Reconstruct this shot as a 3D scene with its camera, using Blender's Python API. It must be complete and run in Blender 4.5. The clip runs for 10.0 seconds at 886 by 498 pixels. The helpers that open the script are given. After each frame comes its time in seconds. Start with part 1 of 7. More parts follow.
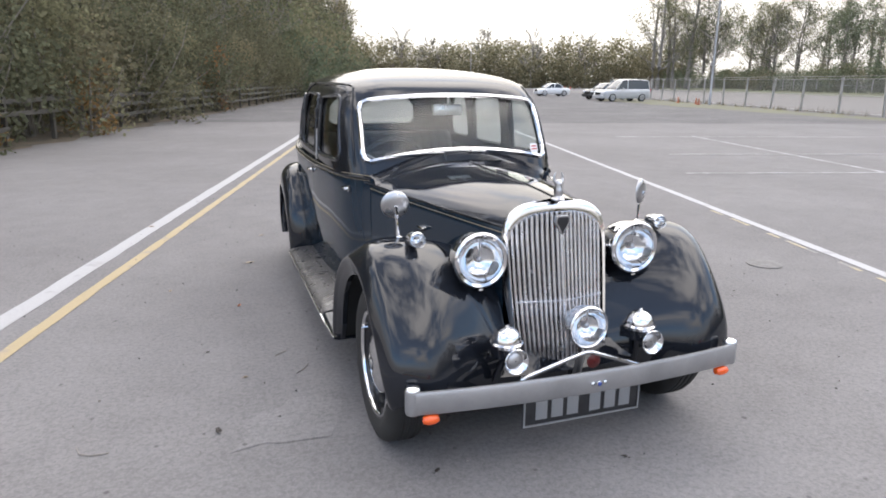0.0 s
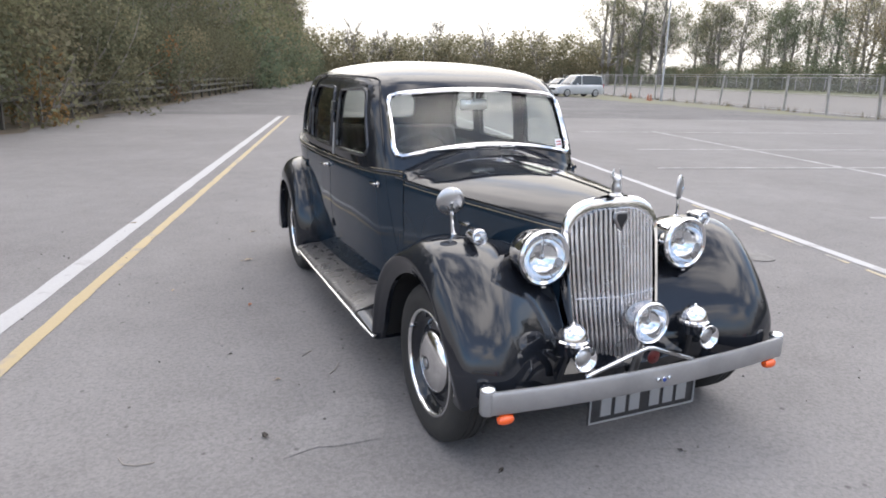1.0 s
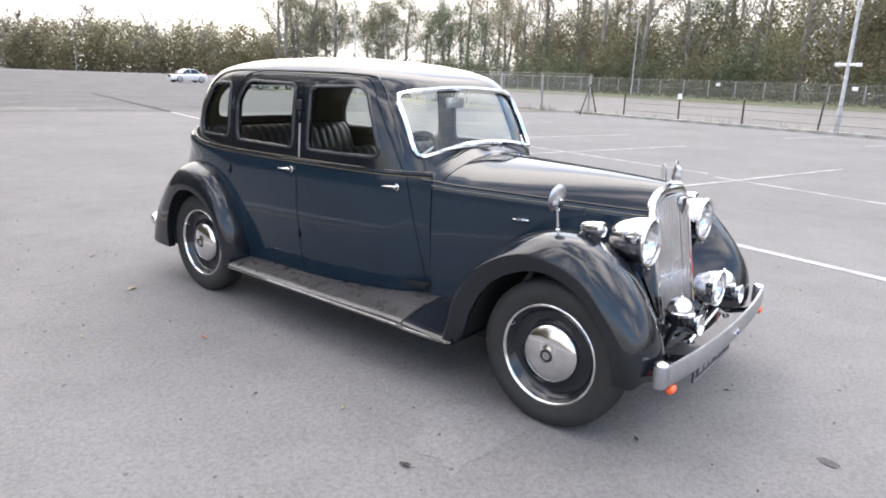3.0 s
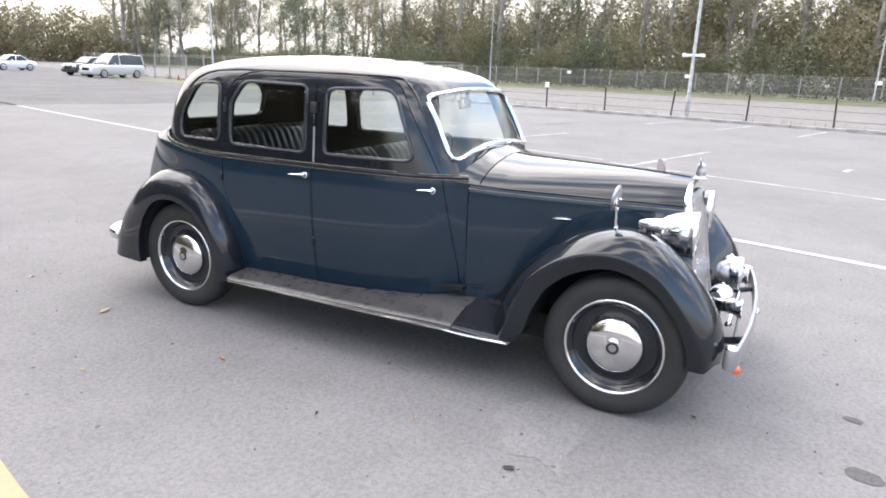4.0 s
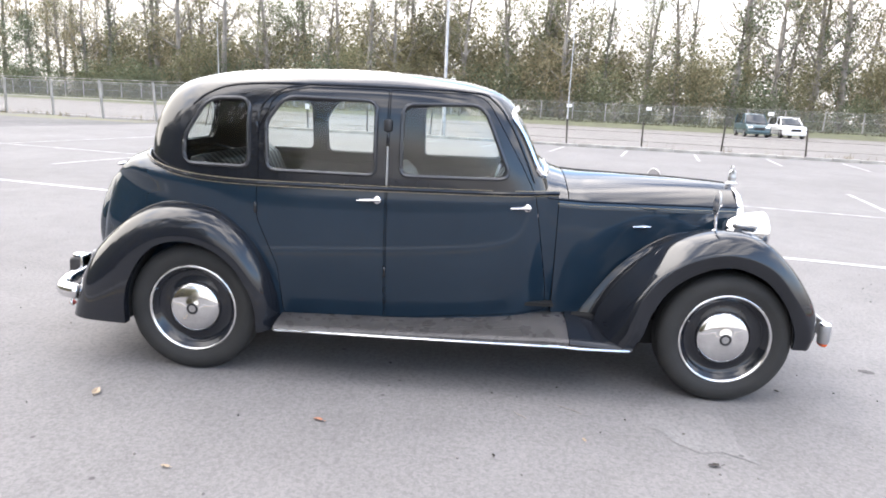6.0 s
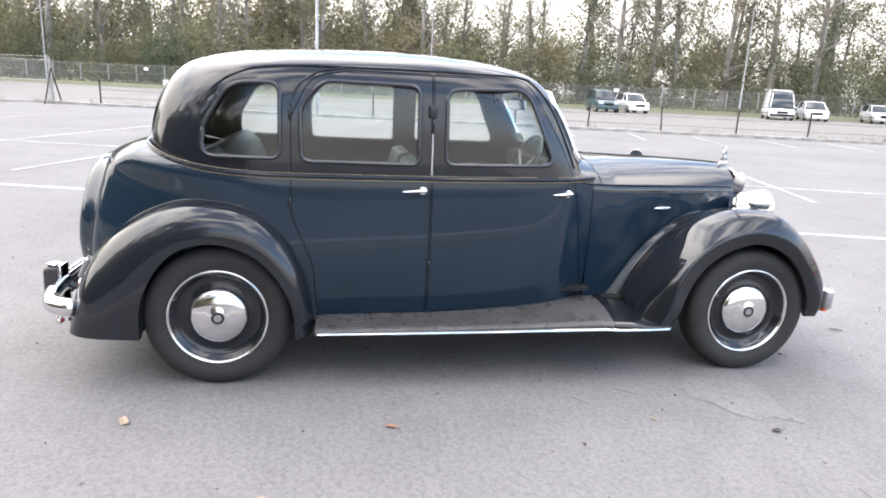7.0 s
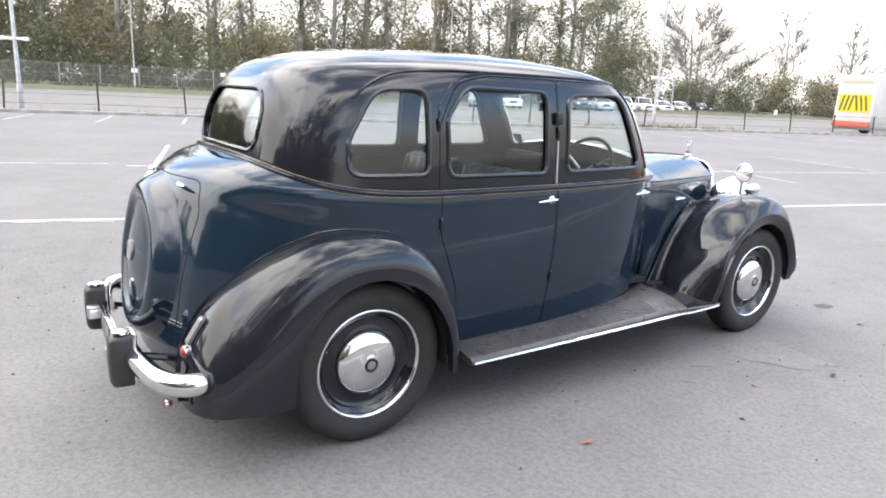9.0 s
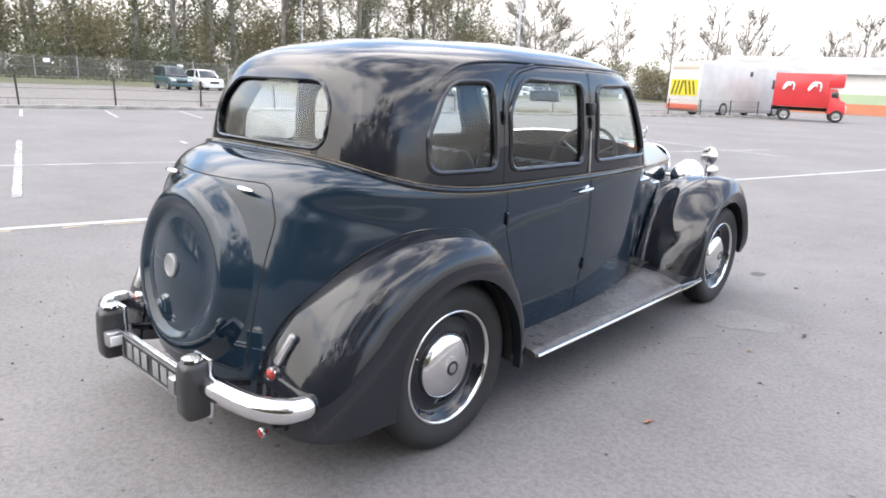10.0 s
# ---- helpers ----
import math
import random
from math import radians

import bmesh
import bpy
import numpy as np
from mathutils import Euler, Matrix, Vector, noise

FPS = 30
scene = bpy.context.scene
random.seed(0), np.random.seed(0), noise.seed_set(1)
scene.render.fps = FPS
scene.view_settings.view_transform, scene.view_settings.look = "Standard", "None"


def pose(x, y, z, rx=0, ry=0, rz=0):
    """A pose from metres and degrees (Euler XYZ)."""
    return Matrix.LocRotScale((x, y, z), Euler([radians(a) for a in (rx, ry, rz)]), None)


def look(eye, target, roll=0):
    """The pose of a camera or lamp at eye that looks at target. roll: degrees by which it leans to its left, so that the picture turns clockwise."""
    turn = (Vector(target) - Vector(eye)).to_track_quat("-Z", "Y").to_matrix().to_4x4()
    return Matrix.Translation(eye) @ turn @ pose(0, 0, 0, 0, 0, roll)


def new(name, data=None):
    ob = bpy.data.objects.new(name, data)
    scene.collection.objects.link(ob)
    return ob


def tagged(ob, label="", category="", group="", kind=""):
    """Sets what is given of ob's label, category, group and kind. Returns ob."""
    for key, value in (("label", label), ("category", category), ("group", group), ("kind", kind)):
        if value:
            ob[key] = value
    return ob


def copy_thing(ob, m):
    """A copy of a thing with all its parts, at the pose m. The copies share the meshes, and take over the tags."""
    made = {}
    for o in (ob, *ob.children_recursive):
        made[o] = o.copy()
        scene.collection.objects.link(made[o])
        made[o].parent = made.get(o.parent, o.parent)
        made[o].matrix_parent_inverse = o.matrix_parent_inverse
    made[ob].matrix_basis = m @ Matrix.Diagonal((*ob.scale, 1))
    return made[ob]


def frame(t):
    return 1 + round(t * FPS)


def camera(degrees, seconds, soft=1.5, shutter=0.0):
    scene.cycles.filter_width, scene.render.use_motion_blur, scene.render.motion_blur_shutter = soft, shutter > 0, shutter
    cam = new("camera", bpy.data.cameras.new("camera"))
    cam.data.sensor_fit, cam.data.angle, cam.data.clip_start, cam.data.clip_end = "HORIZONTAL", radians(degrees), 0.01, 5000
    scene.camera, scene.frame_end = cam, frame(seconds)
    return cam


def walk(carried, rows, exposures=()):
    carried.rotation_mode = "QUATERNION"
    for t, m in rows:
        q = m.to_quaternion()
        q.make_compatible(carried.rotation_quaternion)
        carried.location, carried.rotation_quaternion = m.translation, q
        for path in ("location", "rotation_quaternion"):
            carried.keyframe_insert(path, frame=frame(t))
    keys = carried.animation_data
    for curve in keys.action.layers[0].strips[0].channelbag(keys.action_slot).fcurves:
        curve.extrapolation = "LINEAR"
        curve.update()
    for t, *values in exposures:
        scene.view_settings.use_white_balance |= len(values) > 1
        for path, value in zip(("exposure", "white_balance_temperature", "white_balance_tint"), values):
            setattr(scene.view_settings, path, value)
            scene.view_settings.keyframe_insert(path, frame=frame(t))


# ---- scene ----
cam = camera(68.10, 10.0, soft=1.8)
PATH = [
    (0, (-1.392, -2.693, 1.571), (-0.742, -0.867, 1.076), 0.41),
    (0.5, (-1.540, -2.623, 1.574), (-0.860, -0.810, 1.073), 0.77),
    (1, (-1.796, -2.483, 1.568), (-1.012, -0.715, 1.057), 1.13),
    (1.5, (-2.097, -2.251, 1.563), (-1.135, -0.576, 1.044), 1.13),
    (2, (-2.406, -2.032, 1.550), (-1.261, -0.474, 1.036), 1.64),
    (2.5, (-2.850, -1.745, 1.591), (-1.514, -0.349, 1.074), 1.88),
    (2.7, (-3.018, -1.588, 1.562), (-1.606, -0.271, 1.041), 1.80),
    (3.8, (-3.664, -0.764, 1.544), (-1.961, 0.162, 1.054), 2.73),
    (4, (-3.741, -0.571, 1.596), (-2.010, 0.282, 1.070), 2.23),
    (4.5, (-3.886, -0.060, 1.555), (-2.080, 0.643, 1.060), 2.38),
    (5, (-4.021, 0.391, 1.555), (-2.148, 0.890, 1.065), 2.48),
    (5.5, (-4.086, 0.912, 1.521), (-2.164, 1.164, 1.031), 2.58),
    (5.7, (-4.089, 1.046, 1.478), (-2.152, 1.248, 1.022), 2.50),
    (6.8, (-4.007, 2.106, 1.506), (-2.084, 1.830, 1.032), 2.82),
    (7, (-3.911, 2.252, 1.487), (-1.998, 1.920, 1.007), 2.64),
    (7.5, (-3.733, 2.794, 1.498), (-1.861, 2.263, 1.035), 2.70),
    (8, (-3.573, 3.240, 1.520), (-1.755, 2.550, 1.050), 2.54),
    (8.5, (-3.281, 3.664, 1.508), (-1.568, 2.750, 1.029), 2.56),
    (9, (-3.016, 4.019, 1.474), (-1.419, 2.910, 1.003), 2.70),
    (9.5, (-2.729, 4.358, 1.477), (-1.287, 3.056, 1.000), 2.48),
    (10, (-2.380, 4.641, 1.459), (-1.073, 3.209, 0.968), 2.49),
]
walk(cam, [(t, look(eye, target, roll)) for t, eye, target, roll in PATH], [(0, 1.95), (1, 1.96), (2.5, 2.16), (4, 2.52), (5.5, 2.70), (7.5, 2.75), (10, 2.44)])

# ---- world and light ----
SUN_DIR = Vector((0.53, 0.845, 0.10)).normalized()
world = bpy.data.worlds.new("sky")
scene.world = world
world.use_nodes = True
wn, wl = world.node_tree.nodes, world.node_tree.links
wn.clear()
w_out = wn.new("ShaderNodeOutputWorld")
w_bg = wn.new("ShaderNodeBackground")
w_sky = wn.new("ShaderNodeTexSky")
w_sky.sky_type = "NISHITA"
w_sky.sun_disc = False
w_sky.sun_elevation = radians(16)
w_sky.sun_rotation = math.atan2(SUN_DIR.x, SUN_DIR.y)
w_sky.air_density, w_sky.dust_density, w_sky.ozone_density = 1.0, 0.6, 3.0
w_co = wn.new("ShaderNodeTexCoord")
w_map = wn.new("ShaderNodeMapping")
w_map.inputs["Scale"].default_value = (1.0, 1.0, 2.6)
w_noise = wn.new("ShaderNodeTexNoise")
w_noise.inputs["Scale"].default_value = 1.7
w_noise.inputs["Detail"].default_value = 7.0
w_noise.inputs["Roughness"].default_value = 0.58
w_ramp = wn.new("ShaderNodeValToRGB")
w_ramp.color_ramp.elements[0].position, w_ramp.color_ramp.elements[0].color = 0.42, (0.12, 0.12, 0.12, 1)
w_ramp.color_ramp.elements[1].position, w_ramp.color_ramp.elements[1].color = 0.58, (1, 1, 1, 1)
# thin cloud glows round the hidden sun
w_dot = wn.new("ShaderNodeVectorMath")
w_dot.operation = "DOT_PRODUCT"
w_dot.inputs[1].default_value = SUN_DIR
w_glow = wn.new("ShaderNodeMapRange")
w_glow.inputs["From Min"].default_value, w_glow.inputs["From Max"].default_value = -0.2, 1.0
w_pow = wn.new("ShaderNodeMath")
w_pow.operation = "POWER"
w_pow.inputs[1].default_value = 8.0
w_cl = wn.new("ShaderNodeMix")
w_cl.data_type = "RGBA"
# overcast: dimmer towards the horizon than overhead
w_sep = wn.new("ShaderNodeSeparateXYZ")
w_up = wn.new("ShaderNodeMapRange")
w_up.inputs["From Min"].default_value, w_up.inputs["From Max"].default_value = 0.06, 0.75
w_over = wn.new("ShaderNodeMix")
w_over.data_type = "RGBA"
w_over.inputs["A"].default_value = (2.25, 2.16, 2.11, 1)
w_over.inputs["B"].default_value = (10.1, 9.62, 9.48, 1)
wl.new(w_co.outputs["Generated"], w_sep.inputs["Vector"])
wl.new(w_sep.outputs["Z"], w_up.inputs["Value"])
wl.new(w_up.outputs["Result"], w_over.inputs["Factor"])
wl.new(w_over.outputs["Result"], w_cl.inputs["A"])
w_cl.inputs["B"].default_value = (3.4, 3.22, 3.0, 1)
w_mix = wn.new("ShaderNodeMix")
w_mix.data_type = "RGBA"
w_bg.inputs["Strength"].default_value = 0.12
wl.new(w_co.outputs["Generated"], w_map.inputs["Vector"])
wl.new(w_map.outputs["Vector"], w_noise.inputs["Vector"])
# the cloud thins away from the sun
w_thin = wn.new("ShaderNodeMath")
w_thin.operation = "MULTIPLY_ADD"
w_thin.inputs[1].default_value = 0.09
wl.new(w_dot.outputs["Value"], w_thin.inputs[0])
wl.new(w_noise.outputs["Fac"], w_thin.inputs[2])
wl.new(w_thin.outputs["Value"], w_ramp.inputs["Fac"])
wl.new(w_co.outputs["Generated"], w_dot.inputs[0])
wl.new(w_dot.outputs["Value"], w_glow.inputs["Value"])
wl.new(w_glow.outputs["Result"], w_pow.inputs[0])
wl.new(w_pow.outputs["Value"], w_cl.inputs["Factor"])
# the blue gaps lie overhead, the lower sky is closed
w_low = wn.new("ShaderNodeMapRange")
w_low.inputs["From Min"].default_value, w_low.inputs["From Max"].default_value = 0.12, 0.30
w_low.inputs["To Min"].default_value, w_low.inputs["To Max"].default_value = 1.0, 0.0
w_max = wn.new("ShaderNodeMath")
w_max.operation = "MAXIMUM"
wl.new(w_sep.outputs["Z"], w_low.inputs["Value"])
wl.new(w_low.outputs["Result"], w_max.inputs[0])
wl.new(w_ramp.outputs["Color"], w_max.inputs[1])
wl.new(w_max.outputs["Value"], w_mix.inputs["Factor"])
wl.new(w_sky.outputs["Color"], w_mix.inputs["A"])
wl.new(w_cl.outputs["Result"], w_mix.inputs["B"])
wl.new(w_mix.outputs["Result"], w_bg.inputs["Color"])
wl.new(w_bg.outputs["Background"], w_out.inputs["Surface"])

sun = new("sun", bpy.data.lights.new("sun", "SUN"))
sun.data.energy, sun.data.angle, sun.data.color = 0.5, radians(100), (1.0, 0.94, 0.85)
sun.matrix_world = look((0, 0, 30), Vector((0, 0, 30)) - Vector((SUN_DIR.x, SUN_DIR.y, 0.26)))


# ---- mesh tools ----
def mesh_of(name, verts, faces, smooth=True, angle=40.0):
    me = bpy.data.meshes.new(name)
    me.from_pydata([tuple(v) for v in verts], [], faces)
    bm = bmesh.new()
    bm.from_mesh(me)
    bmesh.ops.recalc_face_normals(bm, faces=bm.faces)
    if smooth:
        for f in bm.faces:
            f.smooth = True
        lim = radians(angle)
        for e in bm.edges:
            if len(e.link_faces) == 2 and e.calc_face_angle(0) > lim:
                e.smooth = False
    bm.to_mesh(me)
    bm.free()
    return me


def part(name, me, material, parent=None, label="", loc=None):
    ob = new(name, me)
    if material is not None and len(me.materials) == 0:
        me.materials.append(material)
    if parent is not None:
        ob.parent = parent
    if loc is not None:
        ob.location = loc
    if label:
        ob["label"] = label
    return ob


def empty(name, label, category, group="", kind="", m=None):
    ob = new(name)
    ob.empty_display_size = 0.2
    if m is not None:
        ob.matrix_basis = m
    return tagged(ob, label, category, group, kind)


class Geo:
    """Collects pieces of geometry for one mesh."""

    def __init__(self):
        self.v, self.f = [], []

    def add(self, verts, faces):
        n = len(self.v)
        self.v += [tuple(v) for v in verts]
        self.f += [tuple(i + n for i in f) for f in faces]
        return self

    def grid(self, rows, close_u=False, close_v=False, caps=False):
        nu, nv = len(rows), len(rows[0])
        verts = [p for r in rows for p in r]
        faces = []
        for i in range(nu if close_u else nu - 1):
            for j in range(nv if close_v else nv - 1):
                a, b = i, (i + 1) % nu
                c, d = j, (j + 1) % nv
                faces.append((a * nv + c, a * nv + d, b * nv + d, b * nv + c))
        if caps:
            faces.append(tuple(range(nv)))
            faces.append(tuple((nu - 1) * nv + j for j in reversed(range(nv))))
        return self.add(verts, faces)

    def tube(self, pts, r, n=8, close=False, flat=1.0):
        pts = [Vector(p) for p in pts]
        rows = []
        m = len(pts)
        up = Vector((0, 0, 1))
        for i, p in enumerate(pts):
            if close:
                d = pts[(i + 1) % m] - pts[i - 1]
            else:
                d = pts[min(i + 1, m - 1)] - pts[max(i - 1, 0)]
            d.normalize()
            s = d.cross(up)
            if s.length < 0.05:
                s = d.cross(Vector((0, 1, 0)))
            s.normalize()
            t = s.cross(d)
            ri = r[i] if isinstance(r, (list, tuple)) else r
            rows.append([p + (s * math.cos(q) + t * math.sin(q) * flat) * ri for q in (2 * math.pi * k / n for k in range(n))])
        return self.grid(rows, close_u=close, close_v=True, caps=not close)

    def lathe(self, prof, n=24, m=None):
        """prof: (radius, height) along +z, placed by the matrix m."""
        m = m or Matrix()
        rows = [[m @ Vector((r * math.cos(q), r * math.sin(q), h)) for q in (2 * math.pi * k / n for k in range(n))] for r, h in prof]
        return self.grid(rows, close_v=True)

    def box(self, sx, sy, sz, m=None, bevel=0.0):
        m = m or Matrix()
        bm = bmesh.new()
        bmesh.ops.create_cube(bm, size=1.0, matrix=Matrix.Diagonal((sx, sy, sz, 1)))
        if bevel:
            bmesh.ops.bevel(bm, geom=bm.edges[:], offset=bevel, segments=2, affect="EDGES", profile=0.5)
        bm.transform(m)
        bm.verts.index_update()
        self.add([v.co.copy() for v in bm.verts], [[v.index for v in f.verts] for f in bm.faces])
        bm.free()
        return self

    def mesh(self, name, smooth=True, angle=40.0):
        return mesh_of(name, self.v, self.f, smooth, angle)


def smooth_line(pts, n):
    """n points evenly spread by index along a Catmull-Rom curve through pts."""
    P = [np.array(p, float) for p in pts]
    P = [2 * P[0] - P[1]] + P + [2 * P[-1] - P[-2]]
    out = []
    for i in range(n):
        u = i / (n - 1) * (len(P) - 3)
        k = min(int(u), len(P) - 4)
        t = u - k
        a, b, c, d = P[k:k + 4]
        out.append(0.5 * (2 * b + (c - a) * t + (2 * a - 5 * b + 4 * c - d) * t * t + (3 * b - a - 3 * c + d) * t ** 3))
    return out


def even(pts, n, closed=False):
    """n points evenly spread by length along a polyline."""
    P = np.array(pts, float)
    if closed:
        P = np.vstack([P, P[:1]])
    L = np.r_[0, np.cumsum(np.linalg.norm(np.diff(P, axis=0), axis=1))]
    s = np.linspace(0, L[-1], n + 1)[:-1] if closed else np.linspace(0, L[-1], n)
    return np.stack([np.interp(s, L, P[:, k]) for k in range(P.shape[1])], 1)


def rounded(poly, n=7):
    """A polygon of (a, b, radius) with its corners rounded, as 2D points."""
    out = []
    m = len(poly)
    for i in range(m):
        p = np.array(poly[i][:2], float)
        r = poly[i][2]
        a = np.array(poly[i - 1][:2], float) - p
        b = np.array(poly[(i + 1) % m][:2], float) - p
        la, lb = np.linalg.norm(a), np.linalg.norm(b)
        a, b = a / la, b / lb
        ang = math.acos(max(-1, min(1, float(a @ b))))
        d = min(r / max(math.tan(ang / 2), 1e-3), 0.48 * la, 0.48 * lb)
        if d < 1e-4:
            out.append(p)
            continue
        q0, q1 = p + a * d, p + b * d
        for k in range(n):
            t = k / (n - 1)
            out.append((1 - t) ** 2 * q0 + 2 * t * (1 - t) * p + t * t * q1)
    return np.array(out)


def prism(poly, lo, hi, axis):
    """A closed prism: 2D poly extruded from lo to hi along x (poly is y, z) or y (poly is x, z)."""
    g = Geo()
    n = len(poly)
    if axis == "x":
        v = [(s, a, b) for s in (lo, hi) for a, b in poly]
    else:
        v = [(a, s, b) for s in (lo, hi) for a, b in poly]
    f = [(i, (i + 1) % n, n + (i + 1) % n, n + i) for i in range(n)] + [tuple(range(n)), tuple(reversed(range(n, 2 * n)))]
    return g.add(v, f).mesh("cutter", smooth=False)


def boolean(me, cuts):
    """The mesh me after (operation, cutter mesh) pairs."""
    ob = new("temp", me)
    gone = [ob]
    for op, cm in cuts:
        c = new("temp_cut", cm)
        gone.append(c)
        mod = ob.modifiers.new("b", "BOOLEAN")
        mod.operation, mod.object, mod.solver = op, c, "EXACT"
    dg = bpy.context.evaluated_depsgraph_get()
    res = bpy.data.meshes.new_from_object(ob.evaluated_get(dg))
    for o in gone:
        bpy.data.objects.remove(o)
    bm = bmesh.new()
    bm.from_mesh(res)
    for f in bm.faces:
        f.smooth = True
    for e in bm.edges:
        e.smooth = not (len(e.link_faces) == 2 and e.calc_face_angle(0) > radians(35))
    bm.to_mesh(res)
    bm.free()
    return res


def flipped(me):
    """The mesh mirrored to the other side of the car."""
    m2 = me.copy()
    bm = bmesh.new()
    bm.from_mesh(m2)
    for v in bm.verts:
        v.co.x = -v.co.x
    bmesh.ops.reverse_faces(bm, faces=bm.faces)
    bm.to_mesh(m2)
    bm.free()
    return m2


# ---- materials ----
def material(name, color=(0.5, 0.5, 0.5), rough=0.5, metal=0.0, coat=0.0, noise_scale=0.0, dark=None, bump=0.0, bump_scale=60.0, spread=(0.35, 0.65), fine=0.0, rough_var=0.0, island=0.0, spec=0.5):
    mat = bpy.data.materials.new(name)
    mat.use_nodes = True
    nt = mat.node_tree
    b = nt.nodes["Principled BSDF"]
    b.inputs["Base Color"].default_value = (*color, 1)
    b.inputs["Roughness"].default_value = rough
    b.inputs["Metallic"].default_value = metal
    b.inputs["Coat Weight"].default_value = coat
    b.inputs["Coat Roughness"].default_value = 0.04
    b.inputs["Specular IOR Level"].default_value = spec
    co = nt.nodes.new("ShaderNodeTexCoord")

    def noise_node(scale, detail=5.0):
        n = nt.nodes.new("ShaderNodeTexNoise")
        n.inputs["Scale"].default_value = scale
        n.inputs["Detail"].default_value = detail
        nt.links.new(co.outputs["Object"], n.inputs["Vector"])
        return n

    last = None
    if noise_scale and dark is not None:
        n1 = noise_node(noise_scale)
        rp = nt.nodes.new("ShaderNodeValToRGB")
        rp.color_ramp.elements[0].position, rp.color_ramp.elements[0].color = spread[0], (*dark, 1)
        rp.color_ramp.elements[1].position, rp.color_ramp.elements[1].color = spread[1], (*color, 1)
        nt.links.new(n1.outputs["Fac"], rp.inputs["Fac"])
        last = rp.outputs["Color"]
        if fine:
            n2 = noise_node(noise_scale * 14, 3.0)
            mr = nt.nodes.new("ShaderNodeMapRange")
            mr.inputs["To Min"].default_value, mr.inputs["To Max"].default_value = 1 - fine, 1 + fine
            nt.links.new(n2.outputs["Fac"], mr.inputs["Value"])
            mx = nt.nodes.new("ShaderNodeMix")
            mx.data_type, mx.blend_type = "RGBA", "MULTIPLY"
            mx.inputs["Factor"].default_value = 1.0
            nt.links.new(last, mx.inputs["A"])
            nt.links.new(mr.outputs["Result"], mx.inputs["B"])
            last = mx.outputs["Result"]
    if island:
        gi = nt.nodes.new("ShaderNodeNewGeometry")
        mr = nt.nodes.new("ShaderNodeMapRange")
        mr.inputs["To Min"].default_value, mr.inputs["To Max"].default_value = 1 - island, 1 + island
        nt.links.new(gi.outputs["Random Per Island"], mr.inputs["Value"])
        mx = nt.nodes.new("ShaderNodeMix")
        mx.data_type, mx.blend_type = "RGBA", "MULTIPLY"
        mx.inputs["Factor"].default_value = 1.0
        if last is not None:
            nt.links.new(last, mx.inputs["A"])
        else:
            mx.inputs["A"].default_value = (*color, 1)
        nt.links.new(mr.outputs["Result"], mx.inputs["B"])
        last = mx.outputs["Result"]
    if last is not None:
        nt.links.new(last, b.inputs["Base Color"])
    if rough_var:
        n3 = noise_node(max(noise_scale, 3.0) * 2.2)
        mr = nt.nodes.new("ShaderNodeMapRange")
        mr.inputs["From Min"].default_value, mr.inputs["From Max"].default_value = 0.3, 0.7
        mr.inputs["To Min"].default_value, mr.inputs["To Max"].default_value = max(0.0, rough - rough_var), rough + rough_var
        nt.links.new(n3.outputs["Fac"], mr.inputs["Value"])
        nt.links.new(mr.outputs["Result"], b.inputs["Roughness"])
    if bump:
        n4 = noise_node(bump_scale, 4.0)
        bp = nt.nodes.new("ShaderNodeBump")
        bp.inputs["Strength"].default_value = bump
        bp.inputs["Distance"].default_value = 0.01
        nt.links.new(n4.outputs["Fac"], bp.inputs["Height"])
        nt.links.new(bp.outputs["Normal"], b.inputs["Normal"])
    return mat


M_NAVY = material("navy_paint", (0.0103, 0.0220, 0.0365), 0.055, noise_scale=2.0, dark=(0.0082, 0.0185, 0.0312), rough_var=0.025, bump=0.010, bump_scale=6.0)
M_BLACK = material("black_paint", (0.0115, 0.0135, 0.018), 0.055, noise_scale=2.5, dark=(0.0085, 0.010, 0.014), rough_var=0.025, bump=0.010, bump_scale=6.0)
M_CHROME = material("chrome", (0.78, 0.78, 0.79), 0.07, 1.0, noise_scale=9.0, dark=(0.66, 0.66, 0.67), rough_var=0.04)
M_DULL = material("dull_chrome", (0.55, 0.55, 0.56), 0.32, 1.0, noise_scale=6.0, dark=(0.42, 0.42, 0.43), rough_var=0.08)
M_SILVER = material("silver_bumper_paint", (0.36, 0.355, 0.36), 0.38, 0.6, noise_scale=5.0, dark=(0.28, 0.28, 0.285), rough_var=0.08, fine=0.06)
M_GRILLE = material("grille_metal", (0.62, 0.62, 0.64), 0.22, 1.0, noise_scale=8.0, dark=(0.50, 0.50, 0.52), rough_var=0.06)
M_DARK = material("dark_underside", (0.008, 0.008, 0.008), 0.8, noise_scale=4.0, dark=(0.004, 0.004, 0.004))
M_RUBBER = material("tyre_rubber", (0.021, 0.0205, 0.020), 0.75, noise_scale=6.0, dark=(0.013, 0.013, 0.013), bump=0.1, bump_scale=90, fine=0.2)
M_MAT = material("running_board_rubber", (0.066, 0.062, 0.062), 0.32, noise_scale=7.0, dark=(0.046, 0.043, 0.042), bump=0.08, bump_scale=120, fine=0.2, rough_var=0.12)
M_LEATHER = material("blue_black_leather", (0.012, 0.0145, 0.017), 0.42, noise_scale=10.0, dark=(0.008, 0.010, 0.012), bump=0.1, bump_scale=140, spec=0.3)
M_TRIM = material("brown_trim", (0.017, 0.013, 0.010), 0.75, noise_scale=6, dark=(0.011, 0.008, 0.006), spec=0.2)
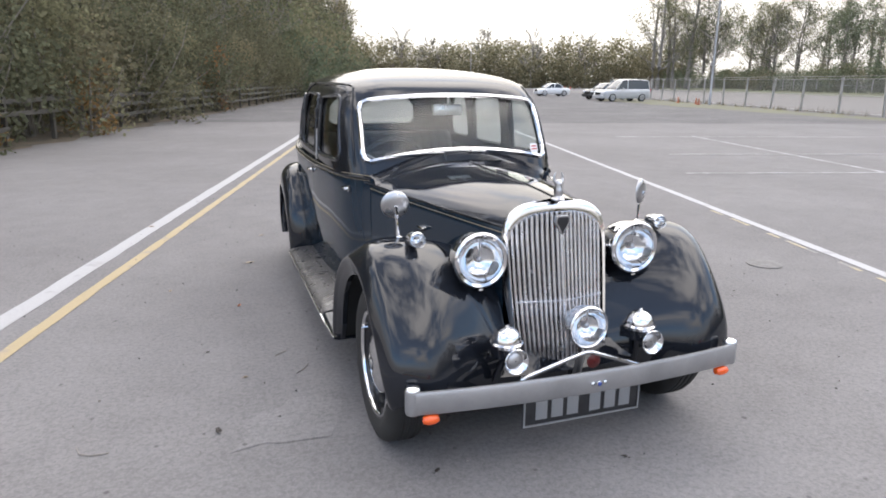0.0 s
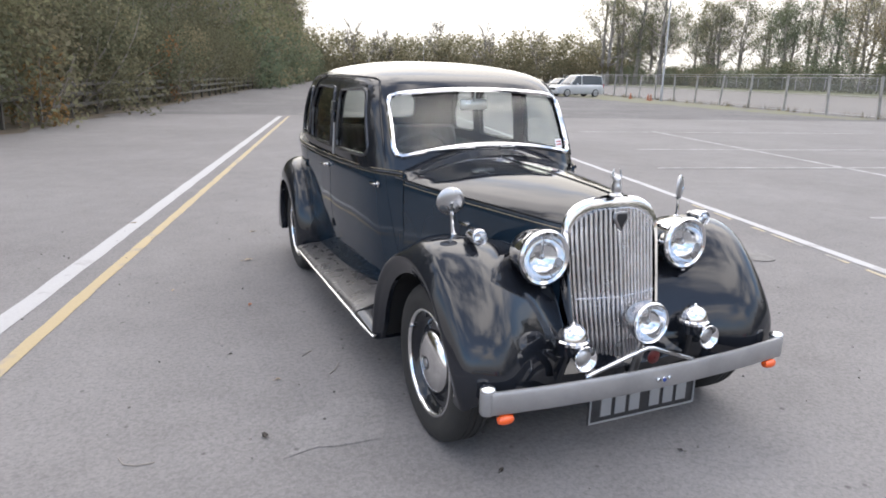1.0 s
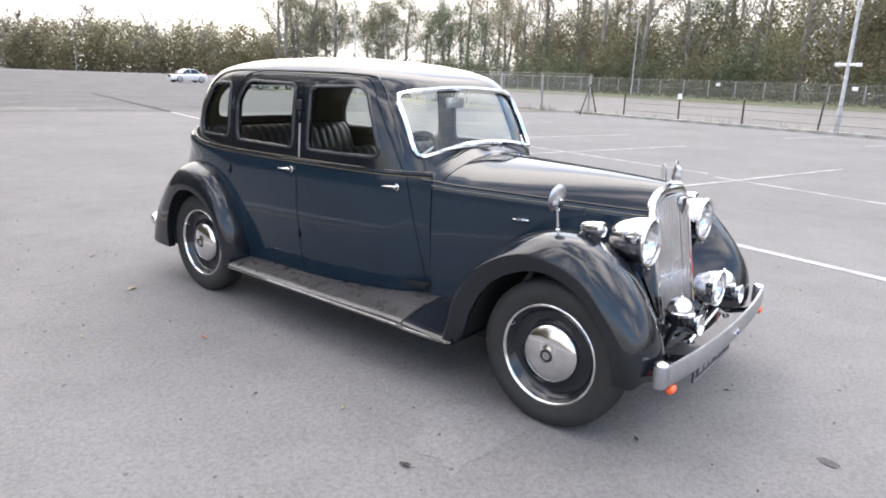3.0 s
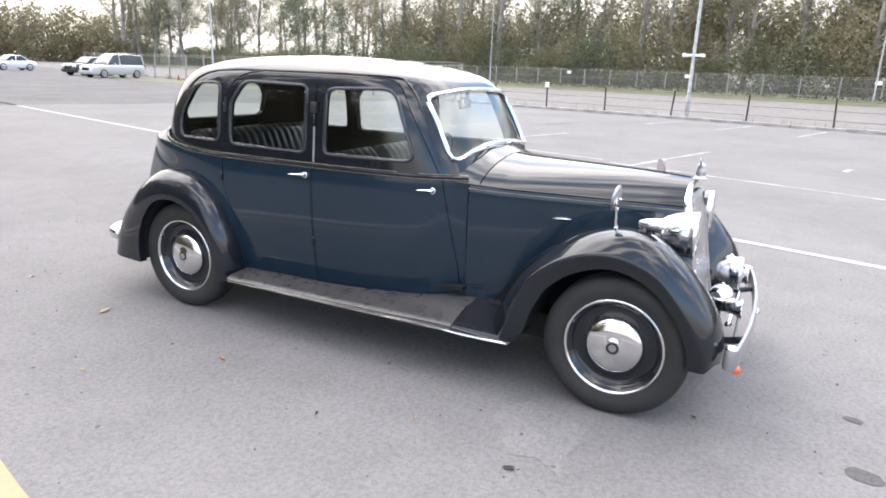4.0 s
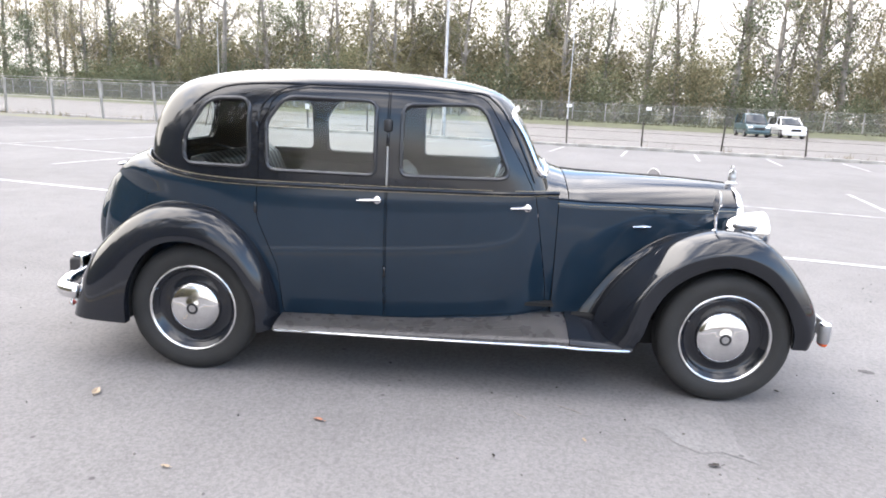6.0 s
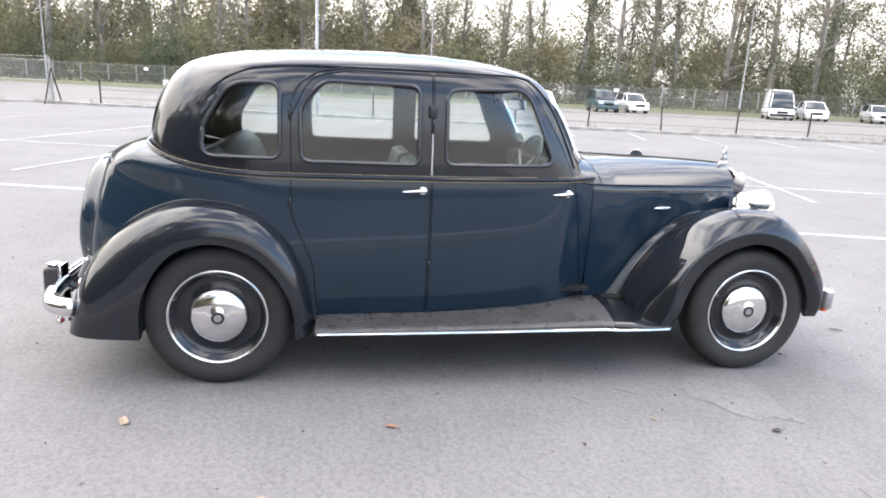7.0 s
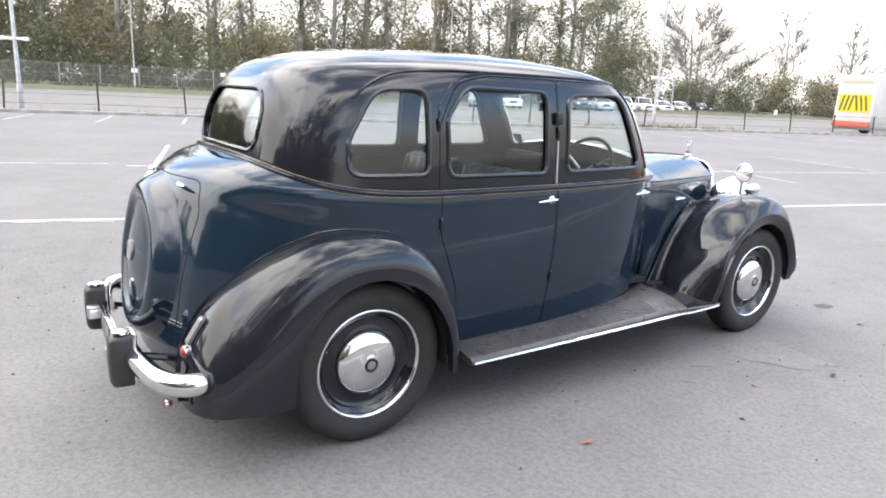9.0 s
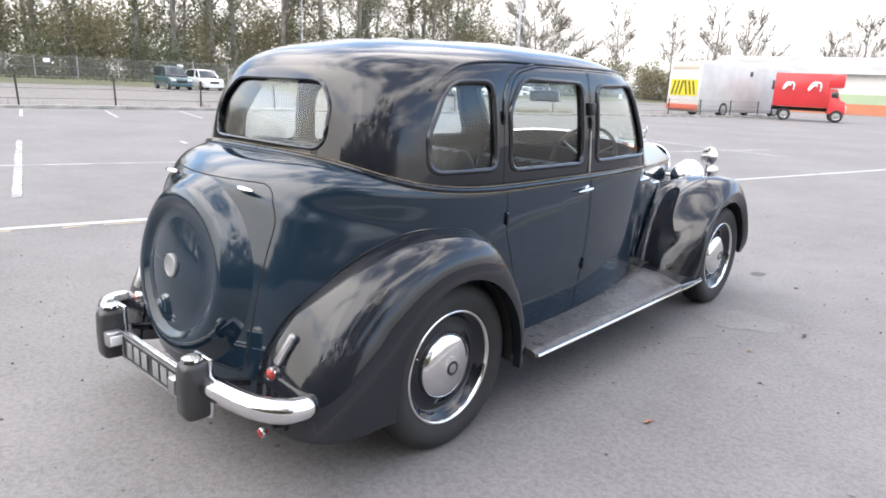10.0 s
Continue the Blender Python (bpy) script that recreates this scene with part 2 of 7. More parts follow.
M_GOLD = material("gold_line", (0.24, 0.20, 0.13), 0.45)
M_AMBER = material("amber_lens", (0.75, 0.10, 0.015), 0.18, coat=0.5)
M_RED = material("red_lens", (0.45, 0.02, 0.02), 0.15, coat=0.6)
M_DARKRED = material("dull_red_lens", (0.28, 0.02, 0.016), 0.2, coat=0.4)
M_PLATE = material("plate_black", (0.02, 0.021, 0.024), 0.45, noise_scale=20, dark=(0.012, 0.012, 0.014))
M_PLATE_SILVER = material("plate_silver", (0.26, 0.265, 0.275), 0.45, 0.3)
M_WHITE = material("white_sticker", (0.75, 0.75, 0.76), 0.5)
M_BLUE = material("enamel_blue", (0.02, 0.05, 0.25), 0.2, coat=0.5)


def glass_material(name, color, alpha_mix, rough=0.0):
    """Clear glass: both faces mirror a little, more at a slant; the rest goes through."""
    mat = bpy.data.materials.new(name)
    mat.use_nodes = True
    nt = mat.node_tree
    nt.nodes.clear()
    out = nt.nodes.new("ShaderNodeOutputMaterial")
    tr = nt.nodes.new("ShaderNodeBsdfTransparent")
    tr.inputs["Color"].default_value = (*color, 1)
    gl = nt.nodes.new("ShaderNodeBsdfGlossy")
    gl.inputs["Roughness"].default_value = rough
    lw = nt.nodes.new("ShaderNodeLayerWeight")
    lw.inputs["Blend"].default_value = 0.5
    pw = nt.nodes.new("ShaderNodeMath")
    pw.operation = "POWER"
    pw.inputs[1].default_value = 5.0
    fr = nt.nodes.new("ShaderNodeMapRange")
    fr.inputs["To Min"].default_value, fr.inputs["To Max"].default_value = alpha_mix, 1.0
    nt.links.new(lw.outputs["Facing"], pw.inputs[0])
    nt.links.new(pw.outputs["Value"], fr.inputs["Value"])
    mx = nt.nodes.new("ShaderNodeMixShader")
    nt.links.new(fr.outputs["Result"], mx.inputs["Fac"])
    nt.links.new(tr.outputs["BSDF"], mx.inputs[1])
    nt.links.new(gl.outputs["BSDF"], mx.inputs[2])
    nt.links.new(mx.outputs["Shader"], out.inputs["Surface"])
    return mat


M_GLASS = glass_material("window_glass", (0.95, 0.97, 0.96), 0.035)
M_LENS = bpy.data.materials.new("lamp_lens")
M_LENS.use_nodes = True
_b = M_LENS.node_tree.nodes["Principled BSDF"]
_b.inputs["Base Color"].default_value = (0.95, 0.96, 0.97, 1)
_b.inputs["Roughness"].default_value = 0.05
_b.inputs["Transmission Weight"].default_value = 1.0
_b.inputs["IOR"].default_value = 1.3

# ---- the old saloon: front towards -y, its right side towards -x ----
from mathutils.bvhtree import BVHTree

car = empty("vintage_car", "dark navy and black 1930s saloon with chrome grille parked on asphalt", "car")

YM = 2.0
CAB_SIDE = [(.712, 1.045), (.706, 1.15), (.697, 1.28), (.682, 1.40), (.667, 1.48), (.645, 1.54), (.605, 1.578), (.535, 1.609), (.42, 1.636), (.25, 1.656), (.0, 1.664)]
CAB_REAR = [(3.165, 1.17), (3.15, 1.25), (3.13, 1.34), (3.098, 1.425), (3.055, 1.50), (2.99, 1.556), (2.89, 1.594), (2.745, 1.626), (2.54, 1.648), (2.28, 1.660), (2.0, 1.664)]
CAB_FRONT = [(.885, 1.06), (.922, 1.15), (.98, 1.28), (1.04, 1.40), (1.09, 1.475), (1.142, 1.530), (1.215, 1.571), (1.34, 1.607), (1.53, 1.637), (1.76, 1.656), (2.0, 1.664)]
CAB_N_REAR = [4.8, 4.8, 4.6, 4.2, 3.8, 3.4, 3.0, 2.7, 2.4, 2.2, 2.0]
CAB_N_FRONT = [6.0, 6.0, 5.8, 5.5, 5.0, 4.5, 4.0, 3.4, 2.8, 2.3, 2.0]
# lower body: half-width along the car, then the tail
LOW_W = [(.86, .555), (.93, .585), (1.05, .648), (1.2, .683), (1.4, .706), (1.7, .726), (2.0, .732)]
LOW_SIDE = [(1.0, 1.045), (1.008, .99), (1.012, .90), (1.010, .77), (.995, .62), (.965, .47), (.94, .36), (.93, .30)]
LOW_REAR = [(3.175, 1.17), (3.31, 1.136), (3.418, 1.082), (3.46, .99), (3.494, .86), (3.525, .70), (3.535, .48), (3.535, .31)]
LOW_CORNER = [.60, .54, .475, .485, .50, .49, .48, .47]
LOW_N = [4.8, 4.8, 4.9, 4.8, 4.5, 4.2, 3.8, 3.8]


def super_quarter(a, b, n, count, flip=False):
    """A quarter of a superellipse, from (a, 0) to (0, b), evenly spread."""
    q = np.linspace(0, math.pi / 2, 400)
    pts = np.stack([a * np.cos(q) ** (2 / n), b * np.sin(q) ** (2 / n)], 1)
    pts = even(pts, count)
    return pts


def cab_ring(k, count=44):
    a, zs = k["side"]
    yr, zr = k["rear"]
    yf, zf = k["front"]
    br, bf = yr - YM, YM - yf
    rear = super_quarter(max(a, 1e-3), max(br, 1e-3), k["nr"], count)
    front = super_quarter(max(a, 1e-3), max(bf, 1e-3), k["nf"], count)

    def place(x, dy, b, zc, sg):
        w = (dy / max(b, 1e-3)) ** 5
        return (x, YM + sg * dy, zs + (zc - zs) * w)

    right_front = [place(-x, d, bf, zf, -1) for x, d in front[::-1]]
    right_rear = [place(-x, d, br, zr, 1) for x, d in rear[1:]]
    left_rear = [place(x, d, br, zr, 1) for x, d in rear[::-1][1:]]
    left_front = [place(x, d, bf, zf, -1) for x, d in front[1:-1]]
    return right_front + right_rear + left_rear + left_front


def shell(rings, thick, cap_top):
    """A closed skin: rings outside, the same moved inwards, joined at the rims."""
    R = np.array(rings)
    nu, nv = R.shape[:2]
    du = np.gradient(R, axis=0)
    dv = (np.roll(R, -1, 1) - np.roll(R, 1, 1))
    N = np.cross(du, dv)
    L = np.linalg.norm(N, axis=2, keepdims=True)
    N = N / np.maximum(L, 1e-9)
    c = R.reshape(-1, 3).mean(0)
    if ((R - c) * N).sum() < 0:
        N = -N
    if cap_top:
        N[-2:] = (0, 0, 1)
    return R, R - N * thick


def levels(n):
    for i in range(n):
        u = i / (n - 1) * 10
        u = min(u, 9.93)

        def at(tab):
            j = min(int(u), len(tab) - 2)
            c = smooth_tab[id(tab)]
            return c[int(round(u * 40))]
        yield dict(side=at(CAB_SIDE), rear=at(CAB_REAR), front=at(CAB_FRONT), nr=float(np.interp(u, range(11), CAB_N_REAR)), nf=float(np.interp(u, range(11), CAB_N_FRONT)))


smooth_tab = {id(t): smooth_line(t, 401) for t in (CAB_SIDE, CAB_REAR, CAB_FRONT)}
cab_rings = [cab_ring(k) for k in levels(46)]
cab_out, cab_in = shell(cab_rings, 0.022, True)


def closed_shell(o, i, name, top_cap):
    g = Geo()
    nu, nv = o.shape[:2]
    g.grid([list(r) for r in o], close_v=True)
    g.grid([list(r) for r in i], close_v=True)
    n = nu * nv
    g.f += [(j, (j + 1) % nv, n + (j + 1) % nv, n + j) for j in range(nv)]
    t = (nu - 1) * nv
    if top_cap:
        g.f.append(tuple(t + j for j in range(nv)))
        g.f.append(tuple(n + t + j for j in reversed(range(nv))))
    else:
        g.f += [(t + j, t + (j + 1) % nv, n + t + (j + 1) % nv, n + t + j) for j in range(nv)]
    return g.mesh(name)


cab_full = closed_shell(cab_out, cab_in, "cabin", True)


def bvh_of(me):
    return BVHTree.FromPolygons([v.co.copy() for v in me.vertices], [tuple(p.vertices) for p in me.polygons])


cab_bvh = bvh_of(cab_full)


def tail_quarter(a, yr, xc, count):
    """Half of the tail in plan: a tapering flank, a tight corner and a gently bowed rear face."""
    yc = yr - .09
    side = [(xc + (a - xc) * (1 - max(0.0, (y - 2.25) / (yc - 2.25)) ** 3.2), y - YM) for y in np.linspace(YM, yc, 120)]
    back = [(x, yc - YM + .09 * (1 - (x / xc) ** 2)) for x in np.linspace(xc, 0, 60)[1:]]
    pts = even(side + back, 320)
    for _ in range(2):
        mid = pts.copy()
        for k in range(-4, 5):
            mid[4:-4] += pts[4 + k:len(pts) - 4 + k] * (k != 0)
        mid[4:-4] /= 9
        pts = mid
    return even(pts, count)


# the lower skin, open at the front
def low_rings(nlev=30, nf=44, nr=44):
    rings = []
    tabs = [smooth_line(t, 401) for t in (LOW_SIDE, LOW_REAR)]
    wl_ = smooth_line([(y, w) for y, w in LOW_W], 200)
    ys, ws = [p[0] for p in wl_], [p[1] for p in wl_]
    for i in range(nlev):
        u = i / (nlev - 1)
        fx, zs = tabs[0][int(round(u * 400))]
        yr, zr = tabs[1][int(round(u * 400))]
        n = float(np.interp(u * 7, range(8), LOW_N))
        front = [(float(np.interp(y, ys, ws)) * fx, y) for y in np.linspace(.86, YM, nf)]
        w = min(1.0, u * 7 / 2)
        w = w * w * (3 - 2 * w)
        rear = super_quarter(.732 * fx, yr - YM, n, nr) * (1 - w) + tail_quarter(.732 * fx, yr, float(np.interp(u * 7, range(8), LOW_CORNER)), nr) * w
        right = [(-x, y, zs) for x, y in front]
        right += [(-x, YM + d, zs + (zr - zs) * (d / (yr - YM)) ** 5) for x, d in rear[1:]]
        left = [(-x, y, z) for x, y, z in right[::-1][1:]]
        rings.append(right + left)
    return rings


low = np.array(low_rings(42, 44, 64))
du, dv = np.gradient(low, axis=0), np.gradient(low, axis=1)
N = np.cross(du, dv)
N /= np.maximum(np.linalg.norm(N, axis=2, keepdims=True), 1e-9)
if N[10, 10, 0] > 0:
    N = -N
low_in = low - N * 0.02
g = Geo()
nu, nv = low.shape[:2]
g.grid([list(r) for r in low]).grid([list(r) for r in low_in])
n0 = nu * nv
rim = [i * nv for i in range(nu)] + [(nu - 1) * nv + j for j in range(1, nv)] + [i * nv + nv - 1 for i in reversed(range(nu - 1))] + [j for j in reversed(range(1, nv - 1))]
g.f += [(rim[i], rim[(i + 1) % len(rim)], n0 + rim[(i + 1) % len(rim)], n0 + rim[i]) for i in range(len(rim))]
low_full = g.mesh("lower_body")
low_bvh = bvh_of(low_full)


def side_at(y, z, off=0.0, sg=-1):
    """A point on the car's flank at that y and z, moved outwards by off."""
    best = None
    for b in (cab_bvh, low_bvh):
        p, nrm, _, _ = b.ray_cast(Vector((sg * 1.5, y, z)), Vector((-sg, 0, 0)))
        if p is not None and (best is None or abs(p.x) > abs(best[0].x)):
            best = (p, nrm)
    if best is None:
        return Vector((sg * 0.6, y, z))
    nrm = best[1] if best[1].x * sg > 0 else -best[1]
    return best[0] + nrm * off


def end_at(x, z, off=0.0, sg=-1, bvh=None):
    """A point on the front (sg -1) or rear (sg 1) of the cabin."""
    p, nrm, _, _ = (bvh or cab_bvh).ray_cast(Vector((x, 1.8 + sg * 4, z)), Vector((0, -sg, 0)))
    if p is None:
        return Vector((x, 1.0 if sg < 0 else 3.1, z))
    if nrm.y * sg < 0:
        nrm = -nrm
    return p + nrm * off


WIN_FRONT = rounded([(1.125, 1.118, .045), (1.70, 1.112, .04), (1.70, 1.475, .06), (1.285, 1.49, .12)])
WIN_REAR = rounded([(1.835, 1.108, .04), (2.402, 1.112, .05), (2.408, 1.36, .10), (2.31, 1.492, .12), (1.835, 1.485, .05)])
WIN_QUARTER = rounded([(2.50, 1.122, .05), (2.865, 1.125, .06), (2.855, 1.27, .12), (2.735, 1.468, .15), (2.50, 1.475, .06)])
ws_top = [(x, 1.487 - 0.105 * x * x) for x in np.linspace(.45, -.45, 9)]
ws_bot = [(x, 1.19 - 0.20 * x * x) for x in np.linspace(-.47, .47, 11)]
SCREEN = rounded([(a, b, 0.0) for a, b in ws_bot] + [(.565, 1.125, .06), (.552, 1.448, .10)] + [(a, b, 0.0) for a, b in ws_top] + [(-.552, 1.448, .10), (-.565, 1.125, .06)])
REARWIN = rounded([(-.392, 1.198, .07), (.392, 1.198, .07), (.385, 1.36, .10), (.30, 1.452, .13), (-.30, 1.452, .13), (-.385, 1.36, .10)])
DOOR_F = rounded([(.885, .385, .03), (1.768, .335, .01), (1.768, 1.545, .02), (1.28, 1.54, .16), (1.075, 1.20, .25), (.985, 1.03, .05), (.90, .55, .1)])
DOOR_R = rounded([(1.774, .335, .01), (2.33, .325, .03), (2.35, .60, .2), (2.452, .86, .12), (2.452, 1.32, .12), (2.36, 1.51, .15), (2.16, 1.545, .10), (1.774, 1.545, .02)])


def shrunk(poly, d):
    c = poly.mean(0)
    out = []
    m = len(poly)
    for i in range(m):
        t = poly[(i + 1) % m] - poly[i - 1]
        L = np.linalg.norm(t)
        if L < 1e-6:
            out.append(poly[i])
            continue
        nrm = np.array([-t[1], t[0]]) / L
        if nrm @ (c - poly[i]) < 0:
            nrm = -nrm
        out.append(poly[i] + nrm * d)
    return np.array(out)


def holes_again():
    return [("DIFFERENCE", prism(w, -1.2, 1.2, "x")) for w in (WIN_FRONT, WIN_REAR, WIN_QUARTER)] + [("DIFFERENCE", prism(SCREEN, .5, 1.5, "y")), ("DIFFERENCE", prism(REARWIN, 2.6, 3.6, "y"))]


holes = [("DIFFERENCE", prism(w, -1.2, 1.2, "x")) for w in (WIN_FRONT, WIN_REAR, WIN_QUARTER)]
holes += [("DIFFERENCE", prism(SCREEN, .5, 1.5, "y")), ("DIFFERENCE", prism(REARWIN, 2.6, 3.6, "y"))]
cab_open = boolean(cab_full, holes)
door_cuts = [("DIFFERENCE", prism(p, -1.2, 1.2, "x")) for p in (DOOR_F, DOOR_R)]
part("cabin_shell", boolean(cab_open.copy(), door_cuts), M_BLACK, car, "black roof and pillars")
part("lower_body", boolean(low_full.copy(), door_cuts), M_NAVY, car, "navy blue body sides and tail")


def pane_mesh(poly, place, axis, depth=-0.012, thick=0.004):
    """A glass pane that follows the skin, from a 2D outline, set back along the axis."""
    axis = Vector(axis)
    poly = even(poly, 56, closed=True)
    c = poly.mean(0)
    g = Geo()
    for off in (depth, depth - thick):
        rows = [[place(*(c + (p - c) * s), 0.0) + axis * off for p in poly] for s in (1.015, .75, .5, .25, .02)]
        g.grid(rows, close_v=True)
        n = len(g.v)
        g.f.append(tuple(range(n - len(poly), n)))
    return g.mesh("pane")


def bead(poly, place, r, off=0.0, close=True, flat=1.0):
    poly = even(poly, 90, closed=close)
    return Geo().tube([place(a, b, off) for a, b in poly], r, 6, close=close, flat=flat)


M_BEAD = material("window_bead", (0.05, 0.052, 0.058), 0.22, 0.5)


def car_door(name, outline, win, sg, handle_y, handle_z, hinge_pts):
    box = prism(shrunk(outline, 0.004), -1.2 if sg < 0 else 0.0, 0.0 if sg < 0 else 1.2, "x")
    lower = boolean(low_full.copy(), [("INTERSECT", box)])
    d = part(name, lower, M_NAVY, car, "navy blue lower door with black window frame")
    part("window_frame", boolean(cab_open.copy(), [("INTERSECT", box)]), M_BLACK, d)
    put = lambda y, z, off=0.0: side_at(y, z, off, sg)
    p = part("pane", pane_mesh(win, put, (sg, 0, 0)), M_GLASS, d)
    p.visible_shadow = False
    part("window_bead", bead(win, put, 0.0115, 0.000).mesh("window_bead"), M_BEAD, d)
    # handle: a plate, a boss and a tapered lever
    h = put(handle_y, handle_z)
    o = Vector((sg, 0, 0))
    g = Geo()
    g.lathe([(.019, 0), (.020, .006), (.013, .010), (.011, .026), (.004, .031)], 14, Matrix.Translation(h) @ Vector((0, 0, 1)).rotation_difference(o).to_matrix().to_4x4())
    g.tube([h + o * .024 + Vector((0, dy, dz)) for dy, dz in ((-.018, .004), (0, .003), (.03, .001), (.07, -.002), (.105, -.004))], [.007, .012, .011, .009, .003], 10, flat=0.8)
    part("handle", g.mesh("handle"), M_CHROME, d, "chrome lever handle")
    for y, z in hinge_pts:
        q = put(y, z, .006)
        part("hinge", Geo().tube([q + Vector((0, 0, s)) for s in (-.028, -.024, .024, .028)], [.005, .0075, .0075, .005], 8).mesh("hinge"), M_BLACK, d)
    return d


for sg in (-1, 1):
    car_door("front_door", DOOR_F, WIN_FRONT, sg, 1.03, .968, [(1.771, .60), (1.771, 1.30)])
    car_door("rear_door", DOOR_R, WIN_REAR, sg, 1.815, .985, [(2.455, .915), (2.455, 1.33)])
    put = lambda y, z, off=0.0, sg=sg: side_at(y, z, off, sg)
    q = part("quarter_window", pane_mesh(WIN_QUARTER, put, (sg, 0, 0)), M_GLASS, car)
    q.visible_shadow = False
    part("window_bead", bead(WIN_QUARTER, put, 0.0115, 0.000).mesh("window_bead"), M_BEAD, q)
    # belt moulding with its gold line
    ring = [Vector(p) for p in low[0]]
    half = ring[: len(ring) // 2 + 1] if sg < 0 else ring[len(ring) // 2:][::-1]
    pts = [p + Vector((sg * .004, 0, 0)) for p in half]
    mo = part("belt_moulding", Geo().tube(even(pts, 120), .011, 8, flat=1.0).mesh("belt_moulding"), M_BLACK, car)
    for dz, rr in ((.013, .0016), (-.014, .0016)):
        gp = []
        for p in even(pts, 120):
            v = Vector(p)
            out = Vector((v.x, (v.y - YM) * (1 if v.y > 2.6 else 0), 0)).normalized()
            gp.append(v + out * .005 + Vector((0, 0, dz)))
        part("coach_line", Geo().tube(gp, rr, 5).mesh("coach_line"), M_GOLD, mo, "thin gold coach line")
    # raised arch moulding that runs over the doors and quarter window
    arch = [(1.0, 1.10), (1.06, 1.24), (1.15, 1.41), (1.235, 1.51), (1.34, 1.548), (1.77, 1.557), (2.20, 1.556), (2.42, 1.553), (2.62, 1.535), (2.74, 1.49), (2.82, 1.43)]
    part("drip_rail", Geo().tube([put(y, z, .002) for y, z in smooth_line(arch, 70)], .006, 6).mesh("drip_rail"), M_BLACK, car)
    arch2 = [(2.45, 1.30), (2.445, 1.40), (2.40, 1.48), (2.32, 1.53), (2.20, 1.552)]
    part("drip_rail", Geo().tube([put(y, z, .002) for y, z in smooth_line(arch2, 30)], .005, 6).mesh("drip_rail"), M_BLACK, car)

put = lambda x, z, off=0.0: end_at(x, z, off, -1)
w = part("windscreen", pane_mesh(SCREEN, put, (0, -1, 0)), M_GLASS, car)
w.visible_shadow = False
sc = shrunk(SCREEN, -0.004)
part("screen_frame", bead(sc, put, 0.0145, 0.004).mesh("screen_frame"), M_CHROME, w, "bright chrome windscreen frame")
put = lambda x, z, off=0.0: end_at(x, z, off, 1)
w = part("rear_window", pane_mesh(REARWIN, put, (0, 1, 0)), M_GLASS, car)
w.visible_shadow = False
part("window_bead", bead(REARWIN, put, 0.008, 0.001).mesh("window_bead"), M_BLACK, w)

# bonnet and scuttle
HOOD_W = [(-.235, .232), (-.10, .275), (.10, .330), (.30, .385), (.50, .440), (.70, .498), (.86, .555), (.96, .60)]
HOOD_C = [(-.235, 1.088), (-.10, 1.099), (.10, 1.110), (.30, 1.117), (.50, 1.122), (.70, 1.128), (.80, 1.136), (.86, 1.155), (.96, 1.19)]
HOOD_S = [(-.235, .978), (.3, .992), (.7, 1.004), (.86, 1.018), (.96, 1.03)]


def tab(t, y):
    return float(np.interp(y, [p[0] for p in t], [p[1] for p in t]))


def hood_section(y, n=25):
    w, c, s = tab(HOOD_W, y), tab(HOOD_C, y), tab(HOOD_S, y)
    out = []
    for i in range(n):
        a = -1 + 2 * i / (n - 1)
        a = math.copysign(abs(a) ** 0.8, a)
        out.append((a * w, y, s + (c - s) * max(0.0, 1 - abs(a) ** 2.0) ** 0.8))
    return out


def sheet(rows, thick, name):
    g = Geo()
    g.grid(rows)
    g.grid([[(x, y, z - thick) for x, y, z in r] for r in rows])
    return g.mesh(name)


ys = list(np.linspace(-.225, .80, 40))
bonnet = part("bonnet", sheet([hood_section(y) for y in ys], .004, "bonnet"), M_BLACK, car, "black bonnet top")
part("scuttle", sheet([hood_section(y) for y in np.linspace(.806, .955, 14)], .004, "scuttle"), M_BLACK, car)
for sg in (-1, 1):
    rows = []
    for y in np.linspace(-.225, .855, 40):
        w, s = tab(HOOD_W, y), tab(HOOD_S, y)
        rows.append([(sg * (w + o), y, z) for o, z in ((-.004, s - .004), (.0, s - .008), (.004, s - .05), (.006, .85), (.004, .70), (-.004, .52), (-.01, .36))])
    sd = part("bonnet_side", Geo().grid(rows).grid([[(x - sg * .006, y, z) for x, y, z in r] for r in rows]).mesh("bonnet_side"), M_NAVY, car, "navy blue bonnet side panel")
    part("coach_line", Geo().tube([(sg * (tab(HOOD_W, y) + .004), y, tab(HOOD_S, y) - .028) for y in np.linspace(-.21, .86, 40)], .0022, 5).mesh("coach_line"), M_GOLD, sd)
    part("hinge_bead", Geo().tube([(sg * (tab(HOOD_W, y) + .001), y, tab(HOOD_S, y) - .004) for y in np.linspace(-.22, .92, 40)], .006, 6).mesh("hinge_bead"), M_BLACK, sd)
    # small chrome catch on the side
    y0 = .37
    w = tab(HOOD_W, y0)
    g = Geo()
    g.tube([(sg * (w + .02), y0 + d, .862 - d * .06) for d in (-.05, -.03, 0, .03, .05)], [.003, .009, .010, .008, .005], 8)
    g.lathe([(.012, 0), (.012, .02)], 10, Matrix.Translation((sg * w, y0 - .02, .863)) @ pose(0, 0, 0, 0, 90 * sg, 0))
    part("catch", g.mesh("catch"), M_CHROME, sd, "chrome bonnet catch")
part("bonnet_hinge", Geo().tube([(0, y, tab(HOOD_C, y) + .001) for y in np.linspace(-.20, .80, 30)], .005, 6).mesh("bonnet_hinge"), M_BLACK, bonnet)

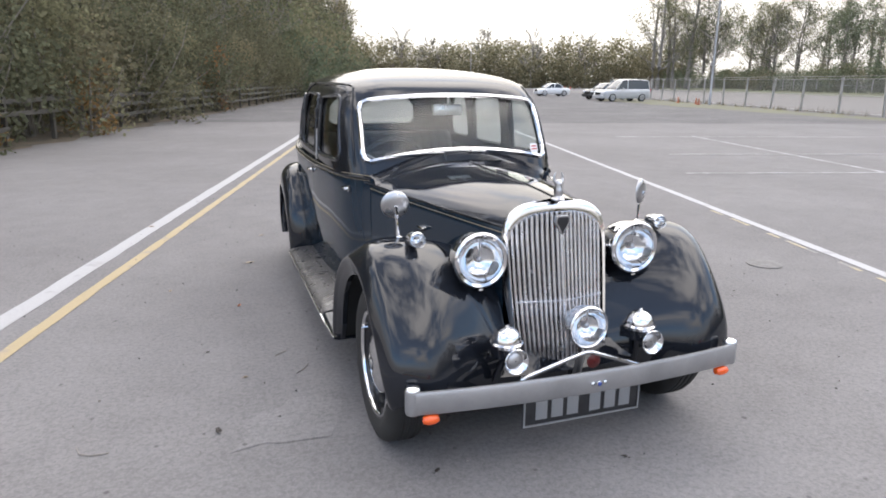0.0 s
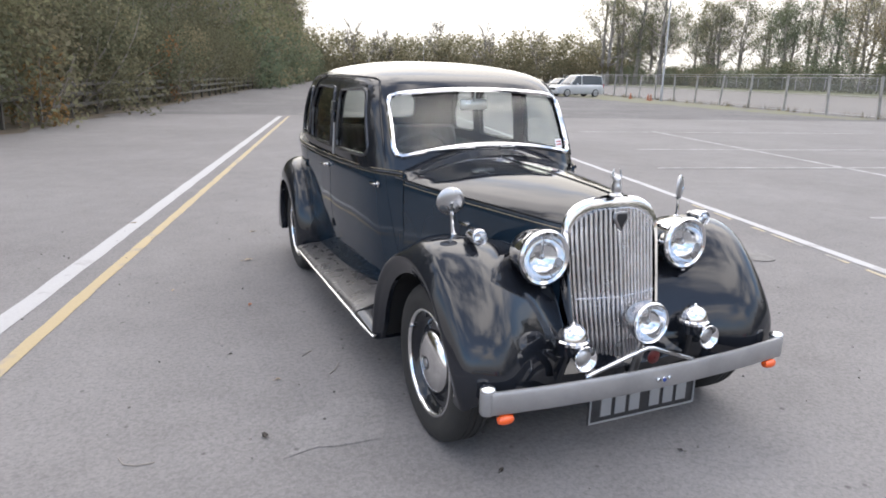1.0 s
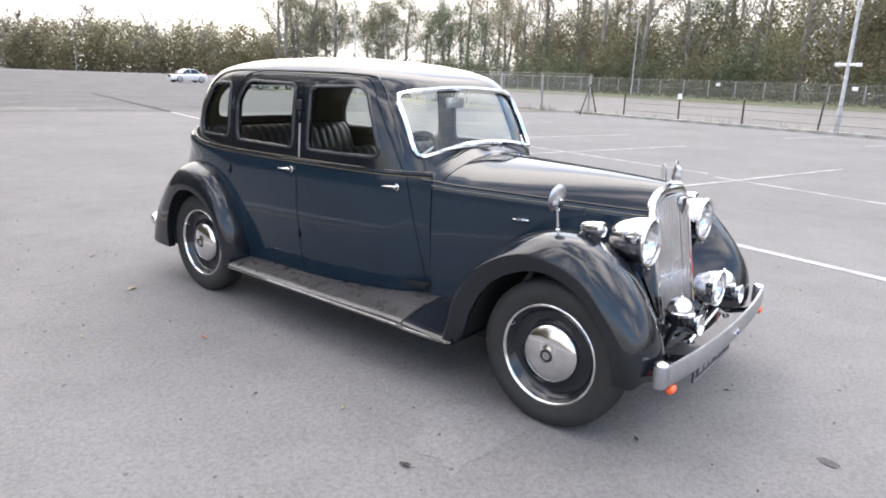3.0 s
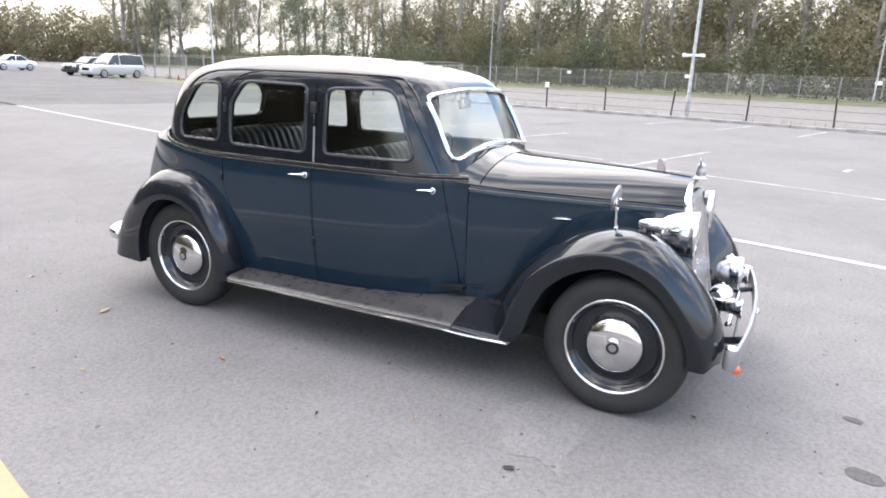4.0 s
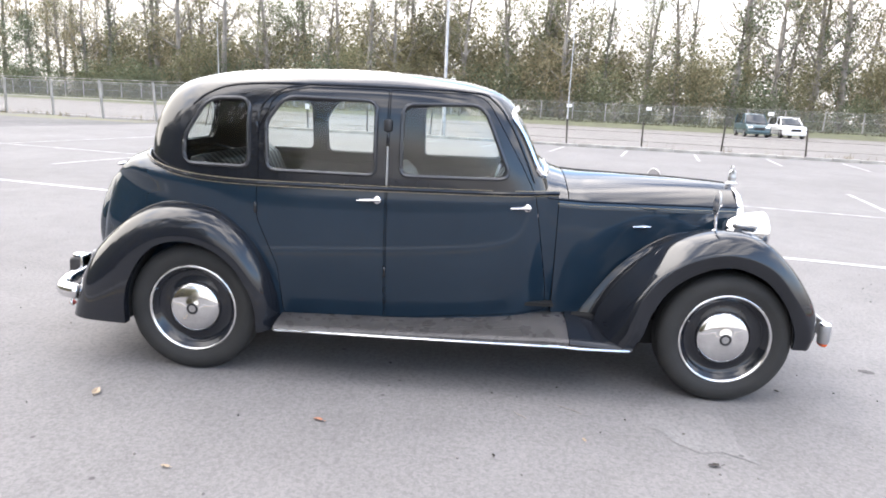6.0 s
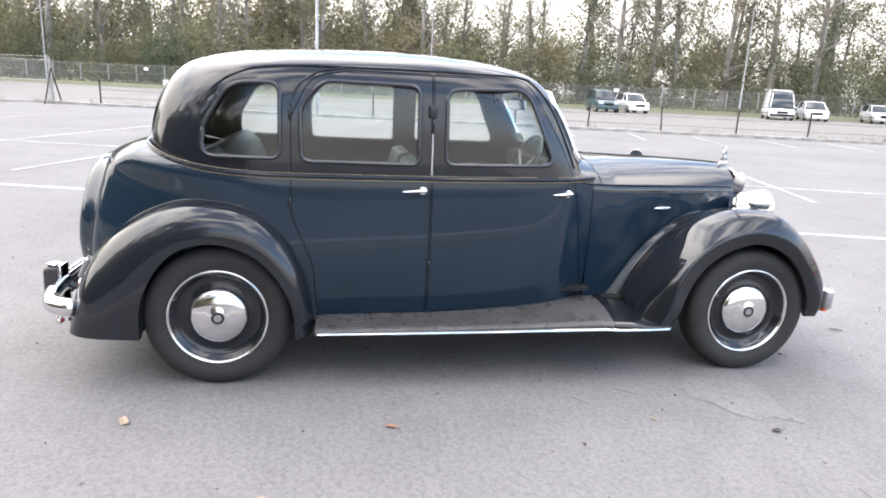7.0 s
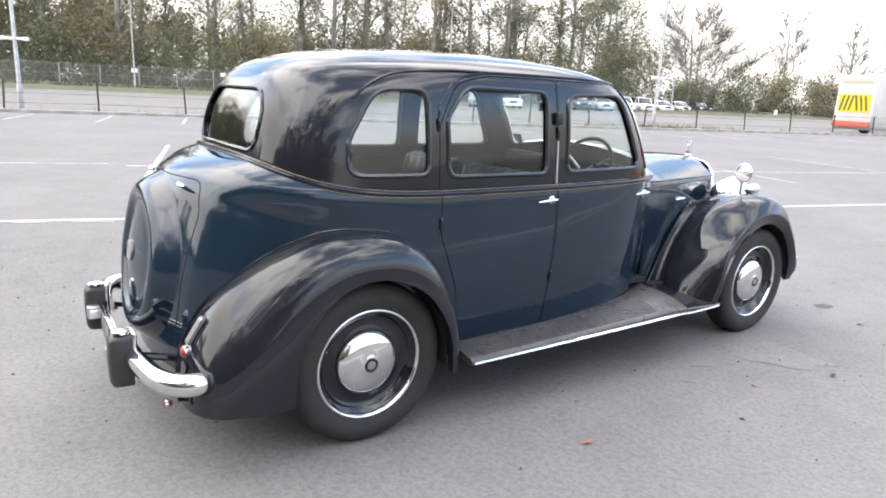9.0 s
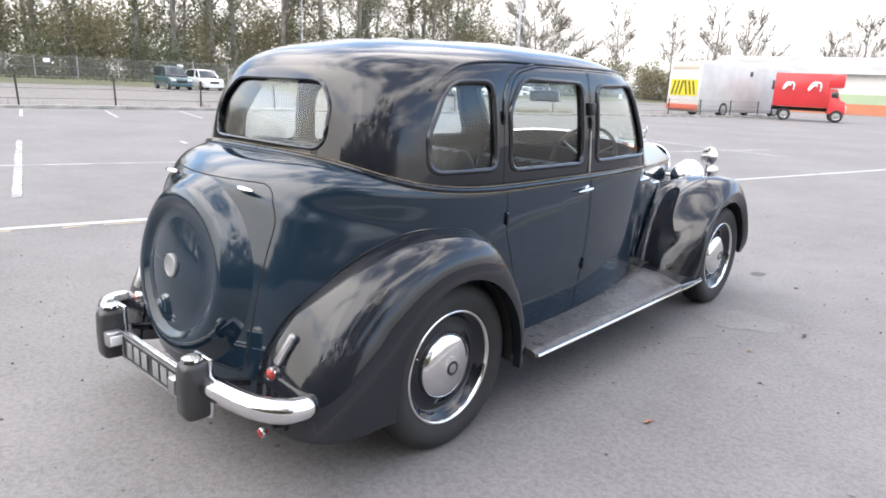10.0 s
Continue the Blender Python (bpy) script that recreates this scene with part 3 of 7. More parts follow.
# wings: a sheet through four guide lines, opening edge to body
# the front wing's four guide lines: wheel opening, outer face, crown, body joint
FRONT_EDGE = [(-0.825, 0.45, 0.285), (-0.825, 0.405, 0.37), (-0.825, 0.372, 0.48), (-0.825, 0.295, 0.61), (-0.825, 0.165, 0.705), (-0.825, 0.0, 0.745), (-0.825, -0.165, 0.69), (-0.82, -0.28, 0.575), (-0.815, -0.348, 0.45), (-0.805, -0.365, 0.38), (-0.8, -0.365, 0.325)]
FRONT_OUTER = [(-0.85, 0.52, 0.29), (-0.855, 0.49, 0.39), (-0.85, 0.45, 0.55), (-0.845, 0.35, 0.69), (-0.842, 0.19, 0.79), (-0.842, 0.0, 0.822), (-0.84, -0.185, 0.765), (-0.835, -0.32, 0.625), (-0.825, -0.422, 0.47), (-0.812, -0.446, 0.39), (-0.79, -0.444, 0.325)]
FRONT_CROWN = [(-0.63, 0.635, 0.335), (-0.605, 0.605, 0.42), (-0.585, 0.53, 0.545), (-0.58, 0.425, 0.675), (-0.595, 0.27, 0.815), (-0.635, 0.06, 0.9), (-0.64, -0.13, 0.89), (-0.635, -0.3, 0.778), (-0.63, -0.445, 0.6), (-0.62, -0.504, 0.44), (-0.61, -0.50, 0.33)]
FRONT_INNER = [(-0.5, 0.72, 0.335), (-0.49, 0.655, 0.42), (-0.47, 0.56, 0.55), (-0.45, 0.455, 0.66), (-0.41, 0.325, 0.75), (-0.36, 0.17, 0.815), (-0.3, 0.0, 0.81), (-0.26, -0.17, 0.7), (-0.25, -0.28, 0.53), (-0.24, -0.33, 0.42), (-0.24, -0.33, 0.33)]
FW = list(zip(FRONT_EDGE, FRONT_OUTER, FRONT_CROWN, FRONT_INNER))
# the rear wing: wheel opening, outer face, body joint
REAR_EDGE = [(-0.83, 2.43, 0.26), (-0.83, 2.44, 0.4), (-0.83, 2.49, 0.53), (-0.83, 2.58, 0.645), (-0.83, 2.7, 0.715), (-0.83, 2.83, 0.736), (-0.83, 2.96, 0.7), (-0.825, 3.055, 0.61), (-0.82, 3.12, 0.49), (-0.81, 3.145, 0.38), (-0.8, 3.15, 0.262)]
REAR_OUTER = [(-0.848, 2.385, 0.265), (-0.852, 2.39, 0.42), (-0.857, 2.44, 0.57), (-0.857, 2.55, 0.7), (-0.857, 2.69, 0.79), (-0.855, 2.85, 0.815), (-0.85, 3.0, 0.78), (-0.845, 3.13, 0.685), (-0.842, 3.23, 0.55), (-0.838, 3.35, 0.4), (-0.83, 3.40, 0.262)]
REAR_INNER = [(-0.66, 2.345, 0.27), (-0.69, 2.36, 0.445), (-0.715, 2.41, 0.61), (-0.725, 2.51, 0.771), (-0.725, 2.66, 0.882), (-0.7, 2.86, 0.913), (-0.66, 3.03, 0.888), (-0.612, 3.215, 0.792), (-0.562, 3.375, 0.655), (-0.512, 3.472, 0.48), (-0.478, 3.515, 0.275)]
for k, (x, y, z) in enumerate(REAR_INNER):
    p = low_bvh.ray_cast(Vector((-1.5, y, z)), Vector((1, 0, 0)))[0]
    if p is not None and k > 3:
        REAR_INNER[k] = (min(p.x + .004, -.47), y, z)
RW = list(zip(REAR_EDGE, REAR_OUTER, REAR_INNER, REAR_INNER))


def wing(table, name, label):
    lines = [smooth_line([row[k] for row in table], 61) for k in range(4)]
    rows = []
    for i in range(61):
        e, o, c, q = [np.array(l[i]) for l in lines]
        lip = e + np.array((.022, 0, 0))
        if table is RW:
            # a broad rounded quarter from the opening to the body
            base = np.array((q[0], e[1], e[2]))
            out_, up_ = np.array((o[0] - q[0], 0, 0)), q - base
            n_ = 2.35 + 1.65 * max(0.0, (i - 46) / 14) ** 1.3
            arc = [base + out_ * math.cos(a_) ** (2 / n_) + up_ * math.sin(a_) ** (2 / n_) for a_ in np.linspace(0, math.pi / 2, 30)]
            k_ = max(0.0, min(1.0, (i - 30) / 14))
            rows.append([lip, e] + arc + [q + np.array((.03, -.05, 0)) * k_, q + np.array((.08, -.16, 0)) * k_])
            continue
        cove = max(0.0, min(1.0, (34 - i) / 12))
        low_mid = (o + c) / 2 + np.array((-.02, .012, .006))
        mid = (o + c) / 2 + np.array((-.045, 0, .0)) + (c - e) * np.array((0, .06, .06)) + np.array((0, 0, .028))
        mid = mid * (1 - cove) + low_mid * cove
        mid2 = (c + q) / 2 + np.array((0, 0, .02))
        deep = np.array((c[0] + (q[0] - c[0]) * .80, c[1] + (q[1] - c[1]) * .02, c[2] + (q[2] - c[2]) * .80 - .02))
        mid2 = mid2 * (1 - cove) + deep * cove
        rows.append([lip] + smooth_line([e, (e + o) / 2 + np.array((-.006, 0, 0)), o, mid, c, mid2, q], 37))
    return Geo().grid(rows)


for nm, table, lab in (("front_wing", FW, "glossy black rounded front wing"), ("rear_wing", RW, "glossy black rounded rear wing")):
    g = wing(table, nm, lab)
    me = g.mesh(nm, angle=60)
    wing_tail = bvh_of(me)
    for sg in (-1, 1):
        ob = part(nm, me if sg < 0 else flipped(me), M_BLACK, car, lab)
        inner = smooth_line([r[3] for r in table], 61)
        part("piping", Geo().tube([(x * -sg, y, z + .003) for x, y, z in inner], .005, 6).mesh("piping"), M_BLACK, ob)
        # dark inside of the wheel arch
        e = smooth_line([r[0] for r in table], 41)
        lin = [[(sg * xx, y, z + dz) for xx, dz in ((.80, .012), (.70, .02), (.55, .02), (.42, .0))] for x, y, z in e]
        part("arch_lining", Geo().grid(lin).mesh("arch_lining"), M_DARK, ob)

# running boards
def board_z(y):
    return float(np.interp(y, [.55, .75, .9, 1.1, 1.55, 2.33], [.345, .362, .372, .358, .338, .326]))


for sg in (-1, 1):
    rows = []
    for y in np.linspace(.787, 2.335, 40):
        z = board_z(y)
        zo = .312 + (z - .326) * .35
        rows.append([(sg * x, y, q) for x, q in ((float(np.interp(y, [.66, .9, 1.05, 1.2], [.44, .47, .57, .60])), z + .008), (.68, z), (.76, (z + zo) / 2 + .003), (.825, zo + .002), (.850, zo - .003), (.862, zo - .014), (.862, .285), (.85, .279), (.62, .279))])
    flare = []
    for y in np.linspace(.46, .782, 14):
        k_ = (y - .46) / .322
        zi = .335 + (board_z(.79) + .010 - .335) * k_
        zo = .300 + .018 * k_
        flare.append([(sg * x, y, q) for x, q in ((.44, zi + .004), (.56, zi), (.70, (zi + zo) / 2 + .004), (.80, zo + .006), (.848, zo), (.861, zo - .012), (.861, .284), (.84, .277), (.5, .277))])
    part("wing_flare", Geo().grid(flare, caps=True).mesh("wing_flare"), M_BLACK, car, "glossy black foot of the front wing")
    rb = part("running_board", Geo().grid(rows, caps=True).mesh("running_board"), M_MAT, car, "grey ribbed rubber running board")
    for i in range(10):
        x = .69 + i * .0155
        pts = []
        for y in np.linspace(1.02, 2.325, 14):
            z = board_z(y)
            zo = .312 + (z - .326) * .35
            pts.append((sg * x, y, float(np.interp(x, [.68, .76, .825, .85], [z, (z + zo) / 2 + .003, zo + .002, zo - .003])) + .0005))
        part("rib", Geo().tube(pts, .0035, 5).mesh("rib"), M_MAT, rb)
    trim = [(.866, 2.325, .290), (.866, 1.6, .288), (.867, .95, .290), (.867, .84, .290), (.864, .74, .284), (.860, .60, .283), (.857, .475, .285)]
    part("chrome_strip", Geo().tube([(sg * x, y, z) for x, y, z in smooth_line(trim, 40)], .008, 8).mesh("chrome_strip"), M_CHROME, rb, "thin chrome edge strip")


# wheels
def wheel_parts(m, name="wheel"):
    """m carries the wheel's axis +z outwards."""
    w = new(name)
    w.parent = car
    w.matrix_basis = m
    w["label"] = "black steel wheel with chrome hubcap and trim ring"
    tyre = [(.222, -.055), (.236, -.07), (.27, -.082), (.308, -.082), (.332, -.074), (.345, -.060), (.350, -.044), (.345, -.040), (.345, -.034), (.350, -.030), (.350, -.012), (.345, -.009), (.345, -.004), (.350, 0), (.350, .014), (.345, .018), (.345, .024), (.350, .028), (.349, .048), (.343, .062), (.331, .075), (.308, .084), (.285, .086), (.27, .083), (.245, .075), (.238, .064), (.230, .06)]
    part("tyre", Geo().lathe(tyre, 56).mesh("tyre", angle=30), M_RUBBER, w)
    rim = [(.236, .056), (.230, .060), (.226, .050), (.214, .046), (.205, .030), (.196, .022), (.170, .020), (.150, .028), (.135, .030), (.12, .028), (.05, .028), (.002, .028)]
    part("rim", Geo().lathe(rim, 48).mesh("rim", angle=50), M_BLACK, w, "glossy black wheel disc")
    ring = [(.242, .066), (.240, .073), (.234, .075), (.228, .071), (.225, .062), (.229, .058), (.238, .058), (.242, .066)]
    part("trim_ring", Geo().lathe(ring, 56).mesh("trim_ring", angle=60), M_CHROME, w, "chrome trim ring")
    cap = [(.143, .026), (.142, .040), (.136, .052), (.12, .062), (.095, .070), (.065, .075), (.036, .078), (.034, .079)]
    hc = part("hubcap", Geo().lathe(cap + [(.002, .078)], 48).mesh("hubcap", angle=60), M_CHROME, w, "domed chrome hubcap")
    part("badge", Geo().lathe([(.031, .0775), (.031, .081), (.026, .082), (.024, .080), (.002, .0805)], 24).mesh("badge"), M_PLATE, hc)
    part("badge_centre", Geo().lathe([(.019, .0805), (.018, .083), (.002, .0835)], 18).mesh("badge_centre"), M_DULL, hc)
    g = Geo()
    g.tube([(.218, 0, .048), (.222, .006, .078)], .004, 6)
    part("valve", g.mesh("valve"), M_CHROME, w)
    return w


for y in (-.03, 2.8):
    for sg in (-1, 1):
        wheel_parts(Matrix.Translation((sg * .700, y, .349)) @ pose(0, 0, 0, 0, 90 * sg, 0) @ pose(0, 0, 0, 0, 0, 63))

# underside, so that no light comes through
g = Geo()
g.box(1.12, 3.3, .14, pose(0, 1.6, .30))
g.box(.09, 3.6, .10, pose(-.42, 1.5, .29)).box(.09, 3.6, .10, pose(.42, 1.5, .29))
g.tube([(-.66, 0, .33), (.66, 0, .33)], .035, 8).tube([(-.66, 2.8, .345), (.66, 2.8, .345)], .05, 8)
part("chassis", g.mesh("chassis", smooth=False), M_DARK, car)
part("engine_bay", Geo().box(.42, .9, .62, pose(0, .28, .66)).mesh("engine_bay", smooth=False), M_DARK, car)
part("front_apron", Geo().grid([[(x, -.30 - .10 * (1 - (x / .62) ** 2), .32), (x, -.315 - .10 * (1 - (x / .62) ** 2), .37), (x, -.28 - .06 * (1 - (x / .62) ** 2), .45), (x, -.18, .52)] for x in np.linspace(-.62, .62, 25)]).mesh("front_apron"), M_BLACK, car)

# radiator grille: shell, two banks of bars that meet in a vee
gr = new("grille")
gr.parent = car
gr["label"] = "tall chrome radiator grille with vertical bars"


def grille_y(z):
    return float(np.interp(z, [.30, .45, .70, .95, 1.10], [-.372, -.350, -.300, -.255, -.235]))


def grille_w(z):
    return float(np.interp(z, [.30, .45, .70, .90, .98], [.212, .226, .240, .246, .246]))


outl = []
for z in np.linspace(.31, .93, 18):
    outl.append((-grille_w(z), z))
for q in np.linspace(math.pi, 0, 31):
    outl.append((.246 * math.copysign(abs(math.cos(q)) ** .62, math.cos(q)), .93 + .150 * math.sin(q) ** .80))
for z in np.linspace(.93, .31, 18)[1:]:
    outl.append((grille_w(z), z))
rows = []
for x, z in outl:
    top = max(0.0, (z - .90) / .18)
    inx = x * (1 - .075 - .03 * top)
    inz = z - .055 * top - .015
    yb = -.205
    yf = grille_y(z) + .012
    rows.append([(x * .985, yb, z - .004), (x, yb - .01, z), (x * 1.0, yf + .012, z), (x * .99, yf, z - .006 * top), (x * .965, yf - .008, z - .02 * top), (inx, yf - .006, inz), (inx * .995, yf + .012, inz - .004)])
part("surround", Geo().grid(rows).mesh("surround", angle=55), M_CHROME, gr, "polished chrome radiator shell")
nb = 10
for sg in (-1, 1):
    for i in range(nb):
        f = (i + .6) / (nb + .4)
        pts = []
        xt = f * .215
        ztop = .93 + .105 * (1 - (xt / .225) ** 2.6) ** .8 if xt < .224 else .93
        for z in np.linspace(.325, ztop, 8):
            w = grille_w(z) * .925
            pts.append((sg * f * w, grille_y(z) + .002 + f * .045 - .03, z))
        rows = []
        for x, y, z in pts:
            rows.append([(x - .0084, y + .018, z), (x - .0084, y + .004, z), (x - .0058, y - .003, z), (x, y - .0055, z), (x + .0058, y - .003, z), (x + .0084, y + .004, z), (x + .0084, y + .018, z)])
        part("bar", Geo().grid(rows, close_v=True, caps=True).mesh("bar", angle=50), M_GRILLE, gr)
part("centre_bar", Geo().tube([(0, grille_y(z) - .032, z) for z in np.linspace(.32, 1.03, 10)], .008, 8).mesh("centre_bar"), M_GRILLE, gr)
part("cross_bar", Geo().tube([(x, grille_y(.66) - .034 + abs(x) * .21, .66) for x in np.linspace(-.21, .21, 9)], .0035, 6).mesh("cross_bar"), M_GRILLE, gr)
core = [[(x, grille_y(z) + .035, z) for x in np.linspace(-.225 * min(1, grille_w(z) / .246), .225 * min(1, grille_w(z) / .246), 9)] for z in np.linspace(.30, .97, 10)]
part("core", Geo().grid(core).mesh("core"), M_DARK, gr)
# shield badge at the top of the vee
sh = rounded([(0, -.062, .004), (.034, -.005, .01), (.030, .024, .008), (-.030, .024, .008), (-.034, -.005, .01)])
bd = part("badge", Geo().add([(x, grille_y(.98) - .048, 1.0 + z) for x, z in sh] + [(x, grille_y(.98) - .03, 1.0 + z) for x, z in sh], [tuple(range(len(sh)))] + [(i, (i + 1) % len(sh), len(sh) + (i + 1) % len(sh), len(sh) + i) for i in range(len(sh))]).mesh("badge", smooth=False), M_DULL, gr, "small dark shield badge")
sh2 = shrunk(sh, .006)
part("badge_enamel", Geo().add([(x, grille_y(.98) - .0495, 1.0 + z) for x, z in sh2], [tuple(range(len(sh2)))]).mesh("badge_enamel", smooth=False), M_PLATE, bd)

# mascot on the radiator cap, kept plain
mp = Matrix.Translation((0, -.245, 1.083))
prof = [(.030, 0), (.032, .006), (.024, .012), (.019, .02), (.023, .034), (.021, .05), (.017, .064), (.019, .074), (.015, .082), (.008, .088), (.001, .090)]
mas = Geo().lathe(prof, 16, mp @ Matrix.Diagonal((.8, 1.15, 1, 1)))
for sx in (-1, 1):
    mas.tube([mp @ Vector((sx * .010, .0, .070)), mp @ Vector((sx * .021, .004, .086)), mp @ Vector((sx * .020, .006, .104)), mp @ Vector((sx * .014, .006, .118))], [.007, .007, .005, .0015], 8)
part("mascot", mas.mesh("mascot"), M_DULL, car, "small chrome bonnet mascot")


# lamps
def lamp(name, c, r, depth, label, fwd=(0, -1, 0), lens=True, ring=.012, bulb=True):
    m = Matrix.Translation(c) @ Vector((0, 0, 1)).rotation_difference(Vector(fwd)).to_matrix().to_4x4()
    shell_ = [(.002, -depth), (r * .30, -depth * .97), (r * .55, -depth * .86), (r * .78, -depth * .62), (r * .93, -depth * .34), (r * .99, -depth * .10), (r, 0.0), (r + ring * .3, .006), (r + ring * .2, .016), (r - ring * .3, .022), (r - ring, .016), (r - ring, .004)]
    o = part(name, Geo().lathe(shell_, 40, m).mesh(name, angle=50), M_CHROME, car, label)
    refl = [(r - ring, .006), (r * .80, -r * .22), (r * .55, -r * .45), (r * .25, -r * .58), (.004, -r * .60)]
    part("reflector", Geo().lathe(refl, 32, m).mesh("reflector", angle=60), M_CHROME, o)
    if lens:
        ln = [(r - ring + .001, .013), (r * .7, .020), (r * .4, .026), (.004, .028)]
        l2 = [(a, b - .004) for a, b in reversed(ln)]
        q = part("lens", Geo().lathe(ln + l2, 32, m).mesh("lens", angle=60), M_LENS, o, "clear ribbed glass lens")
        q.visible_shadow = False
    if bulb:
        g = Geo().lathe([(.014, -r * .35), (.016, -r * .2), (.012, -r * .05), (.002, -.0)], 14, m)
        g.tube([m @ Vector((0, r * .8, -.004)), m @ Vector((0, 0, -r * .1))], .003, 5)
        part("bulb", g.mesh("bulb"), M_DULL, o)
    return o


for sg in (-1, 1):
    hl = lamp("headlamp", (sg * .372, -.285, .858), .115, .20, "large round chrome headlamp", ring=.016)
    part("bracket", Geo().tube([(sg * .372, -.20, .80), (sg * .40, -.16, .76), (sg * .44, -.12, .73)], .022, 8).mesh("bracket"), M_BLACK, hl)
    part("stay", Geo().tube([(sg * .30, -.22, .85), (sg * .22, -.20, .86)], .012, 8).mesh("stay"), M_CHROME, hl)
    part("clip", Geo().box(.022, .012, .008, Matrix.Translation((sg * .372, -.298, .734)), .002).mesh("clip"), M_CHROME, hl)
    sl = lamp("side_lamp", (sg * .603, -.145, .930), .034, .095, "small bullet-shaped chrome side lamp", ring=.006, bulb=False)
    part("foot", Geo().tube([(sg * .61, -.09, .915), (sg * .62, -.07, .875)], [.016, .03], 8).mesh("foot"), M_BLACK, sl)
    # horns below the headlamps: a domed cover above, a trumpet mouth below
    hd = part("horn_dome", Geo().lathe([(.066, -.018), (.068, -.006), (.060, 0.0), (.058, .018), (.046, .040), (.026, .054), (.010, .058), (.008, .066), (.002, .068)], 28, Matrix.Translation((sg * .318, -.45, .560))).mesh("horn_dome", angle=40), M_CHROME, car, "domed chrome horn cover")
    part("base", Geo().lathe([(.062, -.06), (.066, -.02), (.02, -.018)], 24, Matrix.Translation((sg * .318, -.45, .560))).mesh("base"), M_BLACK, hd)
    m = Matrix.Translation((sg * .318, -.545, .507)) @ Vector((0, 0, 1)).rotation_difference(Vector((0, -1, .05))).to_matrix().to_4x4()
    hn = part("horn_trumpet", Geo().lathe([(.022, -.10), (.026, -.06), (.034, -.03), (.047, -.006), (.052, .003), (.050, .007), (.044, .003), (.034, -.012), (.030, -.016)], 28, m).mesh("horn_trumpet", angle=50), M_CHROME, car, "chrome horn trumpet")
    part("horn_throat", Geo().lathe([(.032, -.013), (.028, -.009), (.010, -.007), (.002, -.006)], 20, m).mesh("horn_throat"), M_DULL, hn)
    part("horn_bracket", Geo().tube([(sg * .318, -.44, .50), (sg * .33, -.42, .43), (sg * .34, -.40, .36)], .016, 8).mesh("horn_bracket"), M_BLACK, hn)
    # wing mirror on a stalk
    st = Geo().tube([(sg * .628, .045, .896), (sg * .630, .045, .905), (sg * .631, .047, .935), (sg * .633, .052, .99)], [.018, .009, .007, .006], 8)
    st.lathe([(.001, -.012), (.011, -.006), (.011, .006), (.001, .012)], 10, Matrix.Translation((sg * .633, .052, .992)))
    wm = part("wing_mirror", st.mesh("wing_mirror"), M_CHROME, car, "round chrome wing mirror on a stalk")
    mm = Matrix.Translation((sg * .640, .052, 1.045)) @ Vector((0, 0, 1)).rotation_difference(Vector((.13, 1, .12) if sg < 0 else (-.55, .83, -.05)).normalized()).to_matrix().to_4x4()
    part("mirror_back", Geo().lathe([(.002, -.013), (.03, -.011), (.052, -.006), (.061, 0), (.063, .004), (.059, .006)], 28, mm).mesh("mirror_back"), M_DULL, wm)
    part("mirror_glass", Geo().lathe([(.059, .0055), (.03, .006), (.002, .006)], 28, mm).mesh("mirror_glass"), M_CHROME, wm)
    part("neck", Geo().tube([(sg * .633, .052, .992), (sg * .636, .045, 1.02), mm @ Vector((0, 0, -.018))], .007, 8).mesh("neck"), M_CHROME, wm)

sp = lamp("spot_lamp", (.022, -.50, .598), .088, .11, "round chrome centre spot lamp", ring=.010)
part("stem", Geo().tube([(.022, -.46, .52), (.022, -.46, .47)], .012, 8).mesh("stem"), M_CHROME, sp)
bb = part("badge_bar", Geo().tube([(-.262, -.50, .405), (-.14, -.51, .446), (-.02, -.52, .487), (.012, -.521, .493), (.044, -.52, .487), (.165, -.51, .440), (.285, -.50, .392)], .0095, 10).mesh("badge_bar"), M_CHROME, car, "bent chrome lamp bar")
for x, z in ((-.262, .405), (.285, .392)):
    part("fixing", Geo().lathe([(.017, -.012), (.019, 0), (.012, .012), (.003, .014)], 12, Matrix.Translation((x, -.50, z - .006))).mesh("fixing"), M_CHROME, bb)
M_MAROON = material("maroon_enamel", (0.10, 0.015, 0.015), 0.3)
hb = part("starting_handle_bracket", Geo().tube([(.03, -.42, .33), (.03, -.44, .40), (.03, -.46, .47)], .018, 8).mesh("starting_handle_bracket"), M_DULL, car)
part("club_badge", Geo().lathe([(.03, 0), (.032, .004), (.026, .008), (.002, .010)], 20, Matrix.Translation((.055, -.51, .445)) @ pose(0, 0, 0, 90, 0, 0)).mesh("club_badge"), M_MAROON, hb)

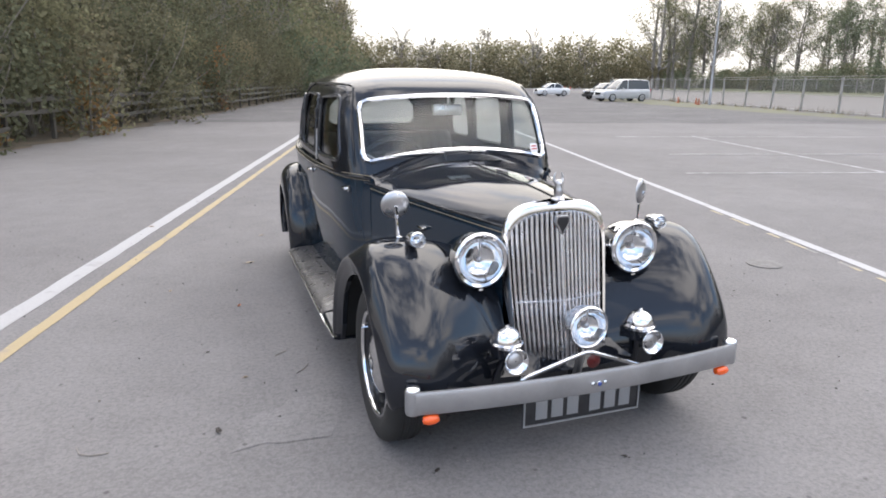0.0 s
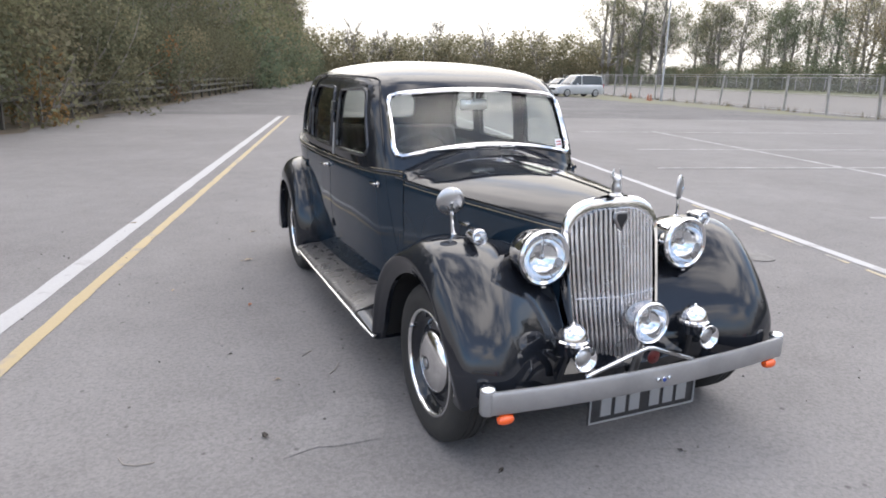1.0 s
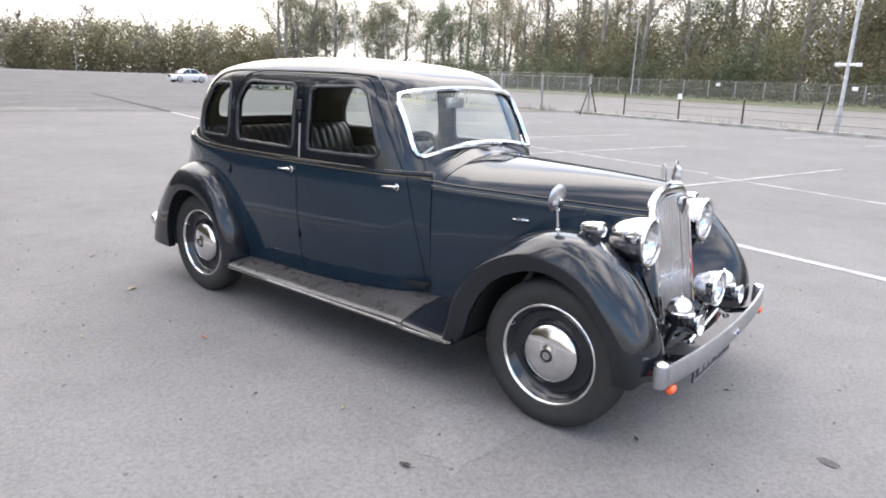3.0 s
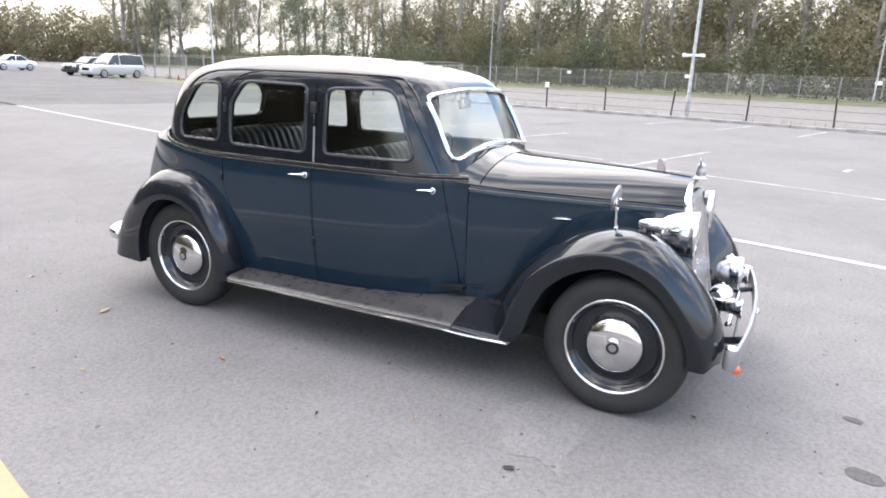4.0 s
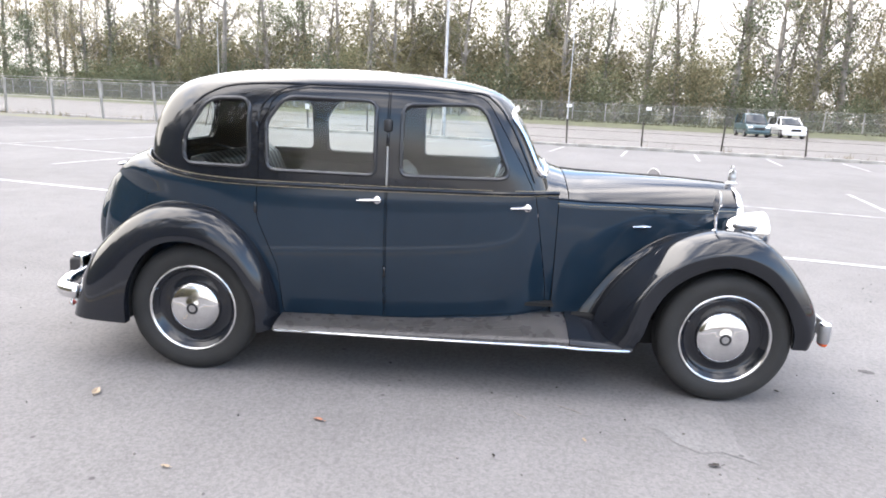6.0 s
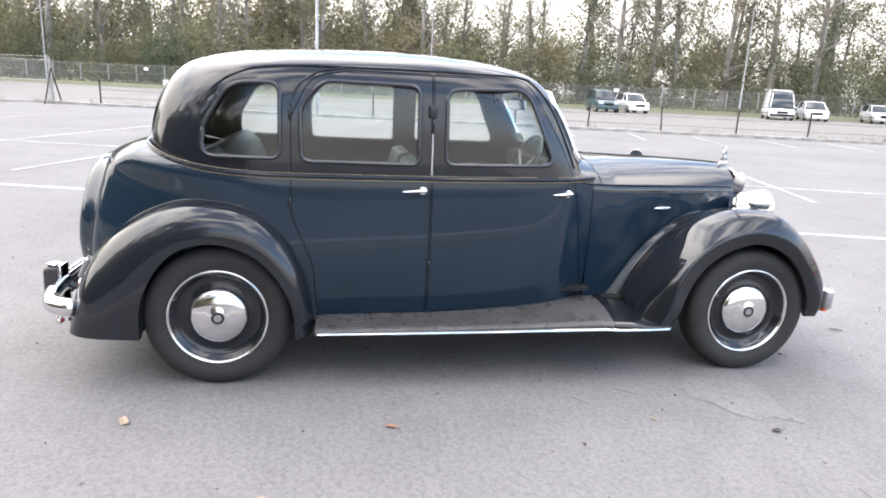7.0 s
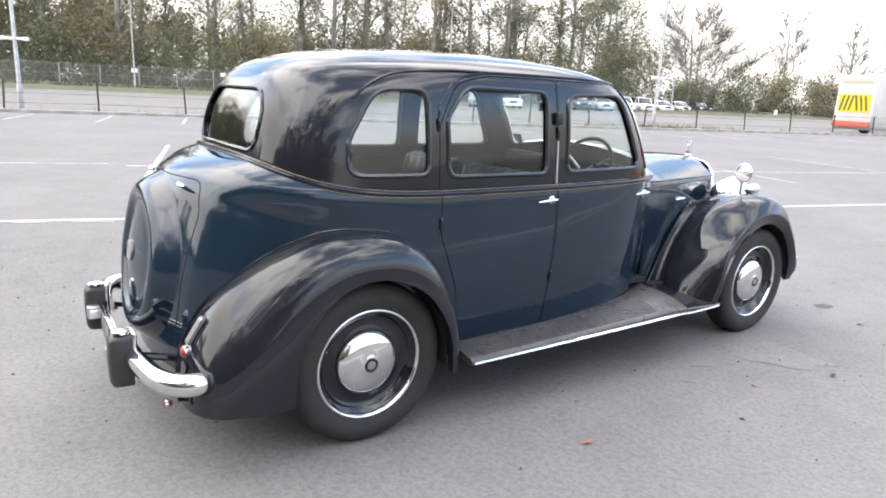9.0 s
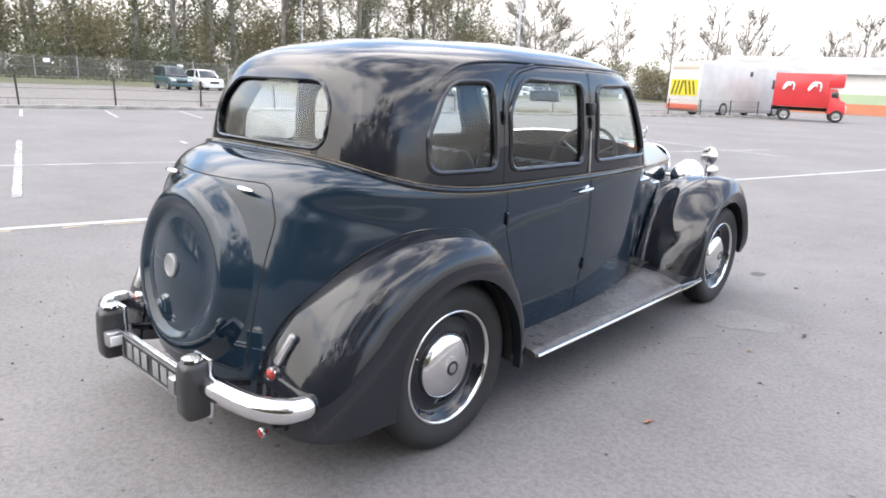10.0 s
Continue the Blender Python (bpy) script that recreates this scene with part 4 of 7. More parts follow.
# front bumper: flat blade with rolled ends
rows = []
for x in np.linspace(-.74, .74, 41):
    y = -.565 - .050 * (1 - (abs(x) / .74) ** 2.2)
    rows.append([(x, y + .012, .360), (x, y - .002, .358), (x, y - .008, .366), (x, y - .008, .440), (x, y - .002, .450), (x, y + .012, .448)])
fb = part("front_bumper", Geo().grid(rows, close_v=True, caps=True).mesh("front_bumper", angle=50), M_SILVER, car, "flat silver front bumper blade")
for sg in (-1, 1):
    cap = [(.001, .352), (.026, .354), (.030, .362), (.030, .446), (.027, .453), (.018, .460), (.001, .463)]
    part("rolled_end", Geo().lathe([(r, z) for r, z in cap], 24, Matrix.Translation((sg * .742, -.540, 0))).mesh("rolled_end"), M_SILVER, fb)
    part("cap", Geo().lathe([(.031, .449), (.031, .455), (.026, .462), (.012, .467), (.001, .468)], 24, Matrix.Translation((sg * .742, -.540, 0))).mesh("cap"), M_CHROME, fb)
    part("indicator", Geo().lathe([(.001, -.034), (.014, -.030), (.020, -.015), (.021, .0), (.020, .015), (.014, .030), (.001, .034)], 16, Matrix.Translation((sg * .68, -.570, .335)) @ pose(0, 0, 0, 0, 90, 0)).mesh("indicator"), M_AMBER, fb, "orange indicator lens")
    part("bracket", Geo().tube([(sg * .46, -.584, .40), (sg * .44, -.45, .36), (sg * .42, -.30, .32)], .018, 8).mesh("bracket"), M_BLACK, fb)
g = Geo().lathe([(.012, -.004), (.013, .006), (.004, .010)], 14, Matrix.Translation((.012, -.626, .402)) @ pose(0, 0, 0, 90, 0, 0))
for dx in (-.028, .028):
    g.lathe([(.009, -.004), (.009, .004), (.003, .008)], 12, Matrix.Translation((.012 + dx, -.626, .404)) @ pose(0, 0, 0, 90, 0, 0))
bm_ = part("bumper_badge", g.mesh("bumper_badge"), M_CHROME, fb)
part("enamel", Geo().lathe([(.010, 0), (.008, .003), (.001, .004)], 12, Matrix.Translation((.012, -.634, .402)) @ pose(0, 0, 0, 90, 0, 0)).mesh("enamel"), M_BLUE, bm_)


def number_plate(name, y, z0, z1, half, sg):
    """A pressed black plate with a silver rim; the characters are plain bars."""
    pl = part(name, Geo().box(half * 2, .008, z1 - z0, Matrix.Translation((0, y, (z0 + z1) / 2)), .002).mesh(name), M_PLATE, car, "black number plate with silver characters")
    f = y + sg * .0065
    rim_ = Geo()
    for z in (z0 + .006, z1 - .006):
        rim_.box(2 * half - .006, .005, .006, Matrix.Translation((0, f, z)))
    for x in (-half + .006, half - .006):
        rim_.box(.006, .005, z1 - z0 - .018, Matrix.Translation((x, f, (z0 + z1) / 2)))
    part("rim", rim_.mesh("rim", smooth=False), M_PLATE_SILVER, pl)
    xs = [-.70, -.44, -.18, .20, .46, .72]
    for x in xs:
        part("character_bar", Geo().box(half * .19, .004, (z1 - z0) * .58, Matrix.Translation((x * half, f, (z0 + z1) / 2)), .0015).mesh("character_bar"), M_PLATE_SILVER, pl)


number_plate("number_plate", -.535, .205, .345, .278, -1)

# tail: boot lid outline, spare wheel cover, handles
def tail_at(x, z, off=0.0):
    return end_at(x, z, off, 1, low_bvh)


bl = rounded([(-.36, .40, .06), (.36, .40, .06), (.405, .60, .2), (.425, .80, .3), (.435, .97, .12), (.36, 1.082, .10), (-.36, 1.082, .10), (-.435, .97, .12), (-.425, .80, .3), (-.405, .60, .2)])
part("boot_lid_seam", bead(bl, tail_at, .0032, -.001).mesh("boot_lid_seam"), M_DARK, car)
rows = []
for s, off in ((.400, -.004), (.390, .002), (.376, .010), (.360, .026), (.340, .046), (.318, .061), (.296, .067), (.276, .063), (.260, .052), (.250, .041), (.243, .037), (.20, .040), (.15, .042), (.08, .044), (.01, .045)):
    rows.append([tail_at(s * math.cos(q), .715 + s * .93 * math.sin(q), off) for q in np.linspace(0, 2 * math.pi, 81)[:-1]])
sw = part("spare_wheel_cover", Geo().grid(rows, close_v=True, caps=True).mesh("spare_wheel_cover", angle=70), M_NAVY, car, "round navy spare wheel cover bulging from the boot")
p = tail_at(0, .735, .047)
part("badge", Geo().lathe([(.045, -.01), (.046, .004), (.040, .008), (.036, .005), (.002, .006)], 28, Matrix.Translation(p) @ pose(0, 0, 0, -86, 0, 0)).mesh("badge"), M_PLATE_SILVER, sw, "round silver badge")
for sg in (-1, 1):
    p = tail_at(sg * .285, 1.058, .004)
    part("boot_handle", Geo().tube([p + Vector((sg * d, .012 + .01 * math.cos(d * 20), -.004 * d)) for d in (-.05, -.03, 0, .03, .05)], [.006, .014, .013, .010, .004], 10, flat=.8).mesh("boot_handle"), M_CHROME, car, "chrome boot handle")
    wb = wing_tail.ray_cast(Vector((-.545, 4.0, .456)), Vector((0, -1, 0)))[0]
    ly = wb.y + .006 if wb else 3.478
    tl = part("tail_lamp", Geo().lathe([(.026, -.05), (.027, .0), (.024, .008), (.020, .007)], 24, Matrix.Translation((sg * .545, ly, .456)) @ pose(0, 0, 0, -90, 0, -sg * 18)).mesh("tail_lamp"), M_CHROME, car, "small round tail lamp")
    part("lens", Geo().lathe([(.021, .003), (.018, .009), (.010, .013), (.002, .014)], 20, Matrix.Translation((sg * .545, ly, .456)) @ pose(0, 0, 0, -90, 0, -sg * 18)).mesh("lens"), M_DARKRED, tl)
    ends = []
    for sx_, sz_, sy_ in ((.562, .495, 3.462), (.590, .600, 3.385)):
        wb = wing_tail.ray_cast(Vector((-sx_, 4.0, sz_)), Vector((0, -1, 0)))[0]
        ends.append(Vector((sg * sx_, (wb.y if wb else sy_) + .010, sz_)))
    q0, q1 = ends
    part("reflector_strip", Geo().tube([q0, q0.lerp(q1, .06), q0.lerp(q1, .94), q1], [.012, .021, .021, .012], 8, flat=.7).mesh("reflector_strip"), M_SILVER, car, "silver strip on the rear wing")
    fl = part("fog_lamp", Geo().lathe([(.008, -.024), (.015, -.012), (.017, 0), (.014, .006), (.002, .009)], 18, Matrix.Translation((sg * .615, 3.575, .292)) @ pose(0, 0, 0, -90, 0, 0)).mesh("fog_lamp"), M_DARKRED, car, "small red lamp under the bumper")
    part("rim", Geo().lathe([(.0165, -.012), (.0195, -.008), (.0195, .001), (.0165, .003)], 18, Matrix.Translation((sg * .615, 3.575, .292)) @ pose(0, 0, 0, -90, 0, 0)).mesh("rim"), M_CHROME, fl)
    part("bracket", Geo().tube([(sg * .615, 3.53, .295), (sg * .60, 3.46, .31), (sg * .56, 3.38, .33)], .010, 6).mesh("bracket"), M_BLACK, fl)

# rear bumper
M_OVER = material("overrider_rubber", (0.035, 0.035, 0.037), 0.4, noise_scale=8, dark=(0.022, 0.022, 0.024))
rb_pts = [(-.735, 3.44, .395), (-.728, 3.50, .397), (-.70, 3.555, .40), (-.62, 3.60, .402), (-.48, 3.628, .405), (-.36, 3.64, .405), (0, 3.65, .405)]
half = smooth_line(rb_pts, 41)
half = [q for q in half if q[0] < -.33]
rad = [.006 + .033 * math.sqrt(max(0.0, 1 - (1 - min(1, i / 4)) ** 2)) for i in range(len(half))]
g = Geo()
for sg in (-1, 1):
    g.tube([(-sg * x, y, z) for x, y, z in half], rad, 14, flat=1.12)
g.box(.68, .010, .030, Matrix.Translation((0, 3.655, .412)), .003)
rbm = part("rear_bumper", g.mesh("rear_bumper"), M_CHROME, car, "rounded chrome rear bumper")
for sg in (-1, 1):
    rows = []
    for z, w, d in ((.287, .030, .050), (.293, .040, .070), (.31, .042, .078), (.40, .042, .081), (.475, .042, .078), (.492, .038, .070), (.499, .030, .050)):
        sec = [(-w, 3.625), (-w, 3.645 + d * .55), (-w * .9, 3.645 + d * .86), (-w * .6, 3.645 + d), (w * .6, 3.645 + d), (w * .9, 3.645 + d * .86), (w, 3.645 + d * .55), (w, 3.625)]
        rows.append([(sg * .355 + a, y, z) for a, y in sec])
    orr = part("overrider", Geo().grid(rows, close_v=True, caps=True).mesh("overrider", angle=50), M_OVER, rbm, "dark overrider with chrome cap")
    part("cap", Geo().lathe([(.018, 0), (.032, .008), (.030, .016), (.012, .022), (.001, .023)], 18, Matrix.Translation((sg * .355, 3.675, .497)) @ Matrix.Diagonal((1.2, 1.1, 1, 1))).mesh("cap"), M_CHROME, orr)
    part("backplate", Geo().box(.108, .018, .225, Matrix.Translation((sg * .355, 3.634, .398)), .006).mesh("backplate"), M_CHROME, orr, "chrome plate behind the rubber block")
    pl_ = part("plate_lamp", Geo().box(.052, .070, .062, Matrix.Translation((sg * .284, 3.69, .392)), .010).mesh("plate_lamp"), M_DULL, rbm, "small metal number plate lamp")
    part("lens", Geo().box(.010, .045, .038, Matrix.Translation((sg * .256, 3.695, .388)), .003).mesh("lens"), M_WHITE, pl_)
    part("bracket", Geo().tube([(sg * .36, 3.62, .40), (sg * .37, 3.5, .37), (sg * .40, 3.35, .33)], .016, 8).mesh("bracket"), M_BLACK, rbm)
number_plate("number_plate", 3.665, .302, .416, .262, 1)
part("plate_bar", Geo().box(.62, .014, .012, Matrix.Translation((0, 3.672, .430)), .003).mesh("plate_bar"), M_CHROME, rbm)

# wipers and screen details
for x0, x1 in ((-.10, -.46), (.16, -.16)):
    a, b = end_at(x0, 1.165, .02), end_at(x1, 1.175 - .12 * x1 * x1, .018)
    wp = part("wiper", Geo().tube([a, (a + b) / 2 + Vector((0, -.012, .006)), b], .0045, 6).mesh("wiper"), M_DULL, car, "thin wiper arm")
    part("pivot", Geo().lathe([(.011, -.02), (.012, .0), (.004, .012)], 10, Matrix.Translation(a) @ pose(0, 0, 0, 60, 0, 0)).mesh("pivot"), M_CHROME, wp)
tx = rounded([(-.032, -.032, .03), (.032, -.032, .03), (.032, .032, .012), (-.032, .032, .012)])
part("tax_disc", Geo().add([end_at(.515 + x, 1.178 + z, -.016) for x, z in tx], [tuple(range(len(tx)))]).mesh("tax_disc", smooth=False), M_WHITE, car, "white paper disc inside the windscreen")
bars = Geo()
for dz in (.012, -.004):
    q = [end_at(.515 + dx, 1.178 + dz + e, -.0145) for dx, e in ((-.024, 0), (.024, 0), (.024, .007), (-.024, .007))]
    bars.add(q, [(0, 1, 2, 3)])
part("disc_print", bars.mesh("disc_print", smooth=False), M_RED, car)

# inside: seats with pleats, wheel, dashboard, mirror
def seat(name, x0, x1, y, back_h, label, depth=.50, lean=.10):
    s = new(name)
    s.parent = car
    s["label"] = label
    n = max(4, int((x1 - x0) / .07))
    rows = []
    for k in range(n * 6 + 1):
        x = x0 + (x1 - x0) * k / (n * 6)
        bump = .012 * abs(math.sin(math.pi * k / 6))
        e = min(1.0, min(x - x0, x1 - x) / .05)
        e = math.sqrt(max(0.0, 1 - (1 - e) ** 2))
        prof = [(y, .62), (y - .06 - bump, .70), (y - .06 - bump + lean * .4, .90), (y - .03 - bump + lean * .8, back_h - .06), (y + lean, back_h - .01 + bump * .5), (y + .06 + lean, back_h - .02), (y + .09 + lean, back_h - .12), (y + .10, .62)]
        cy = y + .03 + lean * .5
        rows.append([(x, cy + (yy - cy) * (.5 + .5 * e), .62 + (zz - .62) * (.93 + .07 * e)) for yy, zz in prof])
    part("backrest", Geo().grid(rows, close_v=True, caps=True).mesh("backrest", angle=60), M_LEATHER, s)
    rows = []
    for k in range(n * 6 + 1):
        x = x0 + (x1 - x0) * k / (n * 6)
        bump = .012 * abs(math.sin(math.pi * k / 6))
        rows.append([(x, y + .02, .50), (x, y + .02, .66 + bump), (x, y - depth * .5, .68 + bump), (x, y - depth + .04, .67 + bump), (x, y - depth, .63), (x, y - depth, .50)])
    part("cushion", Geo().grid(rows, close_v=True, caps=True).mesh("cushion", angle=60), M_LEATHER, s)
    return s


seat("front_seat", -.58, -.04, 1.70, 1.10, "dark pleated leather front seat")
seat("front_seat", .04, .58, 1.70, 1.10, "dark pleated leather front seat")
seat("rear_seat", -.62, .62, 2.66, 1.17, "dark pleated leather rear bench seat", .55, .14)
part("dashboard", Geo().box(1.10, .10, .20, Matrix.Translation((0, 1.02, 1.0)), .03).mesh("dashboard"), M_TRIM, car, "dark wooden dashboard")
part("interior_floor", Geo().box(1.2, 2.2, .02, pose(0, 1.95, .43)).mesh("interior_floor", smooth=False), M_DARK, car)
part("parcel_shelf", Geo().box(1.1, .32, .02, pose(0, 2.93, 1.05)).mesh("parcel_shelf", smooth=False), M_LEATHER, car)
sw_m = Matrix.Translation((-.34, 1.22, 1.06)) @ pose(0, 0, 0, -62, 0, 0)
sw_ = part("steering_wheel", Geo().tube([sw_m @ Vector((.205 * math.cos(q), .205 * math.sin(q), 0)) for q in np.linspace(0, 2 * math.pi, 49)[:-1]], .012, 8, close=True).mesh("steering_wheel"), M_PLATE, car, "large thin-rimmed steering wheel")
for q in (90, 210, 330):
    part("spoke", Geo().tube([sw_m @ Vector((.02 * math.cos(radians(q)), .02 * math.sin(radians(q)), -.01)), sw_m @ Vector((.2 * math.cos(radians(q)), .2 * math.sin(radians(q)), 0))], .007, 6).mesh("spoke"), M_DULL, sw_)
part("column", Geo().tube([sw_m @ Vector((0, 0, .0)), sw_m @ Vector((0, 0, -.35))], .022, 8).mesh("column"), M_PLATE, sw_)
mir = part("interior_mirror", Geo().box(.20, .025, .065, Matrix.Translation((0.0, 1.16, 1.405)) @ pose(0, 0, 0, -8, 0, 10), .012).mesh("interior_mirror"), M_DULL, car, "rear-view mirror behind the windscreen")
part("stem", Geo().tube([(0, 1.15, 1.42), (0, 1.14, 1.48)], .008, 6).mesh("stem"), M_DULL, mir)
part("mirror_glass", Geo().box(.18, .004, .052, Matrix.Translation((0.002, 1.174, 1.403)) @ pose(0, 0, 0, -8, 0, 10)).mesh("mirror_glass", smooth=False), M_CHROME, mir)

for sg in (-1, 1):
    q = side_at(1.772, 1.365, .012, sg)
    part("trafficator", Geo().box(.024, .042, .060, Matrix.Translation(q), .008).mesh("trafficator"), M_PLATE, car, "small black indicator box on the door pillar")
    part("pillar_strip", Geo().tube([side_at(1.771, z, .003, sg) for z in (1.06, 1.15, 1.26)], .006, 6).mesh("pillar_strip"), M_DULL, car)

for sg in (-1, 1):
    rows = []
    for y in np.linspace(1.0, 2.95, 30):
        rows.append([side_at(y, z, -.03, sg) for z in (.50, .70, .90, 1.00, 1.065)])
    part("door_card", Geo().grid(rows).mesh("door_card"), M_LEATHER, car, "dark trim panel inside the doors")
M_CLOTH = material("lining_cloth", (0.020, 0.020, 0.021), 0.95, noise_scale=8, dark=(0.015, 0.015, 0.016), spec=0.1)
lining = closed_shell(shell(cab_rings, 0.027, True)[1], shell(cab_rings, 0.033, True)[1], "headlining", True)
part("headlining", boolean(lining, holes_again()), M_CLOTH, car, "dark cloth roof and pillar lining")

# ---- the car park: u runs along the painted lines, v across them to the right ----
A = radians(15.3)
UD, VD = Vector((math.sin(A), math.cos(A), 0)), Vector((math.cos(A), -math.sin(A), 0))
rng = random.Random(7)


def lot(u, v, z=0.0):
    return UD * u + VD * v + Vector((0, 0, z))


def lot_pose(u, v, turn=0.0, z=0.0):
    """A pose in the car park; with turn 0 the thing's +y looks along u."""
    p = lot(u, v, z)
    return pose(p.x, p.y, p.z, 0, 0, -15.3 + turn)


def asphalt_material(name, base, dark, grit, patch):
    """Worn asphalt: broad stains, fine aggregate and its relief."""
    mat = bpy.data.materials.new(name)
    mat.use_nodes = True
    nt = mat.node_tree
    b = nt.nodes["Principled BSDF"]
    b.inputs["Roughness"].default_value = 0.9
    b.inputs["Specular IOR Level"].default_value = 0.14
    co = nt.nodes.new("ShaderNodeTexCoord")

    def noise_(scale, detail, rough=0.55):
        n = nt.nodes.new("ShaderNodeTexNoise")
        n.inputs["Scale"].default_value, n.inputs["Detail"].default_value, n.inputs["Roughness"].default_value = scale, detail, rough
        nt.links.new(co.outputs["Object"], n.inputs["Vector"])
        return n

    def ramp(src, p0, c0, p1, c1):
        r = nt.nodes.new("ShaderNodeValToRGB")
        r.color_ramp.elements[0].position, r.color_ramp.elements[0].color = p0, (*c0, 1)
        r.color_ramp.elements[1].position, r.color_ramp.elements[1].color = p1, (*c1, 1)
        nt.links.new(src, r.inputs["Fac"])
        return r.outputs["Color"]

    def mult(a_, b_, f=1.0):
        m = nt.nodes.new("ShaderNodeMix")
        m.data_type, m.blend_type = "RGBA", "MULTIPLY"
        m.inputs["Factor"].default_value = f
        nt.links.new(a_, m.inputs["A"])
        nt.links.new(b_, m.inputs["B"])
        return m.outputs["Result"]

    col = ramp(noise_(0.35, 6.0, 0.6).outputs["Fac"], 0.35, dark, 0.65, base)
    col = mult(col, ramp(noise_(3.0, 5.0, 0.65).outputs["Fac"], 0.32, (1 - patch,) * 3, 0.60, (1.04,) * 3))
    vor = nt.nodes.new("ShaderNodeTexVoronoi")
    vor.inputs["Scale"].default_value = 110.0
    nt.links.new(co.outputs["Object"], vor.inputs["Vector"])
    col = mult(col, ramp(vor.outputs["Color"], 0.15, (1 - grit,) * 3, 0.85, (1 + grit * 0.6,) * 3))
    col = mult(col, ramp(noise_(38.0, 3.0).outputs["Fac"], 0.38, (1 - grit * 1.1,) * 3, 0.56, (1.03,) * 3))
    # sparse dark specks
    v2 = nt.nodes.new("ShaderNodeTexVoronoi")
    v2.inputs["Scale"].default_value = 4.5
    nt.links.new(co.outputs["Object"], v2.inputs["Vector"])
    col = mult(col, ramp(v2.outputs["Distance"], 0.035, (0.55,) * 3, 0.07, (1.0,) * 3))
    nt.links.new(col, b.inputs["Base Color"])
    bp = nt.nodes.new("ShaderNodeBump")
    bp.inputs["Strength"].default_value, bp.inputs["Distance"].default_value = 0.22, 0.005
    nt.links.new(vor.outputs["Distance"], bp.inputs["Height"])
    bp2 = nt.nodes.new("ShaderNodeBump")
    bp2.inputs["Strength"].default_value, bp2.inputs["Distance"].default_value = 0.15, 0.02
    nt.links.new(noise_(9.0, 5.0).outputs["Fac"], bp2.inputs["Height"])
    nt.links.new(bp2.outputs["Normal"], bp.inputs["Normal"])
    nt.links.new(bp.outputs["Normal"], b.inputs["Normal"])
    return mat


def paint_material(name, color, bare, wear):
    """Road paint, worn through to the asphalt in places."""
    return material(name, color, 0.75, noise_scale=3.5, dark=bare, spread=(wear - 0.06, wear + 0.05), fine=0.12, bump=0.2, bump_scale=90)


M_ASPH = asphalt_material("asphalt", (0.192, 0.185, 0.184), (0.162, 0.155, 0.154), 0.11, 0.07)
M_ASPH2 = asphalt_material("old_asphalt", (0.158, 0.153, 0.154), (0.118, 0.114, 0.115), 0.18, 0.18)
M_GRAVEL = asphalt_material("pale_gravel", (0.225, 0.213, 0.205), (0.185, 0.175, 0.167), 0.25, 0.12)
M_WLINE = paint_material("line_white", (0.335, 0.332, 0.336), (0.24, 0.235, 0.23), 0.33)
M_WLINE2 = paint_material("line_white_worn", (0.345, 0.343, 0.35), (0.235, 0.23, 0.228), 0.38)
M_YOLD = paint_material("line_yellow_worn", (0.33, 0.285, 0.20), (0.205, 0.197, 0.19), 0.46)
M_WOLD = paint_material("line_white_old", (0.345, 0.343, 0.345), (0.21, 0.205, 0.207), 0.51)
M_YLINE = paint_material("line_yellow", (0.330, 0.264, 0.155), (0.235, 0.208, 0.172), 0.40)
M_CONC = material("concrete", (0.36, 0.35, 0.33), 0.85, noise_scale=1.6, dark=(0.22, 0.215, 0.20), fine=0.15, bump=0.3, bump_scale=40)
M_GRASS = material("grass", (0.100, 0.107, 0.056), 0.9, noise_scale=0.8, dark=(0.070, 0.072, 0.042), island=0.3)
M_LITTER = material("leaf_litter", (0.11, 0.085, 0.055), 0.95, noise_scale=1.2, dark=(0.05, 0.042, 0.03), fine=0.3, bump=0.6, bump_scale=20)
M_GALV = material("galvanised_steel", (0.38, 0.385, 0.39), 0.45, 0.6, noise_scale=4.0, dark=(0.28, 0.28, 0.29))
M_RUST = material("dark_rusty_steel", (0.06, 0.05, 0.045), 0.7, 0.3, noise_scale=6.0, dark=(0.03, 0.025, 0.022))
M_WOOD = material("weathered_wood", (0.085, 0.08, 0.068), 0.85, noise_scale=3.0, dark=(0.05, 0.045, 0.04), fine=0.2, bump=0.3, bump_scale=30)
M_BARK = material("bark", (0.25, 0.23, 0.205), 0.9, noise_scale=2.0, dark=(0.16, 0.147, 0.13), bump=0.5, bump_scale=12)


